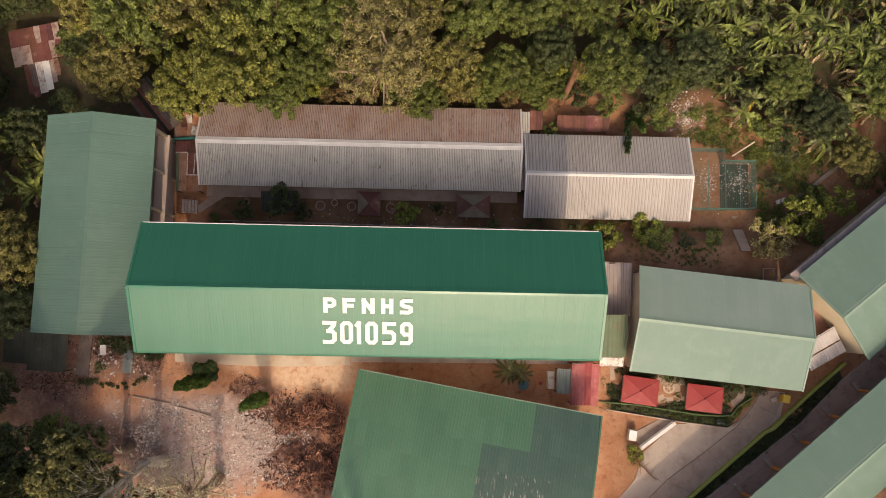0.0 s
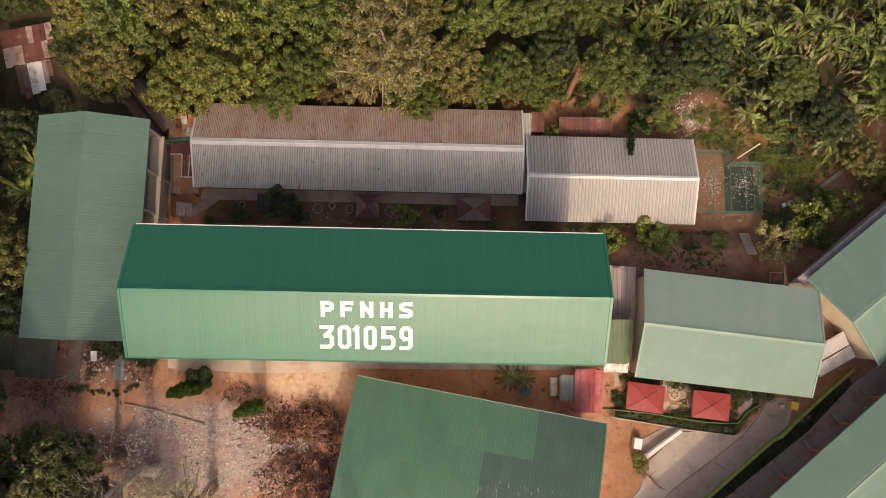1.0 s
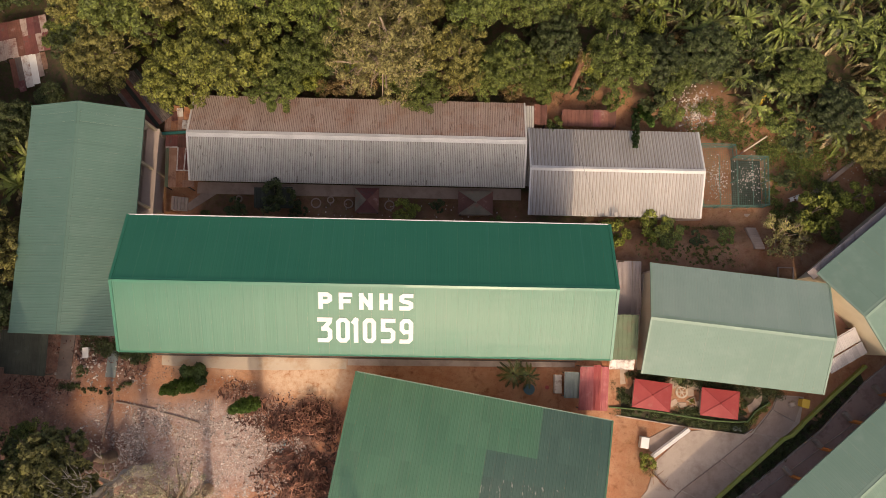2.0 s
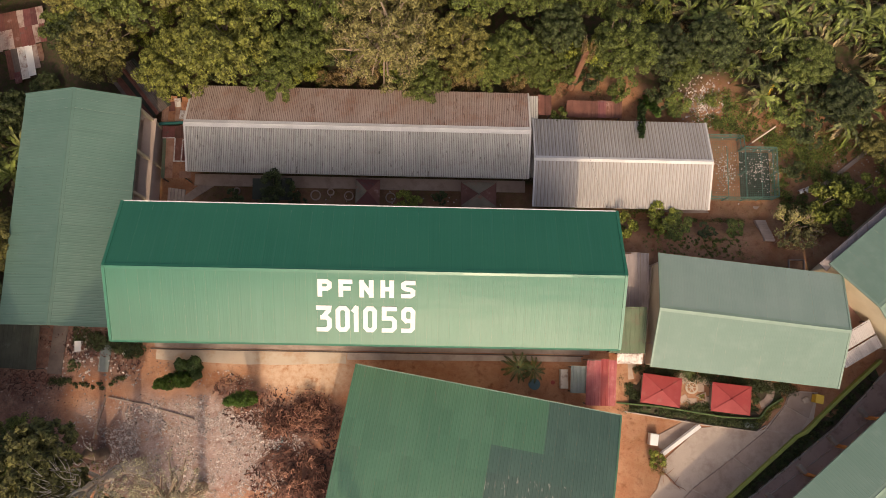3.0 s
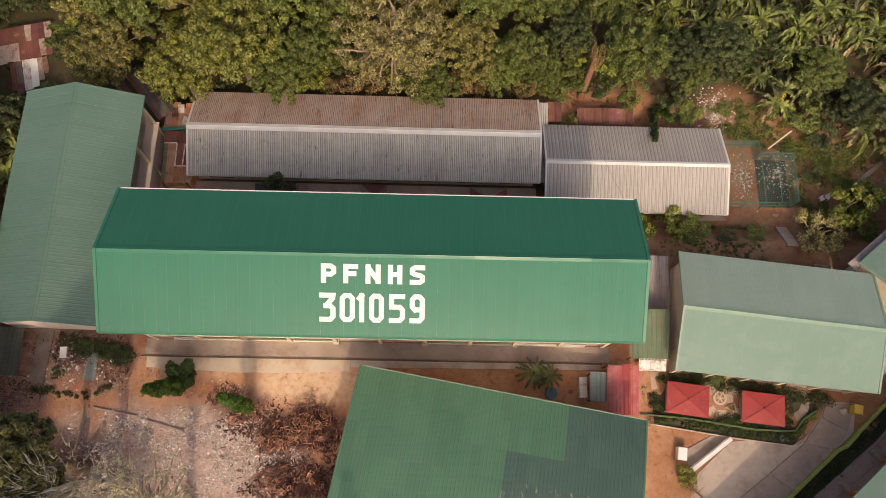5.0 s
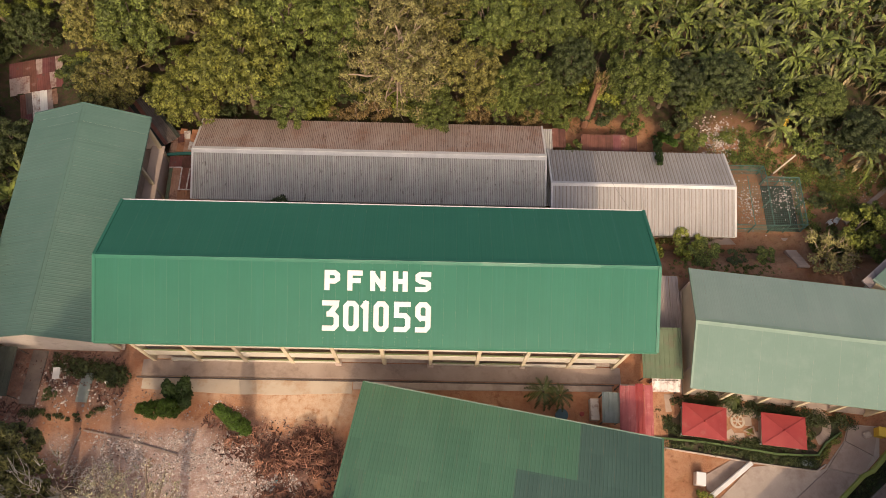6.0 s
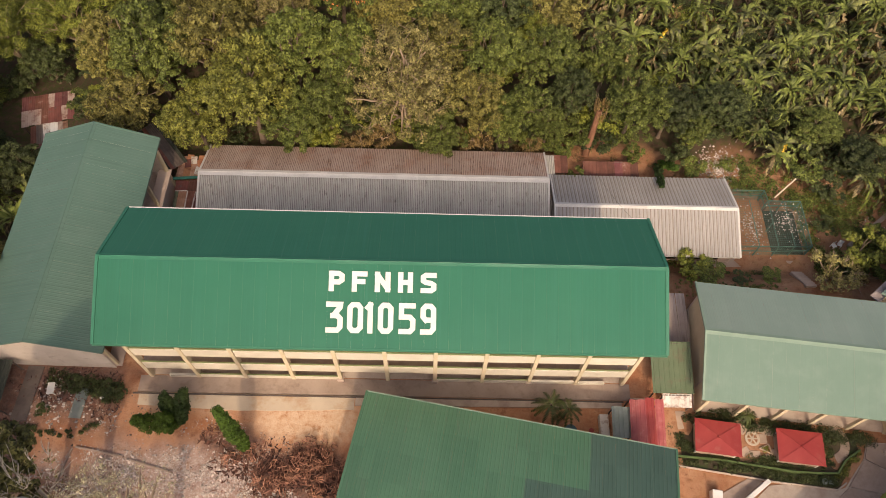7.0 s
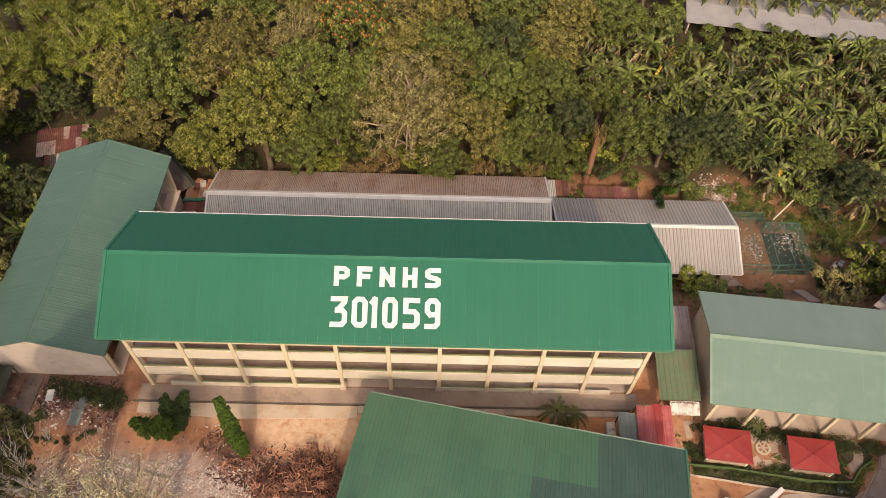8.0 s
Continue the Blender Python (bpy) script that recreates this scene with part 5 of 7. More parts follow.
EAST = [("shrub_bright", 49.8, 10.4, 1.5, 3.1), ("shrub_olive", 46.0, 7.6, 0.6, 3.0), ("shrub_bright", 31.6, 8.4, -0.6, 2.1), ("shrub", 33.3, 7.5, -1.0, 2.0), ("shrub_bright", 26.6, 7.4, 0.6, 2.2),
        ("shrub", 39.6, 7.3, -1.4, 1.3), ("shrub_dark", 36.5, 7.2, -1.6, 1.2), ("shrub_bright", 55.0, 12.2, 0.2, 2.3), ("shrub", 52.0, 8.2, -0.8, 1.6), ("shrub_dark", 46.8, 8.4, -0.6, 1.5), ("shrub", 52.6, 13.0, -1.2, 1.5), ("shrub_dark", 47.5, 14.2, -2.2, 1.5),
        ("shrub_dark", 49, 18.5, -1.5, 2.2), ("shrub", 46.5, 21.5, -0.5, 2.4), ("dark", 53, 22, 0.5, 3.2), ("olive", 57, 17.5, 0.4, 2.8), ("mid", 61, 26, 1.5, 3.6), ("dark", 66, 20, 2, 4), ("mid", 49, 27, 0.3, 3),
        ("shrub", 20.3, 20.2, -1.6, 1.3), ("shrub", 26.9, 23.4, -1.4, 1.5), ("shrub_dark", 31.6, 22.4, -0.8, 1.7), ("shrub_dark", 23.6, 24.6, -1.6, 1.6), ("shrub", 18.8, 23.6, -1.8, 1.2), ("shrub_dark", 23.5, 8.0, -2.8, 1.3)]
DRYBUSH = [("shrub_dry", -4.6, 24.3, -1.2, 1.5), ("shrub_dry", -2.2, 24.6, -0.6, 1.6), ("shrub_dry", 7.6, 24.5, -0.8, 1.5), ("shrub_dry", 9.6, 24.2, -1.4, 1.3), ("shrub_dry", -6.8, 24.0, -1.8, 1.2), ("shrub_dry", 15.2, 24.2, -1.6, 1.3)]
COURT = [("shrub_bright", 2.9, 10.0, -2.5, 1.8), ("shrub_dark", -11.4, 10.8, -0.6, 2.3), ("shrub_dark", -16.6, 9.9, -2.6, 1.5), ("shrub", 13.7, 8.6, -3.0, 1.1), ("shrub_dark", -9.4, 9.6, -2.8, 1.3),
         ("shrub_dark", 6.7, 10.4, -3.0, 1.0), ("shrub_dark", 17.6, 8.0, -2.8, 1.2), ("shrub", -20.2, 8.8, -3.2, 0.8)]
for _t in ROW1 + ROW2 + ROW3 + WEST + SOUTHWEST:
    plant(*_t)
for _t in EAST + COURT + DRYBUSH:
    plant(*_t, group="shrubs round the buildings")
# low undergrowth below the trees, as separate shrubs
_rg = random.Random(44)
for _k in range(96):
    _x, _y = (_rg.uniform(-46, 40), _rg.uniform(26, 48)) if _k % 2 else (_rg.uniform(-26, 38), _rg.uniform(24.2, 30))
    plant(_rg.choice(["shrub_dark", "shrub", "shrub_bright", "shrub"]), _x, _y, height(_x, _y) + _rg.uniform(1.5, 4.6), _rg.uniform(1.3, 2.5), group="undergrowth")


_ru = random.Random(52)
for _k in range(44):
    _x, _y = _ru.uniform(-53, -33), _ru.uniform(21, 39)
    if -48.5 < _x < -39.5 and 23.0 < _y < 34.0 or _x > -37 and _y < 22.5:
        continue
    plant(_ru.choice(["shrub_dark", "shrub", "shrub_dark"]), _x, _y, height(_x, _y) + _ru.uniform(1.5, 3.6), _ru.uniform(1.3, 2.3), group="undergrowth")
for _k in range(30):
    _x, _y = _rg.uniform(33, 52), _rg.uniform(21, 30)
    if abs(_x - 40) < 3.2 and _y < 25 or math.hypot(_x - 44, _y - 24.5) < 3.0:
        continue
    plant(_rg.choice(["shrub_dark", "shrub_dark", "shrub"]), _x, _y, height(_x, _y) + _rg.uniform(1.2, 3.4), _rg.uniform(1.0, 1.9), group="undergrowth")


# ---- banana plants and palms ----
def blade(verts, faces, base, yaw, length, width, rise, droop, seg=9, fold=0.12, roll=0.0, rng=None):
    """One long arching leaf: a folded blade along a curve, torn crosswise into strips."""
    c, s = math.cos(yaw), math.sin(yaw)
    rib, half = [], []
    for k in range(seg + 1):
        t = k / seg
        out = length * t * (1 - 0.22 * t * t)
        up = rise * length * t - droop * length * t * t
        half.append(width * 0.5 * (math.sin(math.pi * min(1, 0.12 + 0.88 * t)) ** 0.6 if k < seg else 0.05))
        rib.append((base[0] + c * out, base[1] + s * out, base[2] + up))
    for k in range(seg):
        for side in (-1, 1):
            tear = rng.uniform(0.55, 1.25) if rng else 1.0
            lift = (fold * 2 + side * roll) - (rng.uniform(0, 1.1) if rng else 0)
            i = len(verts)
            verts += [rib[k], rib[k + 1]]
            for p, w, along in ((rib[k + 1], half[k + 1] * tear, 0.28), (rib[k], half[k] * tear, 0.42)):
                verts.append((p[0] - s * w * side + c * w * along, p[1] + c * w * side + s * w * along, p[2] + lift * w))
            faces.append((i, i + 1, i + 2, i + 3) if side > 0 else (i + 3, i + 2, i + 1, i))


def banana_kind(seed, H, leaves, material, dead=4, yellow=False):
    rng = random.Random(seed)
    t = thing("banana_plant", "banana plant with long arching green leaves", "banana plant", group="banana plants")
    v, f = [], []
    tube(v, f, [(0, 0, -0.2), (0.03, 0, H * 0.3), (0.05, 0.03, H * 0.65), (0.04, 0.05, H)], [0.16, 0.14, 0.11, 0.07], 7)
    put("stem", raw("stem", v, f, LEAF["straw"], True), t, Matrix())
    for k in range(leaves + dead):
        v, f = [], []
        old = k >= leaves
        yaw = k * 2.4 + rng.uniform(-0.7, 0.7)
        L = rng.uniform(1.3, 3.0) * (0.7 if old else 1)
        blade(v, f, (0.04, 0.04, H * (0.7 if old else rng.uniform(0.92, 1.0))), yaw, L, rng.uniform(0.26, 0.42), -0.2 if old else rng.uniform(0.5, 1.35), 0.5 if old else rng.uniform(0.8, 1.5), 10, 0.2, rng.uniform(-0.9, 0.9), rng)
        put("leaf", raw("leaf", v, f, LEAF["straw"] if old else LEAF["yellow"] if yellow and k == 3 else (LEAF["mid"] if k % 3 == 0 else material), True), t, Matrix())
    return t


BANANAS = [banana_kind(61, 2.4, 11, LEAF["banana"]), banana_kind(62, 2.0, 10, LEAF["banana"]), banana_kind(63, 2.7, 12, LEAF["mid"]), banana_kind(64, 2.3, 10, LEAF["banana"])]
_first = [True] * 4


def banana(x, y, s, k, z=None):
    m = pose(x, y, height(x, y) if z is None else z, _rg.uniform(-16, 16), _rg.uniform(-16, 16), _rg.uniform(0, 360)) @ Matrix.Diagonal((s, s, s, 1))
    if _first[k]:
        _first[k] = False
        BANANAS[k].matrix_basis = m
    else:
        copy_thing(BANANAS[k], Matrix()).matrix_basis = m


for _j in range(11):
    for _i in range(15):
        _x = 24 + 3.0 * _i + _rg.uniform(-1.4, 1.4) + (1.5 if _j % 2 else 0)
        _y = 30.5 + 2.1 * _j + _rg.uniform(-1.1, 1.1)
        if _y < 33 and _x < 40 or (_y > 48.5 and _x > 37) or (_x < 28 and _y < 37):
            continue
        if _rg.random() < 0.92:
            banana(_x, _y, _rg.uniform(0.85, 1.7), _rg.randrange(4))
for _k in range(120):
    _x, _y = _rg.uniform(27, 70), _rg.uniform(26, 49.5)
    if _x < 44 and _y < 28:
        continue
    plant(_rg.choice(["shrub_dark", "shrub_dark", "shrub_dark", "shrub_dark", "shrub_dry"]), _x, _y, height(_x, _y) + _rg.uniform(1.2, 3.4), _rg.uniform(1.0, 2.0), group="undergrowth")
for _x, _y, _s in ((43.6, 23.6, 1.5), (41.8, 26.8, 1.2), (52.2, 24.8, 1.3), (47.0, 25.6, 1.2), (55.6, 21.5, 1.4), (59.5, 22.5, 1.2), (57, 28, 1.4), (62, 30, 1.3), (50.5, 29.5, 1.3), (45.5, 29.3, 1.2),
                   (54, 30.5, 1.2), (-40.0, 11.5, 1.9), (-39.6, 14.6, 1.7), (-41.8, 13.4, 1.2), (-36.3, 20.6, 0.9), (-43.0, 15.3, 1.2), (49.5, 21.8, 1.1)):
    banana(_x, _y, _s, _rg.randrange(4))


for _k, (_x, _y, _a) in enumerate(((32.2, 41.0, 30), (44.4, 24.2, 200))):
    _b = banana_kind(66 + _k, 2.2, 10, LEAF["banana"], 4, True)
    _b["label"] = "banana plant with one yellow leaf"
    _b.matrix_basis = pose(_x, _y, height(_x, _y), 6, -5, _a) @ Matrix.Diagonal((1.35, 1.35, 1.35, 1))


# the large plants that stand clear of the undergrowth
for _x, _y, _s in ((39.4, 33.2, 1.6), (45.4, 33.6, 1.7), (52.4, 33.0, 1.7), (56.2, 24.6, 1.6), (52.3, 19.8, 1.5), (59.4, 26.2, 1.6), (37.2, 31.4, 1.4)):
    banana(_x, _y, _s, _rg.randrange(4))


def palm_kind(name, label, seed, H, fronds, L, trunk_r):
    """A small feather palm: trunk and pinnate fronds."""
    rng = random.Random(seed)
    t = thing(name, label, "palm", group="small palms")
    v, f = [], []
    tube(v, f, [(0, 0, -0.2), (0.02, 0, H * 0.5), (0.05, 0, H)], [trunk_r * 1.2, trunk_r, trunk_r * 0.8], 8)
    put("trunk", raw("trunk", v, f, M_BARK, True), t, Matrix())
    for k in range(fronds):
        v, f = [], []
        yaw = k * 2.4
        rise, droop = rng.uniform(0.15, 0.8), rng.uniform(0.75, 1.15)
        c, s = math.cos(yaw), math.sin(yaw)
        rib = [Vector((c * L * j / 14, s * L * j / 14, H + rise * L * j / 14 - droop * L * (j / 14) ** 2)) for j in range(15)]
        v += [tuple(p) for p in rib]
        for j in range(1, 14):
            u = j / 14
            for side in (-1, 1):
                w = 0.5 * L * math.sin(math.pi * (0.12 + 0.8 * u)) * 0.36
                q = rib[j] + Vector((-s * w * side + c * w * 0.45, c * w * side + s * w * 0.45, -0.12 * w))
                f.append((j, j + 1, len(v)))
                v.append(tuple(q))
        put("frond", raw("frond", v, f, LEAF["palm"] if k % 4 else LEAF["mid"]), t, Matrix())
    return t


_pm = palm_kind("palm", "small feather palm in front of the building", 71, 3.0, 13, 2.15, 0.13)
_pm.matrix_basis = pose(14.9, -8.35, -0.5) @ Matrix.Diagonal((0.78, 0.78, 0.95, 1))
copy_thing(_pm, Matrix()).matrix_basis = pose(16.5, -8.6, -0.5, 0, 0, 70) @ Matrix.Diagonal((0.66, 0.66, 0.85, 1))
plant("shrub_bright", 29.5, -17.6, 0.9, 1.15, group="shrubs round the buildings")
plant("shrub_dry", 29.9, -18.3, 0.5, 0.9, group="shrubs round the buildings")
copy_thing(_pm, Matrix()).matrix_basis = pose(33.2, -8.4, -0.8, 0, 0, 140) @ Matrix.Diagonal((0.45, 0.45, 0.5, 1))


# ---- the two young trees in the south yard ----
LEAF["young"] = mat("fresh_green_leaves", (0.045, 0.088, 0.010), (0.075, 0.13, 0.016), 0.8, 6, 0.6, 0, 0, 0.01, 0.1, 0.15, island=0.5, spec=0.3, through_light=0.15)
LEAF["young_dark"] = mat("deep_green_leaves", (0.026, 0.050, 0.012), (0.045, 0.075, 0.018), 0.8, 6, 0.6, 0, 0, 0.01, 0.1, 0.15, island=0.5, spec=0.3, through_light=0.1)


def young_tree(m, plumes, seed, label):
    """A young tree of narrow upright plumes: (x, y, lean x, lean y, height, radius, leaf)."""
    rng = random.Random(seed)
    t = thing("young_tree", label, "tree", m, group="young trees")
    for x, y, lx, ly, H, R, leaf in plumes:
        v, f = [], []
        tube(v, f, limb_path((x * 0.3, y * 0.3, -0.3), (x + lx * 0.9, y + ly * 0.9, H * 0.9), rng, 0.03), [0.1 - 0.015 * k for k in range(6)], 7)
        put("trunk", raw("trunk", v, f, M_BARK, True), t, Matrix())
        cs, rs = [], []
        n = int(26 + 7 * H)
        for k in range(n):
            u = (k + 0.5) / n
            a = k * 2.4 + rng.uniform(-0.5, 0.5)
            w = (1.2 - 0.65 * u) * R * (0.35 + 0.75 * math.sin(math.pi * (0.15 + 0.75 * u)) ** 0.8) * rng.uniform(0.55, 1.1)
            cs.append((x + lx * u + math.cos(a) * w * 0.6, y + ly * u + math.sin(a) * w * 0.6, H * (0.1 + 0.86 * u)))
            rs.append(R * 0.3 * rng.uniform(0.6, 1.25))
        put("crown", leaf_cloud("crown", cs, rs, 110, 0.2, LEAF[leaf], seed, 0.3, 0.4, 0.3), t, Matrix())


young_tree(pose(-19.4, -9.6, -0.5), [(-0.8, -0.6, -1.2, -0.5, 4.2, 1.15, "young"), (0.5, 0.5, 1.3, 0.9, 4.4, 1.1, "young_dark"), (0.0, -0.5, -0.2, -0.2, 3.6, 1.15, "young"), (-0.1, 0.3, 0.1, 0.9, 4.0, 1.0, "young_dark"), (0.7, -0.1, 1.1, 0.1, 3.2, 0.8, "young_dark")], 81,
           "young green tree with several leaning plumes")
young_tree(pose(-12.6, -11.8, -0.5), [(0.0, 0.0, 0.2, 0.0, 11.6, 0.92, "young"), (0.3, -0.3, 0.1, 0.1, 8.6, 0.7, "young")], 83, "slender upright dense green tree among rubble")


young_tree(pose(30.3, 22.8, -4.4), [(0.0, 0.0, -1.3, -5.6, 4.4, 0.75, "young_dark"), (0.6, 0.3, 0.2, -3.2, 4.2, 0.85, "young")], 85, "dark green branch drooping over the roof edge")


# ---- rubble and scrap in the south yard ----
def litter(name, label, x0, x1, y0, y1, z, n, material, seed, big=0.22):
    rg = random.Random(seed)
    v, f = [], []
    for _ in range(n):
        x, y = rg.gauss((x0 + x1) / 2, (x1 - x0) / 4), rg.gauss((y0 + y1) / 2, (y1 - y0) / 4)
        s, a = rg.uniform(0.05, big), rg.uniform(0, 6)
        c, d = math.cos(a) * s, math.sin(a) * s
        b = len(v)
        zz = z if z is not None else height(x, y)
        v += [(x - c, y - d, zz + 0.02), (x + d, y - c, zz + 0.05), (x + c * 0.8, y + d, zz + 0.03), (x - d, y + c, zz + 0.06), (x, y, zz + 0.11)]
        f += [(b, b + 1, b + 4), (b + 1, b + 2, b + 4), (b + 2, b + 3, b + 4), (b + 3, b, b + 4)]
    return tagged(new(name, raw(name, v, f, material)), label, "litter", kind="stuff")


def rubble(name, label, material, seed, spots, big, power=7):
    """Loose broken pieces over oval spots (x, y, half length, half width, how many)."""
    rg = random.Random(seed)
    v, f = [], []
    for cx, cy, a_, b_, n in spots:
        for k in range(n):
            u, a = rg.random() ** 0.5, rg.uniform(0, 2 * math.pi)
            x, y = cx + math.cos(a) * u * a_, cy + math.sin(a) * u * b_
            if noise.noise(Vector((x * 0.45, y * 0.45, 3))) < -0.1 and rg.random() < 0.85:
                continue
            s = 0.024 + big * rg.random() ** power
            z = height(x, y) - s * 0.05
            b = len(v)
            q = Euler((rg.uniform(0, 6), rg.uniform(0, 6), rg.uniform(0, 6))).to_matrix()
            for px, py, pz in ((-1, -1, -0.7), (1, -1, -0.7), (1, 1, -0.7), (-1, 1, -0.7), (-0.8, -0.7, 0.7), (0.7, -0.8, 0.7), (0.8, 0.7, 0.6), (-0.7, 0.8, 0.7)):
                p = q @ Vector((px * rg.uniform(0.6, 1.3), py * rg.uniform(0.5, 1.1), pz * rg.uniform(0.4, 1.0))) * s
                v.append((x + p.x, y + p.y, z + p.z))
            f += [(b, b + 3, b + 2, b + 1), (b + 4, b + 5, b + 6, b + 7), (b, b + 1, b + 5, b + 4), (b + 1, b + 2, b + 6, b + 5), (b + 2, b + 3, b + 7, b + 6), (b + 3, b, b + 4, b + 7)]
    tagged(new(name, raw(name, v, f, material)), label, "rubble", kind="stuff")


rubble("rubble", "scattered pale broken concrete and stones on dust", M_STONE, 91, ((-17.5, -17.6, 10.8, 5.8, 10500), (-19, -14.0, 6, 2.2, 900), (-15.6, -10.4, 3.0, 1.2, 260), (-27.5, -10.0, 3.4, 1.6, 330), (-27.2, -15.2, 4.4, 3.0, 1500)), 0.135)
rubble("rubble", "fine pale chips of broken concrete", M_STONE, 93, ((-17.0, -17.2, 9.6, 5.2, 8200), (-13.5, -15.6, 4.0, 3.0, 1800), (-19, -14.6, 5, 2, 700), (-26.8, -15.0, 4.2, 3.0, 1300)), 0.06, 3)
rubble("debris", "mixed brown debris and broken bits on the ground", M_DEBRIS, 92, ((-30, -10.5, 9, 5.5, 2000), (-22.5, -17, 6, 5, 1100), (-12.6, -12.4, 4.2, 2.0, 900), (-8, -16, 5.0, 5.5, 1700), (-18, -9.5, 6, 1.6, 160)), 0.10)


def chair_kind():
    """A broken wooden school chair: two side frames, rails, seat slats, a writing arm."""
    t = thing("broken_chair", "broken reddish-brown wooden school chair in a heap", "chair", group="scrap chairs")
    for x in (-0.2, 0.2):
        part("leg", boxes((x - 0.034, x + 0.034, -0.22, -0.17, 0, 0.45)), M_CHAIR, t)
        part("leg", boxes((x - 0.034, x + 0.034, 0.17, 0.22, 0, 0.9)), M_CHAIR, t)
        part("side_rail", boxes((x - 0.03, x + 0.03, -0.17, 0.17, 0.38, 0.44)), M_CHAIR, t)
    part("seat", boxes((-0.22, 0.22, -0.22, -0.16, 0.45, 0.475), (-0.22, 0.22, 0.1, 0.17, 0.45, 0.475)), M_CHAIR, t)
    part("backrest", boxes((-0.22, 0.22, 0.2, 0.225, 0.62, 0.7), (-0.22, 0.22, 0.2, 0.225, 0.78, 0.88)), M_CHAIR, t)
    return t


def heap_height(x, y):
    h = 0.0
    for cx, cy, rx_, ry_, top in ((-6.6, -14.0, 2.9, 2.1, 0.85), (-9.6, -14.6, 2.0, 1.6, 0.55), (-6.8, -20.2, 3.0, 2.8, 0.85), (-14.8, -10.9, 1.6, 0.9, 0.3), (-9.0, -17.8, 1.6, 1.2, 0.5)):
        d = math.hypot((x - cx) / rx_, (y - cy) / ry_)
        h = max(h, top * (1 - ss(0.2, 1.0, d)))
    return h


def scrap():
    rg = random.Random(95)
    v, f = [], []
    spots = [(-6.6, -14.0, 2.9, 2.1, 380), (-9.6, -14.6, 2.2, 1.7, 200), (-6.8, -20.2, 3.0, 2.9, 380), (-14.8, -10.9, 1.8, 1.0, 120), (-9.0, -17.8, 1.8, 1.4, 160), (-11.6, -12.9, 2.4, 1.3, 220), (-4.5, -17.0, 1.0, 1.8, 120), (-10.8, -20.4, 1.9, 1.7, 170), (-9.0, -16.4, 5.4, 5.0, 110), (-13.6, -13.8, 1.8, 1.2, 90), (-29.5, -6.6, 4.6, 1.6, 300), (-36.5, -10.8, 3.6, 1.5, 220), (-26.0, -8.8, 1.6, 1.0, 50)]
    for cx, cy, rx_, ry_, n in spots:
        for _ in range(n):
            a, u = rg.uniform(0, 2 * math.pi), rg.random() ** 0.55 * 1.05
            u *= 1 + 0.5 * noise.noise(Vector((math.cos(a) * 1.4 + cx, math.sin(a) * 1.4 + cy, 2.0)))
            x, y = cx + math.cos(a) * u * rx_, cy + math.sin(a) * u * ry_
            z = height(x, y) + heap_height(x, y) * rg.uniform(0.5, 1.0) + 0.05
            L, w, h = rg.uniform(0.22, 0.65), rg.uniform(0.06, 0.11), rg.uniform(0.02, 0.05)
            if rg.random() < 0.06:
                w = rg.uniform(0.12, 0.25)
            q = Euler((rg.uniform(-0.6, 0.6), rg.uniform(-0.6, 0.6), rg.uniform(0, 6.3))).to_matrix()
            b = len(v)
            for sx in (-1, 1):
                for sy, sz in ((-1, -1), (1, -1), (1, 1), (-1, 1)):
                    p = q @ Vector((sx * L / 2, sy * w / 2, sz * h / 2))
                    v.append((x + p.x, y + p.y, z + p.z))
            f += [(b, b + 1, b + 2, b + 3), (b + 7, b + 6, b + 5, b + 4)] + [(b + k, b + 4 + k, b + 4 + (k + 1) % 4, b + (k + 1) % 4) for k in range(4)]
    tagged(new("scrap_heap", raw("scrap_heap", v, f, M_WOOD)), "heap of broken reddish-brown chair wood", "scrap heap", kind="stuff")
    base = chair_kind()
    first = True
    for cx, cy, rx_, ry_, n in ((-6.2, -13.9, 2.8, 1.9, 78), (-6.6, -20.0, 2.7, 2.5, 58), (-9.6, -14.6, 1.9, 1.4, 30), (-12.6, -13.0, 2.0, 1.0, 14), (-6.6, -11.6, 2.2, 0.4, 8)):
        for _ in range(n):
            a, u = rg.uniform(0, 2 * math.pi), rg.random() ** 0.5
            u *= 1 + 0.5 * noise.noise(Vector((math.cos(a) * 1.4 + cx, math.sin(a) * 1.4 + cy, 2.0)))
            x, y = cx + math.cos(a) * u * rx_, cy + math.sin(a) * u * ry_
            m = pose(x, y, height(x, y) + heap_height(x, y) * 0.9 + 0.12, rg.uniform(-110, 110), rg.uniform(-60, 60), rg.uniform(0, 360)) @ Matrix.Scale(0.97, 4)
            if cy == -11.6:
                m = pose(x, y, height(x, y), 0, 0, rg.uniform(-30, 30))
            if first:
                base.matrix_basis, first = m, False
            else:
                copy_thing(base, m)


scrap()
litter("litter", "grey ash and torn teal sheeting beside the chair heap", -10.6, -8.4, -18.6, -15.6, None, 90, M_ASH, 330, 0.2)
litter("litter", "torn teal plastic scraps", -9.8, -8.8, -17.4, -15.4, None, 14, M_BLUE, 331, 0.25)
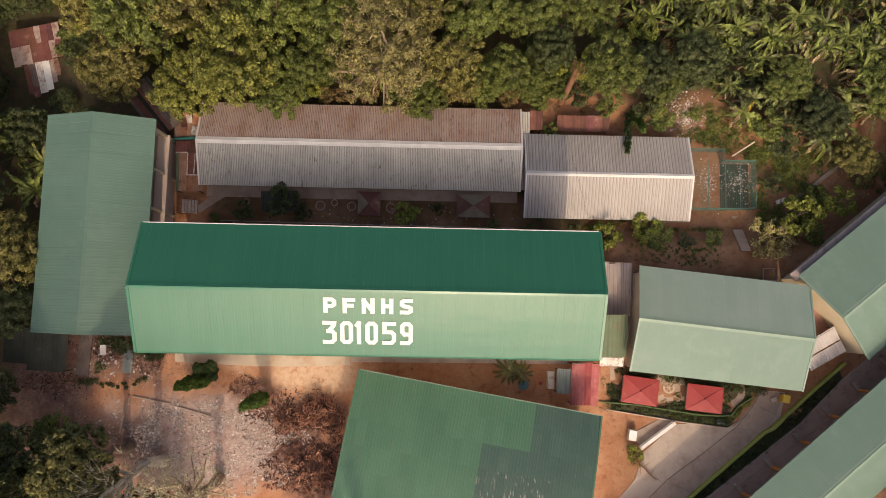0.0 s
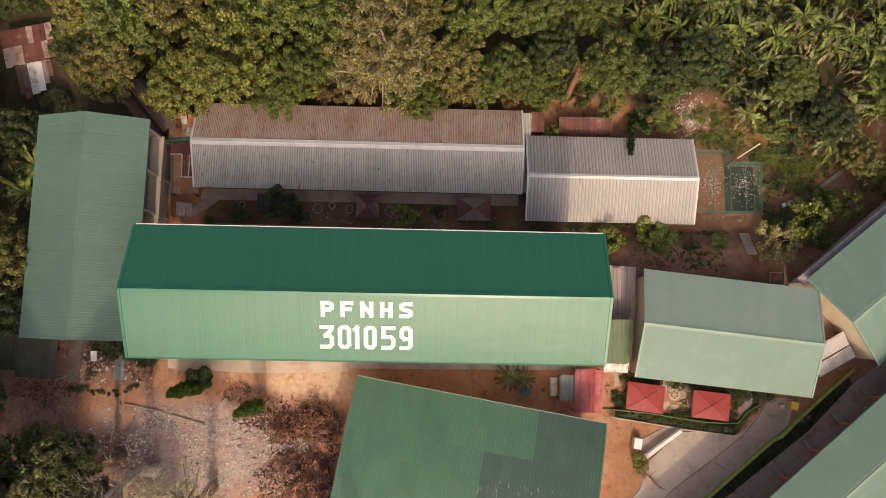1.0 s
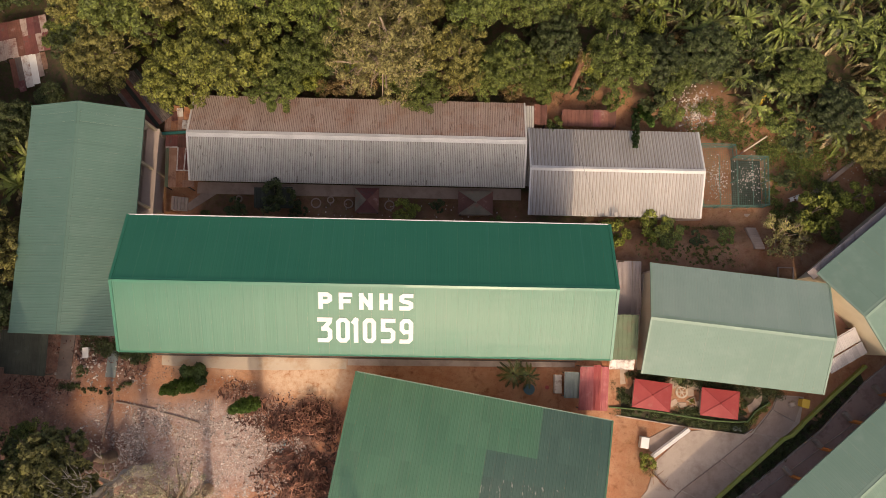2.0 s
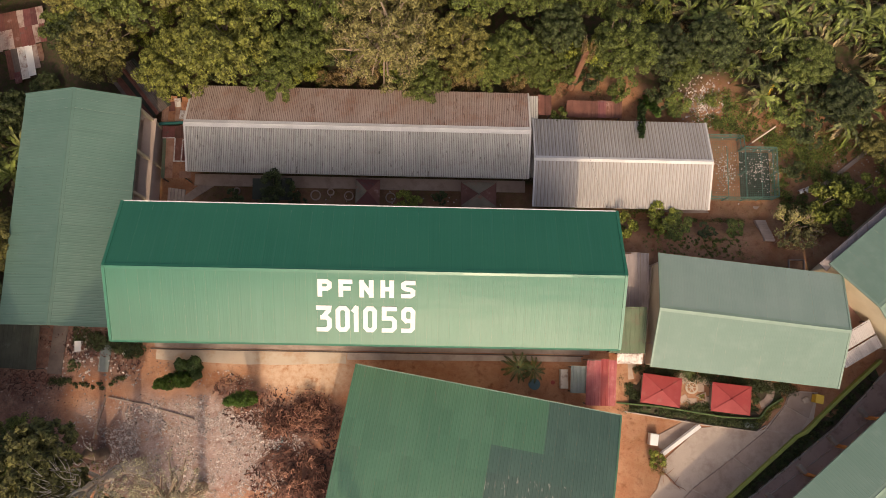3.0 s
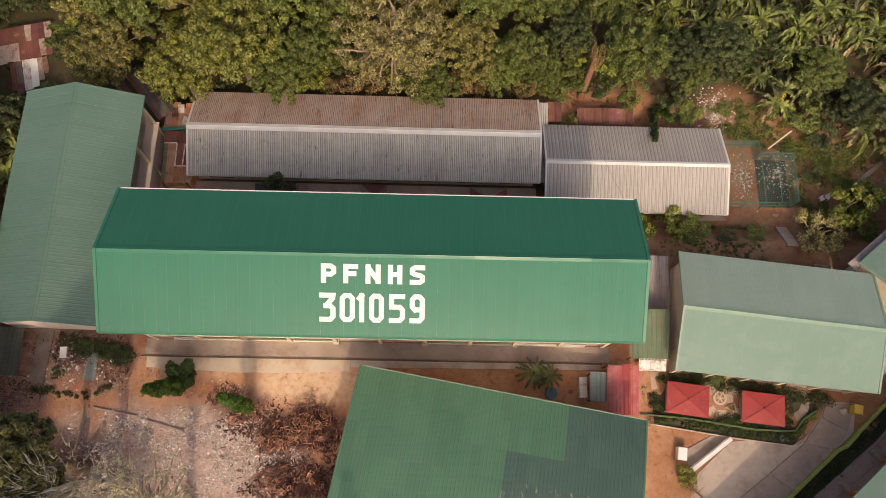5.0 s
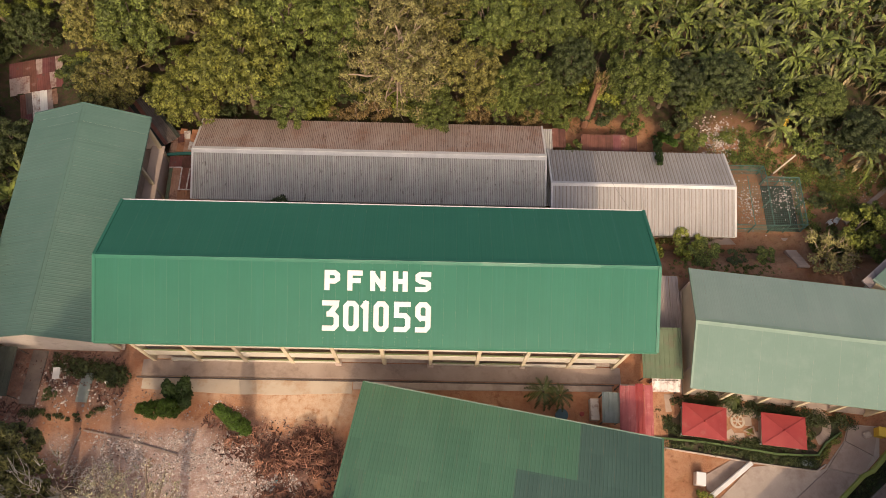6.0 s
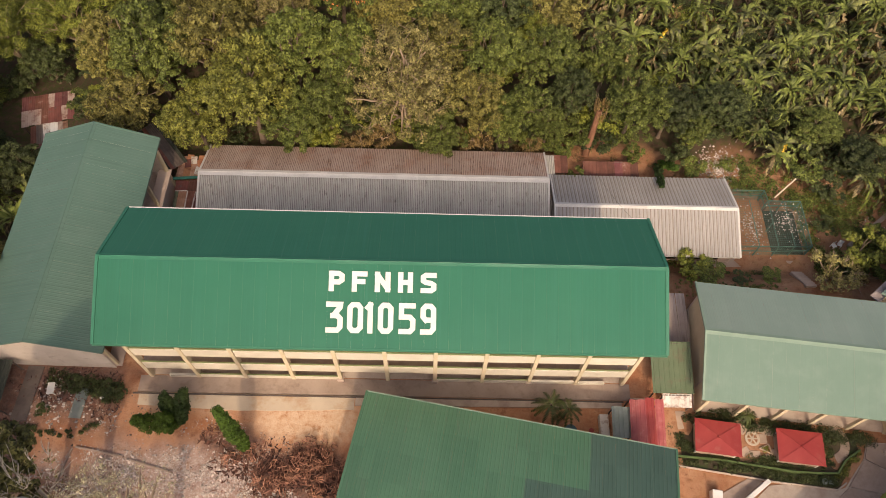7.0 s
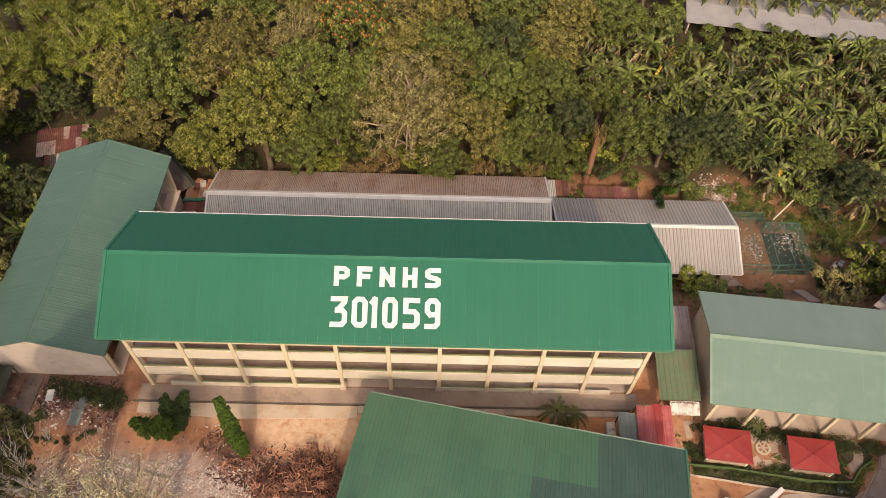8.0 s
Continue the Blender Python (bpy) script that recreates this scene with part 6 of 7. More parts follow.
# low earth mounds under the heaps, coloured dark for the shade between the pieces
for _x, _y, _a, _b, _h in ((-6.6, -14.1, 3.3, 2.5, 0.55), (-6.8, -20.2, 3.4, 3.3, 0.5), (-9.8, -14.6, 2.6, 2.0, 0.3), (-13.8, -11.6, 2.2, 0.9, 0.18), (-9.2, -17.6, 2.2, 1.5, 0.2)):
    _v, _f = [], []
    for _j in range(9):
        for _i in range(24):
            _r = _j / 8
            _an = 2 * math.pi * _i / 24
            _q = _r * (1 + 0.45 * noise.noise(Vector((math.cos(_an) * 1.4 + _x, math.sin(_an) * 1.4 + _y, 2.0))))
            _px, _py = _x + math.cos(_an) * _q * _a, _y + math.sin(_an) * _q * _b
            _v.append((_px, _py, height(_px, _py) - 0.06 + _h * (1 - ss(0.1, 1.0, _r)) + 0.12 * noise.noise(Vector((_px, _py, 0.5)))))
    for _j in range(8):
        for _i in range(24):
            _k = (_i + 1) % 24
            _f.append((_j * 24 + _i, (_j + 1) * 24 + _i, (_j + 1) * 24 + _k, _j * 24 + _k))
    M_EARTH = bpy.data.materials.get("heap_shade_red_earth") or mat("heap_shade_red_earth", (0.105, 0.056, 0.044), (0.195, 0.108, 0.080), 0.9, 10, 0.95, 0, 0.5, 0.05)
    tagged(new("ground_mound", raw("ground_mound", _v, _f, M_EARTH, True)), "low mound of red earth, darkened as shade under the heap", "ground", kind="structure")


def tyre(x, y, z, r=0.32, rx_=0.0):
    v, f = [], []
    n, k = 20, 8
    for i in range(n):
        a = 2 * math.pi * i / n
        for j in range(k):
            b = 2 * math.pi * j / k
            rr_ = r + 0.09 * math.cos(b)
            v.append((rr_ * math.cos(a), rr_ * math.sin(a), 0.08 * math.sin(b)))
    for i in range(n):
        for j in range(k):
            f.append((i * k + j, ((i + 1) % n) * k + j, ((i + 1) % n) * k + (j + 1) % k, i * k + (j + 1) % k))
    t = tagged(new("tyre", raw("tyre", v, f, M_TYRE, True)), "old black tyre lying on the ground", "tyre", group="old tyres")
    t.matrix_basis = pose(x, y, z, rx_)


tyre(-4.7, -15.4, -0.3)
tyre(-5.0, -18.9, -0.25, 0.3, 20)
# overturned basin, blue scrap, concrete kerb lines in the rubble
solid("water_drum", rod(bmesh.new(), (0, 0, -0.5), (0, 0, 0.35), 0.55, 16, 0.6), M_BLUE, "faded teal plastic water drum by the path", "drum", m=pose(16.9, -10.1, 0))
solid("bucket", rod(bmesh.new(), (0, 0, -0.5), (0, 0, -0.1), 0.17, 12, 0.22), M_RED, "small red plastic bucket", "bucket", m=pose(18.9, -9.9, 0))
for _a, _b in (((-27.9, -12.3), (-28.8, -16.4)), ((-27.6, -12.2), (-23.2, -13.0)), ((-22.4, -13.3), (-18.6, -14.3))):
    solid("broken_footing", beam(bmesh.new(), (*_a, -0.42), (*_b, -0.4), 0.15, 0.18), M_SLAB, "broken concrete footing in the rubble", "footing", group="broken footings")


# ---- drive, walls and walkway in the south-east ----
road = slab("road", [(23.5, -33), (36.6, -22.0), (44.9, -15.1), (46.9, -13.3), (47.5, -10.5), (44.5, -10.3), (43.8, -11.9), (41.5, -14.45), (40.7, -14.72), (36.6, -14.2), (34.6, -14.42),
                     (31.0, -17.5), (29.9, -20.7), (21.0, -31)], -1.4, -0.72, M_CONC, "worn concrete drive with stains and open joints", "road")
for _o in ([(38.1, -17.35), (41.7, -14.55), (44.75, -15.2), (40.25, -18.85)], [(33.6, -20.65), (38.0, -17.45), (40.15, -18.95), (36.55, -21.95)],
           [(26.6, -27.4), (33.5, -20.75), (36.45, -22.05), (28.2, -28.6)], [(41.8, -14.4), (43.8, -12.0), (46.2, -13.3), (44.9, -15.0)], [(43.9, -11.9), (44.5, -10.45), (47.3, -10.6), (46.3, -13.2)]):
    part("paving_slab", prism(bmesh.new(), _o, -0.9, -0.6), M_SLAB, road)


def wall_line(name, label, pts, z0, z1, w, material, category="wall", kind="structure"):
    bm = bmesh.new()
    for k, (a, b) in enumerate(zip(pts, pts[1:])):
        d = Vector((b[0] - a[0], b[1] - a[1], 0))
        m = Matrix.Translation(((a[0] + b[0]) / 2, (a[1] + b[1]) / 2, (z0 + z1) / 2)) @ Matrix.Rotation(math.atan2(d.y, d.x), 4, "Z")
        box(bm, -d.length / 2 - w / 2, d.length / 2 + w / 2, -w / 2, w / 2, (z0 - z1) / 2 - 0.004 * k, (z1 - z0) / 2 - 0.004 * k, 0.02, m)
    return solid(name, bm, material, label, category, kind)


wall_line("low_wall", "low lime-green painted boundary wall", [(29, -28.4), (36.69, -22.0), (44.85, -15.08), (45.84, -14.63), (46.85, -13.71), (47.2, -13.3), (50.84, -10.03), (54.3, -7.1)], -1.3, -0.2, 0.34, M_LIME)
wall_line("low_wall", "low dark green garden wall", [(25.8, -11.9), (30.4, -12.25), (37.05, -13.2), (39.5, -13.3), (41.0, -13.25), (41.9, -12.15), (43.5, -11.15)], -1.3, -0.35, 0.16, M_DKGREEN)
wall_line("kerb", "white painted kerb round the garden", [(25.8, -12.7), (32.3, -13.65), (34.9, -14.05), (40.7, -14.7), (41.6, -14.1)], -1.3, -0.55, 0.12, M_CONC, "kerb")
wall_line("kerb", "narrow concrete kerb beside the planted strip", [(28, -30.4), (33, -26.6), (43.33, -18.6), (49.22, -14.05), (54.35, -8.79), (60, -4.5)], -1.3, -0.5, 0.14, M_CONC, "kerb")
wall_line("kerb", "narrow concrete kerb along the walkway", [(33, -27.3), (47.1, -17.39), (52.57, -13.57), (60, -8.4)], -1.3, -0.6, 0.1, M_CONC, "kerb")
slab("pavement", [(28, -30.5), (34, -36), (66, -9), (60, -4.6), (54.35, -8.9), (49.22, -14.15), (43.33, -18.7), (33, -26.7)], -1.4, -0.68, M_WALKWAY, "brown-grey paved walkway beside the long block", "pavement")


def planting(name, label, pts, w, z, hgt, n, leaf, material, seed, kind="stuff"):
    """A strip of low plants along a line."""
    rg = random.Random(seed)
    cs, rs = [], []
    for _ in range(n):
        k = rg.randrange(len(pts) - 1)
        u = rg.random()
        a, b = pts[k], pts[k + 1]
        x, y = a[0] + (b[0] - a[0]) * u + rg.uniform(-w, w) / 2, a[1] + (b[1] - a[1]) * u + rg.uniform(-w, w) / 2
        s = hgt * rg.uniform(0.4, 1.0)
        cs.append((x, y, z + s * 0.4))
        rs.append(s * 0.85)
    me = leaf_cloud(name, cs, rs, 60, leaf * 0.85, material, seed, 0.5, 0.55, 0.3)
    return tagged(new(name, me), label, "plants", kind=kind)


planting("hedge", "low clipped green hedge along the garden wall", [(26.0, -12.3), (32.4, -13.0), (37.0, -13.75), (40.9, -14.0)], 0.5, -0.8, 0.65, 110, 0.16, LEAF["dark"], 201)
planting("hedge", "dark green hedge along the front of the classroom block", [(29.6, -8.7), (38.0, -9.55), (44.6, -10.2)], 0.8, -0.65, 1.05, 105, 0.2, LEAF["dark"], 216)
planting("hedge", "low green hedge at the garden end", [(41.0, -13.6), (42.3, -12.4), (43.6, -11.4)], 0.4, -0.8, 0.55, 22, 0.16, LEAF["bright"], 202)
slab("garden_bed", [(28.5, -29.9), (33, -26.5), (43.3, -18.5), (49.15, -14.0), (54.3, -8.75), (53.9, -7.6), (50.84, -10.3), (46.9, -13.9), (44.9, -15.35), (36.7, -22.25), (29.0, -28.7)], -1.3, -0.76, M_BEDSOIL, "dark planted soil beside the boundary wall", "garden bed")
planting("ground_plants", "sparse dark plants in the strip beside the wall", [(31, -27.2), (37.5, -22.2), (42.6, -18.2), (48.3, -13.6), (53.2, -8.9)], 1.2, -0.8, 0.45, 230, 0.17, LEAF["dark"], 203)
planting("ground_plants", "low garden plants round the shelters", [(26.4, -9.2), (27.6, -11.4), (33.0, -12.4), (36.0, -12.3), (40.5, -12.4), (41.0, -9.6), (35.4, -8.9), (33.0, -8.3), (28.0, -8.2)], 1.2, -0.85, 0.6, 240, 0.18, LEAF["dark"], 204)
planting("ground_plants", "weeds on the bank behind the block", [(30, 5.6), (36, 5.2), (41, 4.9)], 2.2, -1.75, 0.3, 260, 0.14, LEAF["mid"], 205)
planting("ground_plants", "weeds below the retaining wall", [(29, 7.4), (34, 7.8), (39, 7.8), (41.5, 8.0)], 1.8, -4.0, 0.6, 260, 0.16, LEAF["mid"], 221)
planting("ground_plants", "mixed weeds beside the steps", [(45, 5.5), (47.5, 4.5), (49.5, 7.5), (46.5, 9)], 2.2, -2.2, 0.7, 120, 0.2, LEAF["dry"], 222)
planting("ground_plants", "low greenery under the shrubs", [(47, 11), (51, 9.4), (54, 13), (50, 15.5), (47.5, 19)], 3.0, -4.2, 0.9, 230, 0.22, LEAF["mid"], 223)
planting("ground_plants", "green weeds at the foot of the bank", [(25, 8), (27, 9), (36, 10.9), (37, 19.5)], 1.0, -4.4, 0.7, 110, 0.2, LEAF["bright"], 224)
planting("ground_plants", "weeds in the shaded court", [(-20, 8.0), (-8, 7.8), (4, 7.8), (16, 7.8)], 1.2, -4.4, 0.55, 120, 0.18, LEAF["dark"], 206)
planting("ground_plants", "weeds by the cages", [(37.5, 20.5), (41, 19.8), (46.5, 18.2), (46.2, 12.5), (47, 9.5)], 1.8, -4.2, 0.7, 150, 0.2, LEAF["mid"], 207)
planting("ground_plants", "weeds at the corner of the yard", [(-31.5, -5.8), (-27.0, -6.6), (-25.3, -7.3)], 1.6, -0.5, 0.7, 120, 0.18, LEAF["dark"], 208)
planting("ground_plants", "weeds at the edge of the rubble", [(-33.5, -10.5), (-29.5, -11.2), (-26.2, -10.3)], 0.7, -0.5, 0.45, 45, 0.16, LEAF["dark"], 209)
planting("ground_plants", "undergrowth beside the path under the trees", [(38, 22.5), (44, 22), (50, 16.5), (57, 19.5), (62, 15)], 4.0, -4.3, 1.0, 260, 0.24, LEAF["mid"], 210)
planting("ground_plants", "dry undergrowth under the trees", [(12, 24.8), (22, 24.2), (33, 22.3), (38, 23)], 2.4, -4.6, 0.8, 110, 0.2, LEAF["dry"], 211)

# ---- garden with two red shelters ----
M_PATHSTONE = mat("pale_garden_paving", (0.40, 0.29, 0.22), (0.50, 0.38, 0.29), 0.8, 14, 0.85, 0, 0.25, 0.01, 0.12, 0.12)
slab("garden_bed", [(25.6, -12.7), (40.8, -14.7), (43.6, -11.2), (43.4, -9.6), (28, -8.0), (25.6, -7.8)], -1.3, -0.79, M_BEDSOIL, "dark planted garden soil", "garden bed")


def shelter(m, w, d, z0, z1, label, sheets=None, name="shelter", group="red garden shelters", ground_z=-0.85, post=None):
    """A square hipped roof of four sheeted sides on posts, with a low wall and a table."""
    sheets = sheets or [M_RED] * 4
    t = thing(name, label, name, m, group=group)
    c = [(-w / 2, -d / 2), (w / 2, -d / 2), (w / 2, d / 2), (-w / 2, d / 2)]
    for k in range(4):
        (ax, ay), (bx, by) = c[k], c[(k + 1) % 4]
        bm = bmesh.new()
        n = 5
        for j in range(n):
            u0, u1 = j / n, (j + 1) / n
            lift = 0.012 * (j % 2)
            p = [Vector((ax + (bx - ax) * u, ay + (by - ay) * u, z0 + lift)) for u in (u0, u1)]
            q = [Vector((ax + (bx - ax) * u, ay + (by - ay) * u, 0)) * 0.06 for u in (u1, u0)]
            for v_ in q:
                v_.z = z1 + lift
            f_ = [bm.verts.new(v_) for v_ in (p[0], p[1], q[0], q[1])]
            bm.faces.new(f_)
            g_ = [bm.verts.new(v_ - Vector((0, 0, 0.03))) for v_ in (p[0], p[1], q[0], q[1])]
            bm.faces.new(g_[::-1])
            bm.faces.new((f_[0], g_[0], g_[1], f_[1]))
        part("roof_side", bm, sheets[k], t)
        bm = bmesh.new()
        beam(bm, (ax, ay, z0 + 0.03), (ax * 0.06, ay * 0.06, z1 + 0.035), 0.07, 0.03)
        part("hip_cap", bm, sheets[0], t)
        part("post", boxes((ax * 0.84 - 0.06, ax * 0.84 + 0.06, ay * 0.84 - 0.06, ay * 0.84 + 0.06, ground_z, z0 - 0.03)), post or M_WHITE, t)
    part("finial", rod(bmesh.new(), (0, 0, z1 - 0.02), (0, 0, z1 + 0.12), 0.13, 10, 0.05), sheets[0], t)
    part("low_wall", boxes((-w * 0.42, w * 0.42, -d * 0.43, -d * 0.4, ground_z, ground_z + 0.65), (-w * 0.43, -w * 0.4, -d * 0.4, d * 0.4, ground_z, ground_z + 0.65)), M_PATHSTONE, t)
    part("table", boxes((-0.6, 0.6, -0.4, 0.4, ground_z + 0.72, ground_z + 0.78), (-0.1, 0.1, -0.1, 0.1, ground_z, ground_z + 0.73)), M_CONC, t)


shelter(pose(30.2, -10.5, 0, 0, 0, -7), 4.15, 3.05, 0.62, 0.80, "square shelter with red hipped metal roof")
shelter(pose(37.55, -11.25, 0, 0, 0, -6), 4.15, 3.0, 0.66, 0.84, "square shelter with red hipped roof beside the path")

M_HUT = mat("brown_mossy_hut_sheet", (0.15, 0.125, 0.085), (0.22, 0.18, 0.125), 0.8, 12, 0.8, 0, 0.15, 0.01, 0.1, 0.2, stain=((0.26, 0.12, 0.08), 1.1, 0.55, 0.7))
shelter(pose(-1.5, 10.8, 0), 2.7, 2.9, -2.45, -2.1, "courtyard hut with rusty red and grey hipped roof", [M_DULLRED, M_RUSTSHEET, M_DULLRED, M_HUT], "hut", "courtyard huts", -4.45, M_DARKWOOD)
shelter(pose(11.0, 10.8, 0), 4.0, 2.8, -2.45, -2.1, "courtyard hut with brown mossy hipped roof", [M_HUT, M_RUSTSHEET, M_HUT, M_RUSTSHEET], "hut", "courtyard huts", -4.45, M_DARKWOOD)

# emblem wheel, winding path and bordered beds
_e = thing("garden_emblem", "round pale stone wheel set in garden paving", "paving emblem", pose(33.9, -10.2, -0.79) @ Matrix.Diagonal((0.78, 0.78, 1, 1)))
_bm = bmesh.new()
for _r0, _r1 in ((0.62, 0.88),):
    for _k in range(28):
        _a, _b = 2 * math.pi * _k / 28, 2 * math.pi * (_k + 1) / 28
        _q = [(_r0 * math.cos(_a), _r0 * math.sin(_a)), (_r1 * math.cos(_a), _r1 * math.sin(_a)), (_r1 * math.cos(_b), _r1 * math.sin(_b)), (_r0 * math.cos(_b), _r0 * math.sin(_b))]
        prism(_bm, _q, 0, 0.1)
part("rim", _bm, M_APRON, _e)
for _k in range(6):
    _bm = bmesh.new()
    _a = math.pi * _k / 3
    beam(_bm, (0.15 * math.cos(_a), 0.15 * math.sin(_a), 0.05), (0.64 * math.cos(_a), 0.64 * math.sin(_a), 0.05), 0.13, 0.08)
    part("spoke", _bm, M_APRON, _e)
part("hub", rod(bmesh.new(), (0, 0, 0), (0, 0, 0.12), 0.2, 14), M_APRON, _e)
_gp = thing("garden_path", "winding pale paved garden path", "path", kind="structure")
for _x, _y, _w, _d, _a in ((33.3, -9.0, 1.5, 1.1, 40), (34.9, -9.3, 1.6, 0.8, -15), (33.0, -11.4, 0.9, 0.7, 30), (33.9, -11.6, 1.0, 0.6, 0), (34.9, -10.2, 0.7, 0.9, 0), (35.6, -9.6, 0.8, 0.6, 0),
                           (34.8, -11.9, 0.9, 0.5, 20), (35.6, -11.6, 0.5, 0.9, 0), (27.0, -8.7, 1.2, 1.6, 10), (26.4, -10.0, 0.9, 1.2, 0), (27.2, -8.0, 1.6, 0.5, 0)):
    _o = part("paving_slab", boxes((-_w / 2, _w / 2, -_d / 2, _d / 2, -0.05, 0.045), bevel=0.03), M_PATHSTONE, _gp)
    _o.matrix_basis = pose(_x, _y, -0.79 + 0.0013 * (_x - 26), 0, 0, _a)
for _k in range(11):
    _a = radians(-70 + 13.5 * _k)
    _o = part("paving_slab", boxes((-0.42, 0.42, -0.2, 0.2, -0.05, 0.045), bevel=0.03), M_PATHSTONE, _gp)
    _o.matrix_basis = pose(40.9 + 1.55 * math.cos(_a), -10.4 + 1.55 * math.sin(_a), -0.79 + 0.002 * (_k % 2), 0, 0, math.degrees(_a))
wall_line("bed_border", "pale stone border of a triangular flower bed", [(34.4, -11.1), (35.3, -10.7), (35.5, -11.6), (34.4, -11.1)], -0.85, -0.62, 0.1, M_PATHSTONE, "border")
planting("ground_plants", "low plants in a triangular bed", [(34.7, -11.15), (35.25, -11.1)], 0.4, -0.8, 0.25, 12, 0.12, LEAF["bright"], 215)
for _x, _y, _s in ((39.6, -14.0, 0.28), (40.2, -14.1, 0.24), (40.6, -13.9, 0.2)):
    solid("plant_pot", rod(bmesh.new(), (0, 0, 0), (0, 0, _s * 1.3), _s * 0.8, 12, _s), M_GREYSHEET, "grey plant pot by the hedge", "pot", m=pose(_x, _y, -0.8), group="grey pots")

# white stair rail, box, yellow bin
_w = thing("balustrade", "white balustrade with short balusters beside the drive", "balustrade", pose(32.4, -15.6, -0.8, 0, 0, 36.5))
part("top_rail", boxes((-2.5, 2.5, -0.2, 0.2, 0.72, 0.84), bevel=0.02), M_WHITE, _w)
part("base_rail", boxes((-2.5, 2.5, -0.16, 0.16, 0.0, 0.14)), M_WHITE, _w)
_bal = mesh_of("baluster", boxes((-0.06, 0.06, -0.1, 0.1, 0.14, 0.72), bevel=0.02), M_WHITE)
for _k in range(17):
    put("baluster", _bal, _w, pose(-2.4 + 0.3 * _k, 0, 0))
solid("sign_block", boxes((-0.45, 0.45, -0.6, 0.6, -0.8, 0.1), bevel=0.04), M_WHITE, "small white painted block on red soil", "block", m=pose(29.5, -15.6, 0, 0, 0, -8))
slab("pavement", [(30.2, -15.2), (33.2, -13.6), (34.3, -14.2), (31.0, -17.0), (30.2, -16.5)], -1.2, -0.74, M_SLAB, "dark paved corner by the balustrade", "pavement")
_y = thing("waste_bin", "yellow wheeled bin with a lid by the wall", "bin", pose(47.1, -11.15, -0.62, 0, 0, -12))
part("body", boxes((-0.4, 0.4, -0.42, 0.42, 0.05, 0.95), bevel=0.04), M_YELLOW, _y)
part("lid", boxes((-0.43, 0.43, -0.46, 0.46, 0.96, 1.03), bevel=0.02), M_YELLOW, _y)
for _x in (-0.3, 0.3):
    part("wheel", rod(bmesh.new(), (_x - 0.04, 0.4, 0.09), (_x + 0.04, 0.4, 0.09), 0.1, 12), M_TYRE, _y)
solid("stone", boxes((-0.35, 0.35, -0.3, 0.3, -0.7, -0.2), bevel=0.12), M_CONC, "rough grey block beside the bin", "block", m=pose(46.0, -11.3, 0, 0, 0, 20))
M_PORCH = mat("dull_white_sheet", (0.42, 0.385, 0.375), (0.50, 0.465, 0.45), 0.7, 12, 0.65, 0, 0.1, 0.01, 0.12, 0.1)
lean_roof("canopy", "pale stained sheet porch roof", (1.35, 1.55), pose(51.2, -6.1, 0, 0, 0, 29.7), 4.7, 1.4, M_PORCH, ground_z=-0.9, category="canopy", sheet=0.8, jitter=0.02)
lean_roof("canopy", "upper pale stained sheet porch roof", (1.65, 2.1), pose(50.35, -4.6, 0, 0, 0, 29.7), 4.5, 1.7, M_PORCH, ground_z=-0.9, category="canopy", sheet=0.8, jitter=0.02)
solid("porch_floor", boxes((-2.0, 2.0, -2.2, 2.2, -0.9, 0.5), bevel=0.02), mat("dusty_red_floor", (0.36, 0.19, 0.14), (0.44, 0.26, 0.20), 0.8, 12, 0.8, 0, 0.1, 0.01), "reddish porch floor by the gable", "porch", kind="structure", m=pose(51.0, -2.6, 0, 0, 0, 39.5))

# ---- east court: steps, path, cage, pole ----
_st = thing("steps", "short flight of worn concrete steps", "steps", kind="structure")
for _k in range(9):
    part("step", boxes((42.85, 44.05, 8.75 - 0.31 * (_k + 1), 8.75 - 0.31 * _k, -4.4, -3.62 + 0.255 * (_k + 1)), bevel=0.02), M_SLAB, _st)
slab("pavement", [(30, 9.0), (42.2, 8.9), (43.8, 10.5), (38, 10.7), (30, 10.1)], -4.7, -4.2, M_SLAB, "brown earth-stained path below the steps", "pavement")
wall_line("retaining_wall", "low dark retaining wall below the bank", [(31, 6.6), (36, 6.7), (42.2, 6.9)], -4.3, -2.2, 0.25, M_DARKSHEET)
wall_line("bed_border", "square timber border on the ground", [(45.5, 3.9), (47.2, 3.9), (47.2, 2.5), (45.5, 2.5), (45.5, 3.9)], -1.9, -1.3, 0.12, M_SLAB, "border")
_c = thing("netting_cage", "green netting poultry cage with patched roof", "cage")
_P = [(37.4, 11.1), (41.5, 11.1), (45.2, 11.3), (45.2, 17.05), (41.55, 17.05), (41.4, 18.4), (37.4, 18.4)]
for _x, _y in _P + [(39.4, 11.1), (43.3, 11.2), (45.2, 14.2), (37.4, 14.7), (41.5, 14.2), (43.3, 17.05)]:
    part("post", boxes((_x - 0.05, _x + 0.05, _y - 0.05, _y + 0.05, -4.5, -2.2)), M_NET, _c)
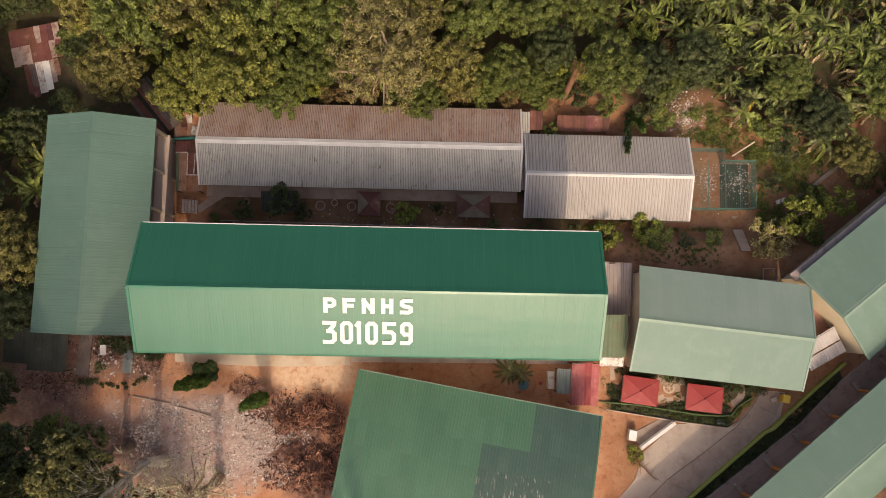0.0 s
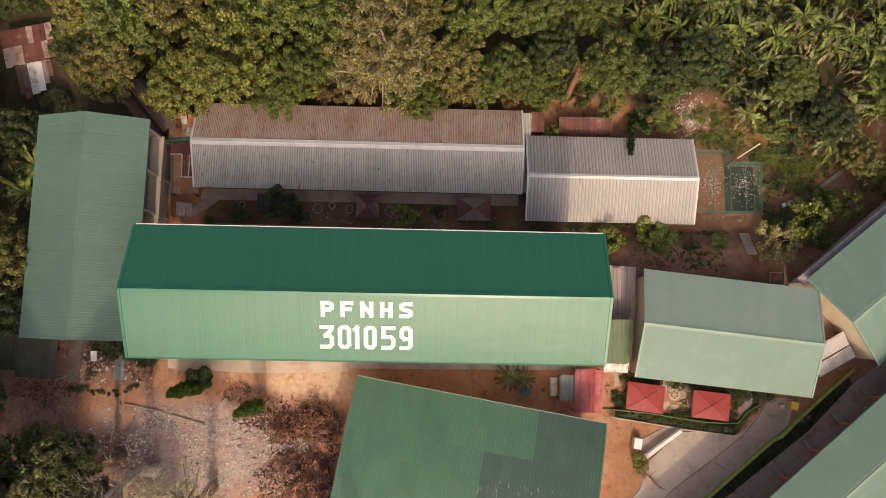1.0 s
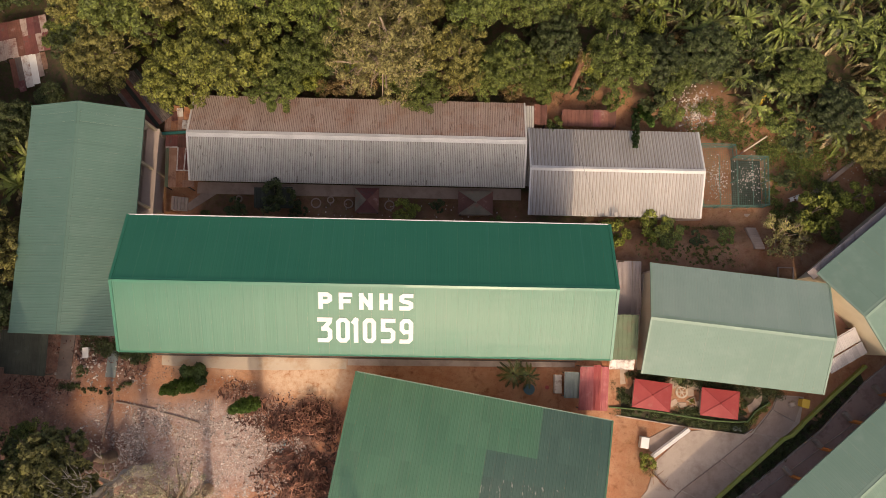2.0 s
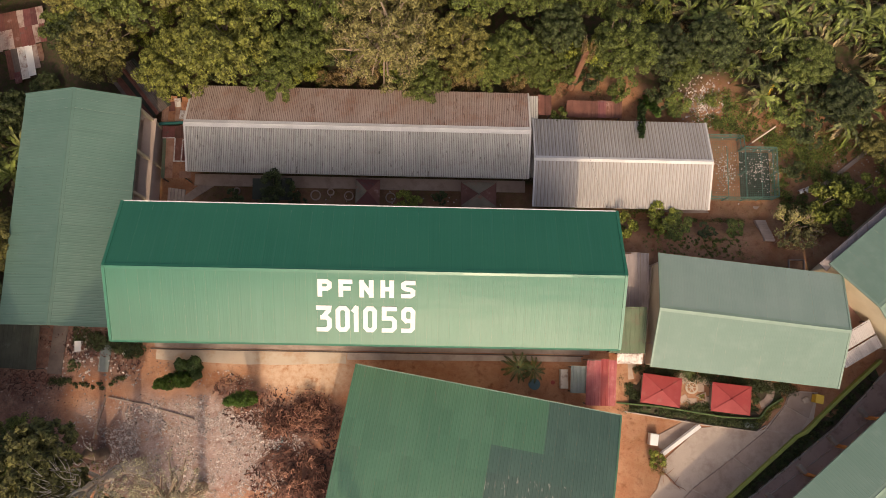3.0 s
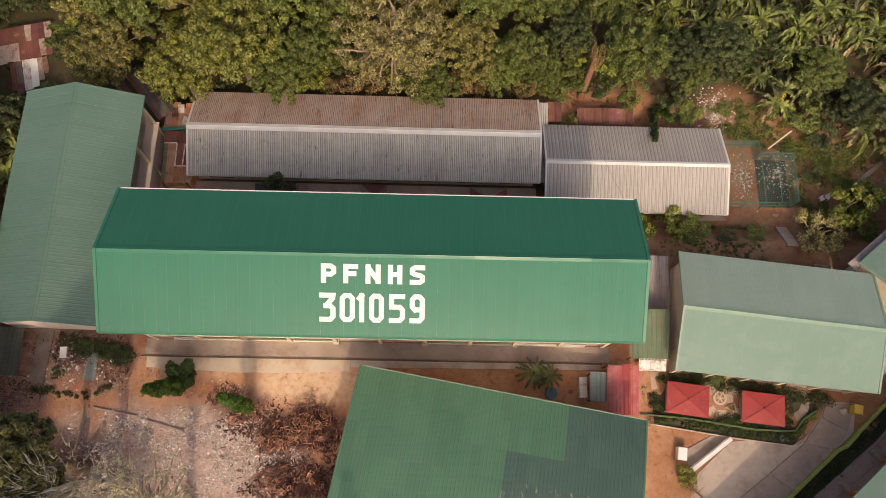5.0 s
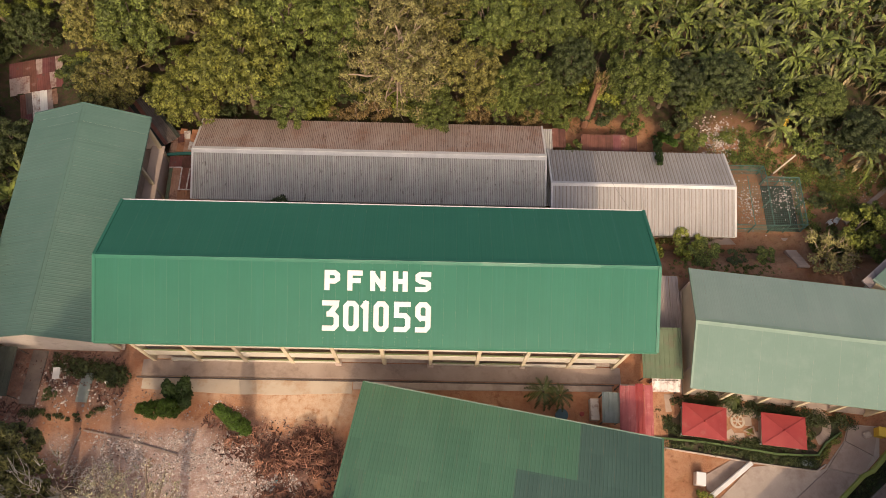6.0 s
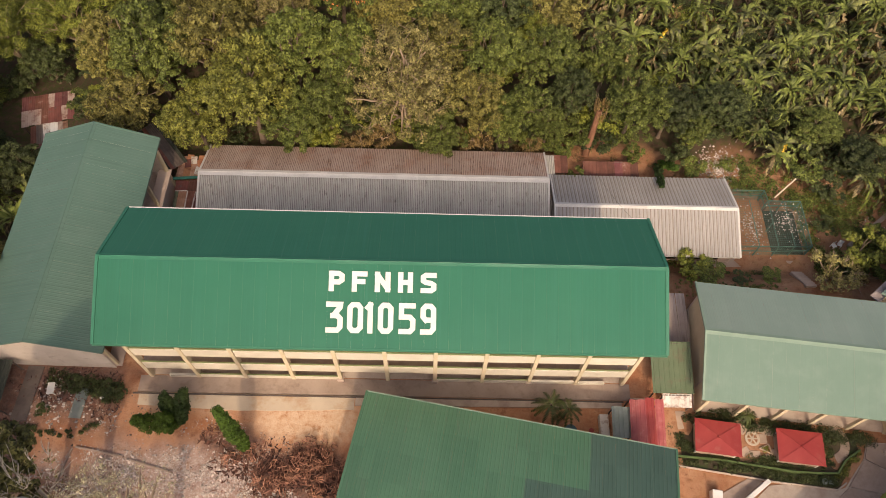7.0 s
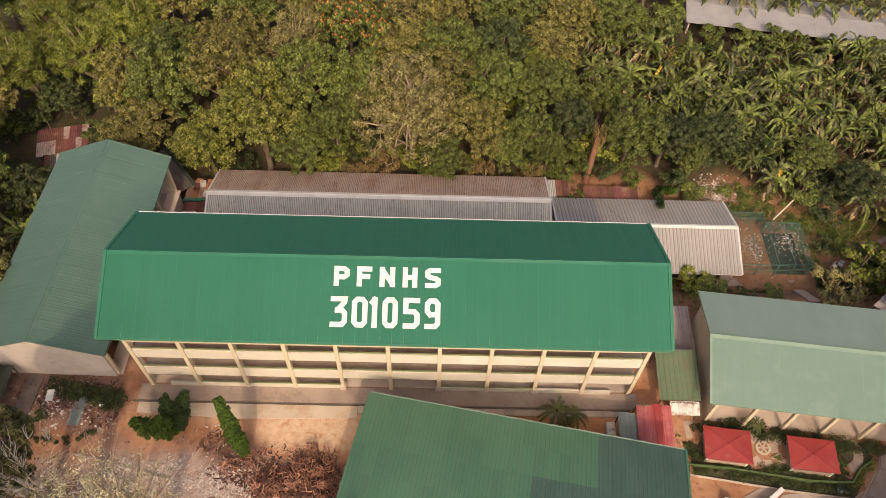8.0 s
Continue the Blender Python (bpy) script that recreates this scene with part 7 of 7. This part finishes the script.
for _a, _b in zip(_P, _P[1:] + _P[:1]):
    for _z in (-2.2, -3.2):
        part("rail", beam(bmesh.new(), (*_a, _z), (*_b, _z), 0.07), M_NET, _c)
    _bm = bmesh.new()
    _n = max(2, int(math.hypot(_b[0] - _a[0], _b[1] - _a[1]) / 0.22))
    for _k in range(1, _n):
        _u = _k / _n
        _x, _y = _a[0] + (_b[0] - _a[0]) * _u, _a[1] + (_b[1] - _a[1]) * _u
        beam(_bm, (_x, _y, -4.3), (_x, _y, -2.2), 0.018)
    for _z in (-2.5, -2.8, -3.1, -3.4, -3.7, -4.0):
        beam(_bm, (*_a, _z), (*_b, _z), 0.018)
    part("net", _bm, M_NET, _c)["kind"] = "stuff"
_bm = bmesh.new()
for _k in range(34):
    _x = 37.5 + 0.23 * _k
    beam(_bm, (_x, 11.2, -2.18), (_x, 18.3 if _x < 41.4 else 17.0, -2.18), 0.014)
for _k in range(30):
    _y = 11.2 + 0.24 * _k
    beam(_bm, (37.4, _y, -2.18), (45.2 if _y < 17 else 41.4, _y, -2.18), 0.014)
part("top_net", _bm, M_NET, _c)["kind"] = "stuff"
for _x in (39.4, 41.5, 43.3):
    part("roof_bar", beam(bmesh.new(), (_x, 11.15, -2.16), (_x, 17.05, -2.16), 0.06), M_NET, _c)


part("floor_sheet", boxes((41.6, 45.1, 11.3, 16.95, -4.34, -4.12)), M_DARKSHEET, _c, "dark grey matting")
litter("litter", "white scraps and feathers in the cage", 41.2, 45.0, 12.2, 16.6, -2.14, 190, M_STONE, 301, 0.09)
litter("litter", "white scraps on the red earth in the cage", 38.6, 41.4, 12, 17.5, None, 190, M_STONE, 302, 0.13)
litter("litter", "pale litter on the bank under the trees", 35.4, 39.8, 20.4, 25.4, None, 300, M_STONE, 303, 0.17)
litter("litter", "dull pink and red scraps on the bank", 35.2, 40.2, 20.0, 26.0, None, 160, M_PALERUST, 306, 0.2)
for _x, _y, _z, _r in ((-28.9, -6.6, 0.5, 1.1), (-25.4, -6.9, 0.7, 1.0), (-24.4, -7.3, 0.4, 0.7), (-31.2, -9.0, 0.3, 0.8)):
    plant("shrub_dark", _x, _y, _z, _r, group="shrubs round the buildings")
litter("litter", "scattered pale litter by the shacks", -34, -27.5, -10.5, -5.5, None, 110, M_STONE, 304, 0.2)
litter("litter", "scattered litter in the shaded court", -18, 18, 7.2, 11.5, None, 120, M_STONE, 305, 0.12)
litter("litter", "pale scraps under the trees by the path", 46, 60, 12, 24, None, 260, M_STONE, 311, 0.12)
_pl = thing("pole", "white-painted pole leaning by the cage", "pole")
part("shaft", rod(bmesh.new(), (42.45, 17.6, -2.4), (44.35, 18.95, -0.45), 0.09, 10), M_APRON, _pl)
part("brace", rod(bmesh.new(), (42.5, 17.65, -2.35), (41.6, 16.9, -4.5), 0.06, 8), M_DARKWOOD, _pl)
wall_line("kerb", "broken stone kerb beside the shaded path", [(50.6, 12.6), (53.5, 14.8), (56.3, 17.0), (60, 20)], -4.6, -3.9, 0.5, M_SLAB, "kerb")
for _x, _y, _a in ((48.6, 12.3, 20), (49.3, 12.5, -30)):
    _ch = thing("garden_chair", "white plastic chair under trees", "chair", pose(_x, _y, height(_x, _y), 0, 0, _a), group="white chairs")
    part("seat", boxes((-0.25, 0.25, -0.25, 0.25, 0.4, 0.45), bevel=0.02), M_WHITE, _ch)
    part("backrest", boxes((-0.25, 0.25, 0.2, 0.25, 0.45, 0.9), bevel=0.02), M_WHITE, _ch)
    for _i in (-0.2, 0.2):
        for _j in (-0.2, 0.2):
            part("leg", boxes((_i - 0.025, _i + 0.025, _j - 0.025, _j + 0.025, 0, 0.4)), M_WHITE, _ch)
plant("shrub_dry", 22.6, 26.5, 3.3, 0.95)
_lg = thing("log", "fallen reddish trunk leaning among trees", "log")
part("trunk", rod(bmesh.new(), (21.9, 24.3, -4.3), (22.6, 26.4, 1.4), 0.42, 8, 0.3), M_DEADTRUNK, _lg)

# ---- shaded court: ramp, steps, ring planters ----
slab("pavement", [(-23.0, 9.9), (-22.2, 9.5), (-18.6, 12.0), (-20.0, 12.4)], -4.8, -4.28, M_SLAB, "sloping brown path up to the block", "pavement")
_st = thing("steps", "dark concrete steps at the court corner", "steps", kind="structure")
for _k in range(5):
    part("step", boxes((-24.1 + 0.32 * _k, -24.1 + 0.32 * (_k + 1), 9.4, 11.0, -4.6, -3.3 - 0.2 * _k), bevel=0.02), M_CONC, _st)
slab("pavement", [(-21.5, 11.55), (16.5, 11.55), (16.5, 12.9), (-21.5, 12.9)], -4.8, -4.25, M_SLAB, "narrow paved walk along the low block", "pavement")
wall_line("kerb", "low garden kerb in the shaded court", [(-20, 8.6), (-8, 8.5), (6, 8.4), (16, 8.4)], -4.7, -4.1, 0.15, M_SLAB, "kerb")
for _x, _y, _r in ((-7.6, 10.7, 0.6), (-5.9, 11.1, 0.42), (-3.8, 10.7, 0.55), (1.0, 10.6, 0.6), (-16.6, 11.0, 0.4)):
    _v, _f = [], []
    for _i in range(22):
        _a = 2 * math.pi * _i / 22
        for _rr, _zz in ((_r, 0), (_r, 0.3), (_r - 0.12, 0.3), (_r - 0.12, 0.1)):
            _v.append((_rr * math.cos(_a), _rr * math.sin(_a), _zz))
    for _i in range(22):
        for _j in range(3):
            _k = (_i + 1) % 22
            _f.append((_i * 4 + _j, _k * 4 + _j, _k * 4 + _j + 1, _i * 4 + _j + 1))
    _ob = tagged(new("ring_planter", raw("ring_planter", _v, _f, M_SLAB, False)), "round concrete ring planter in the court", "planter", group="ring planters")
    _ob.matrix_basis = pose(_x, _y, height(_x, _y) - 0.02)

# drain along the front of the main building
slab("drain", [(-23.6, -7.16), (22.2, -7.16), (22.2, -7.04), (-23.6, -7.04)], -0.9, -0.345, M_DARKWOOD, "dark open drain along the building", "drain")


def cable(name, a, b, sag, r=0.012):
    v, f = [], []
    pts = []
    for k in range(13):
        u = k / 12
        p = Vector(a).lerp(Vector(b), u)
        pts.append((p.x, p.y, p.z - sag * 4 * u * (1 - u)))
    tube(v, f, pts, [r] * 13, 5)
    tagged(new(name, raw(name, v, f, M_DARKSHEET, True)), "thin slack overhead cable", "cable", group="cables")


cable("cable", (22.9, 6.0, 9.6), (22.0, 19.6, -0.9), 0.5)

# a fallen dry branch by the drive
_v, _f = [], []
_rb = random.Random(77)
_p0, _p1 = Vector((29.0, -17.6, -0.5)), Vector((32.2, -20.6, -0.45))
tube(_v, _f, limb_path(_p0, _p1, _rb, 0.06), [0.11, 0.1, 0.085, 0.07, 0.05, 0.03], 6)
for _k in range(9):
    _q = _p0.lerp(_p1, 0.2 + 0.09 * _k)
    _d = Vector((_rb.uniform(-1, 1), _rb.uniform(-1, 1), _rb.uniform(0.0, 0.5)))
    tube(_v, _f, limb_path(_q, _q + _d * _rb.uniform(0.5, 1.2), _rb, 0.1, 3), [0.04, 0.03, 0.022, 0.01], 5)
tagged(new("dead_branch", raw("dead_branch", _v, _f, M_DEADTRUNK, True)), "fallen dry brown branch on bare soil", "branch")

# shrubs and banana plants that crowd round the far shed
for _x, _y, _z, _r in ((46.5, 50.2, -0.9, 2.2), (53.0, 49.0, -0.3, 2.3), (57.6, 48.5, -0.8, 1.9), (63.0, 47.5, -0.2, 2.5), (69.0, 46.6, -0.4, 2.4), (41.8, 51.0, -1.2, 2.0), (50.0, 50.0, -0.2, 2.4), (66.0, 47.2, 0.0, 2.4), (36.0, 51.5, -0.6, 2.6), (36.5, 55.0, -0.2, 2.8), (33.5, 53.0, 0.2, 3.0), (37.5, 58.5, 0.4, 2.6), (72.5, 46.0, 0.2, 2.6)):
    plant("shrub", _x, _y, _z, _r, group="undergrowth")
for _x, _y in ((44, 58.4), (48.5, 57.6), (52.6, 57.4), (55.4, 56.8), (59.2, 56.4), (63.5, 55.4), (67.5, 55.0)):
    banana(_x, _y, 1.9, int(_x) % 4)
# a tree south of the covered court, which shades its roof
plant("leafy", 1.9, -44.0, 29.0, 4.2)
# unseen trees added south of the long block to shade its far slope
for _t in (("mid", 59.4, -31, 17.5, 5), ("olive", 66, -26, 17, 5), ("mid", 52, -37, 12, 5)):
    plant(*_t)
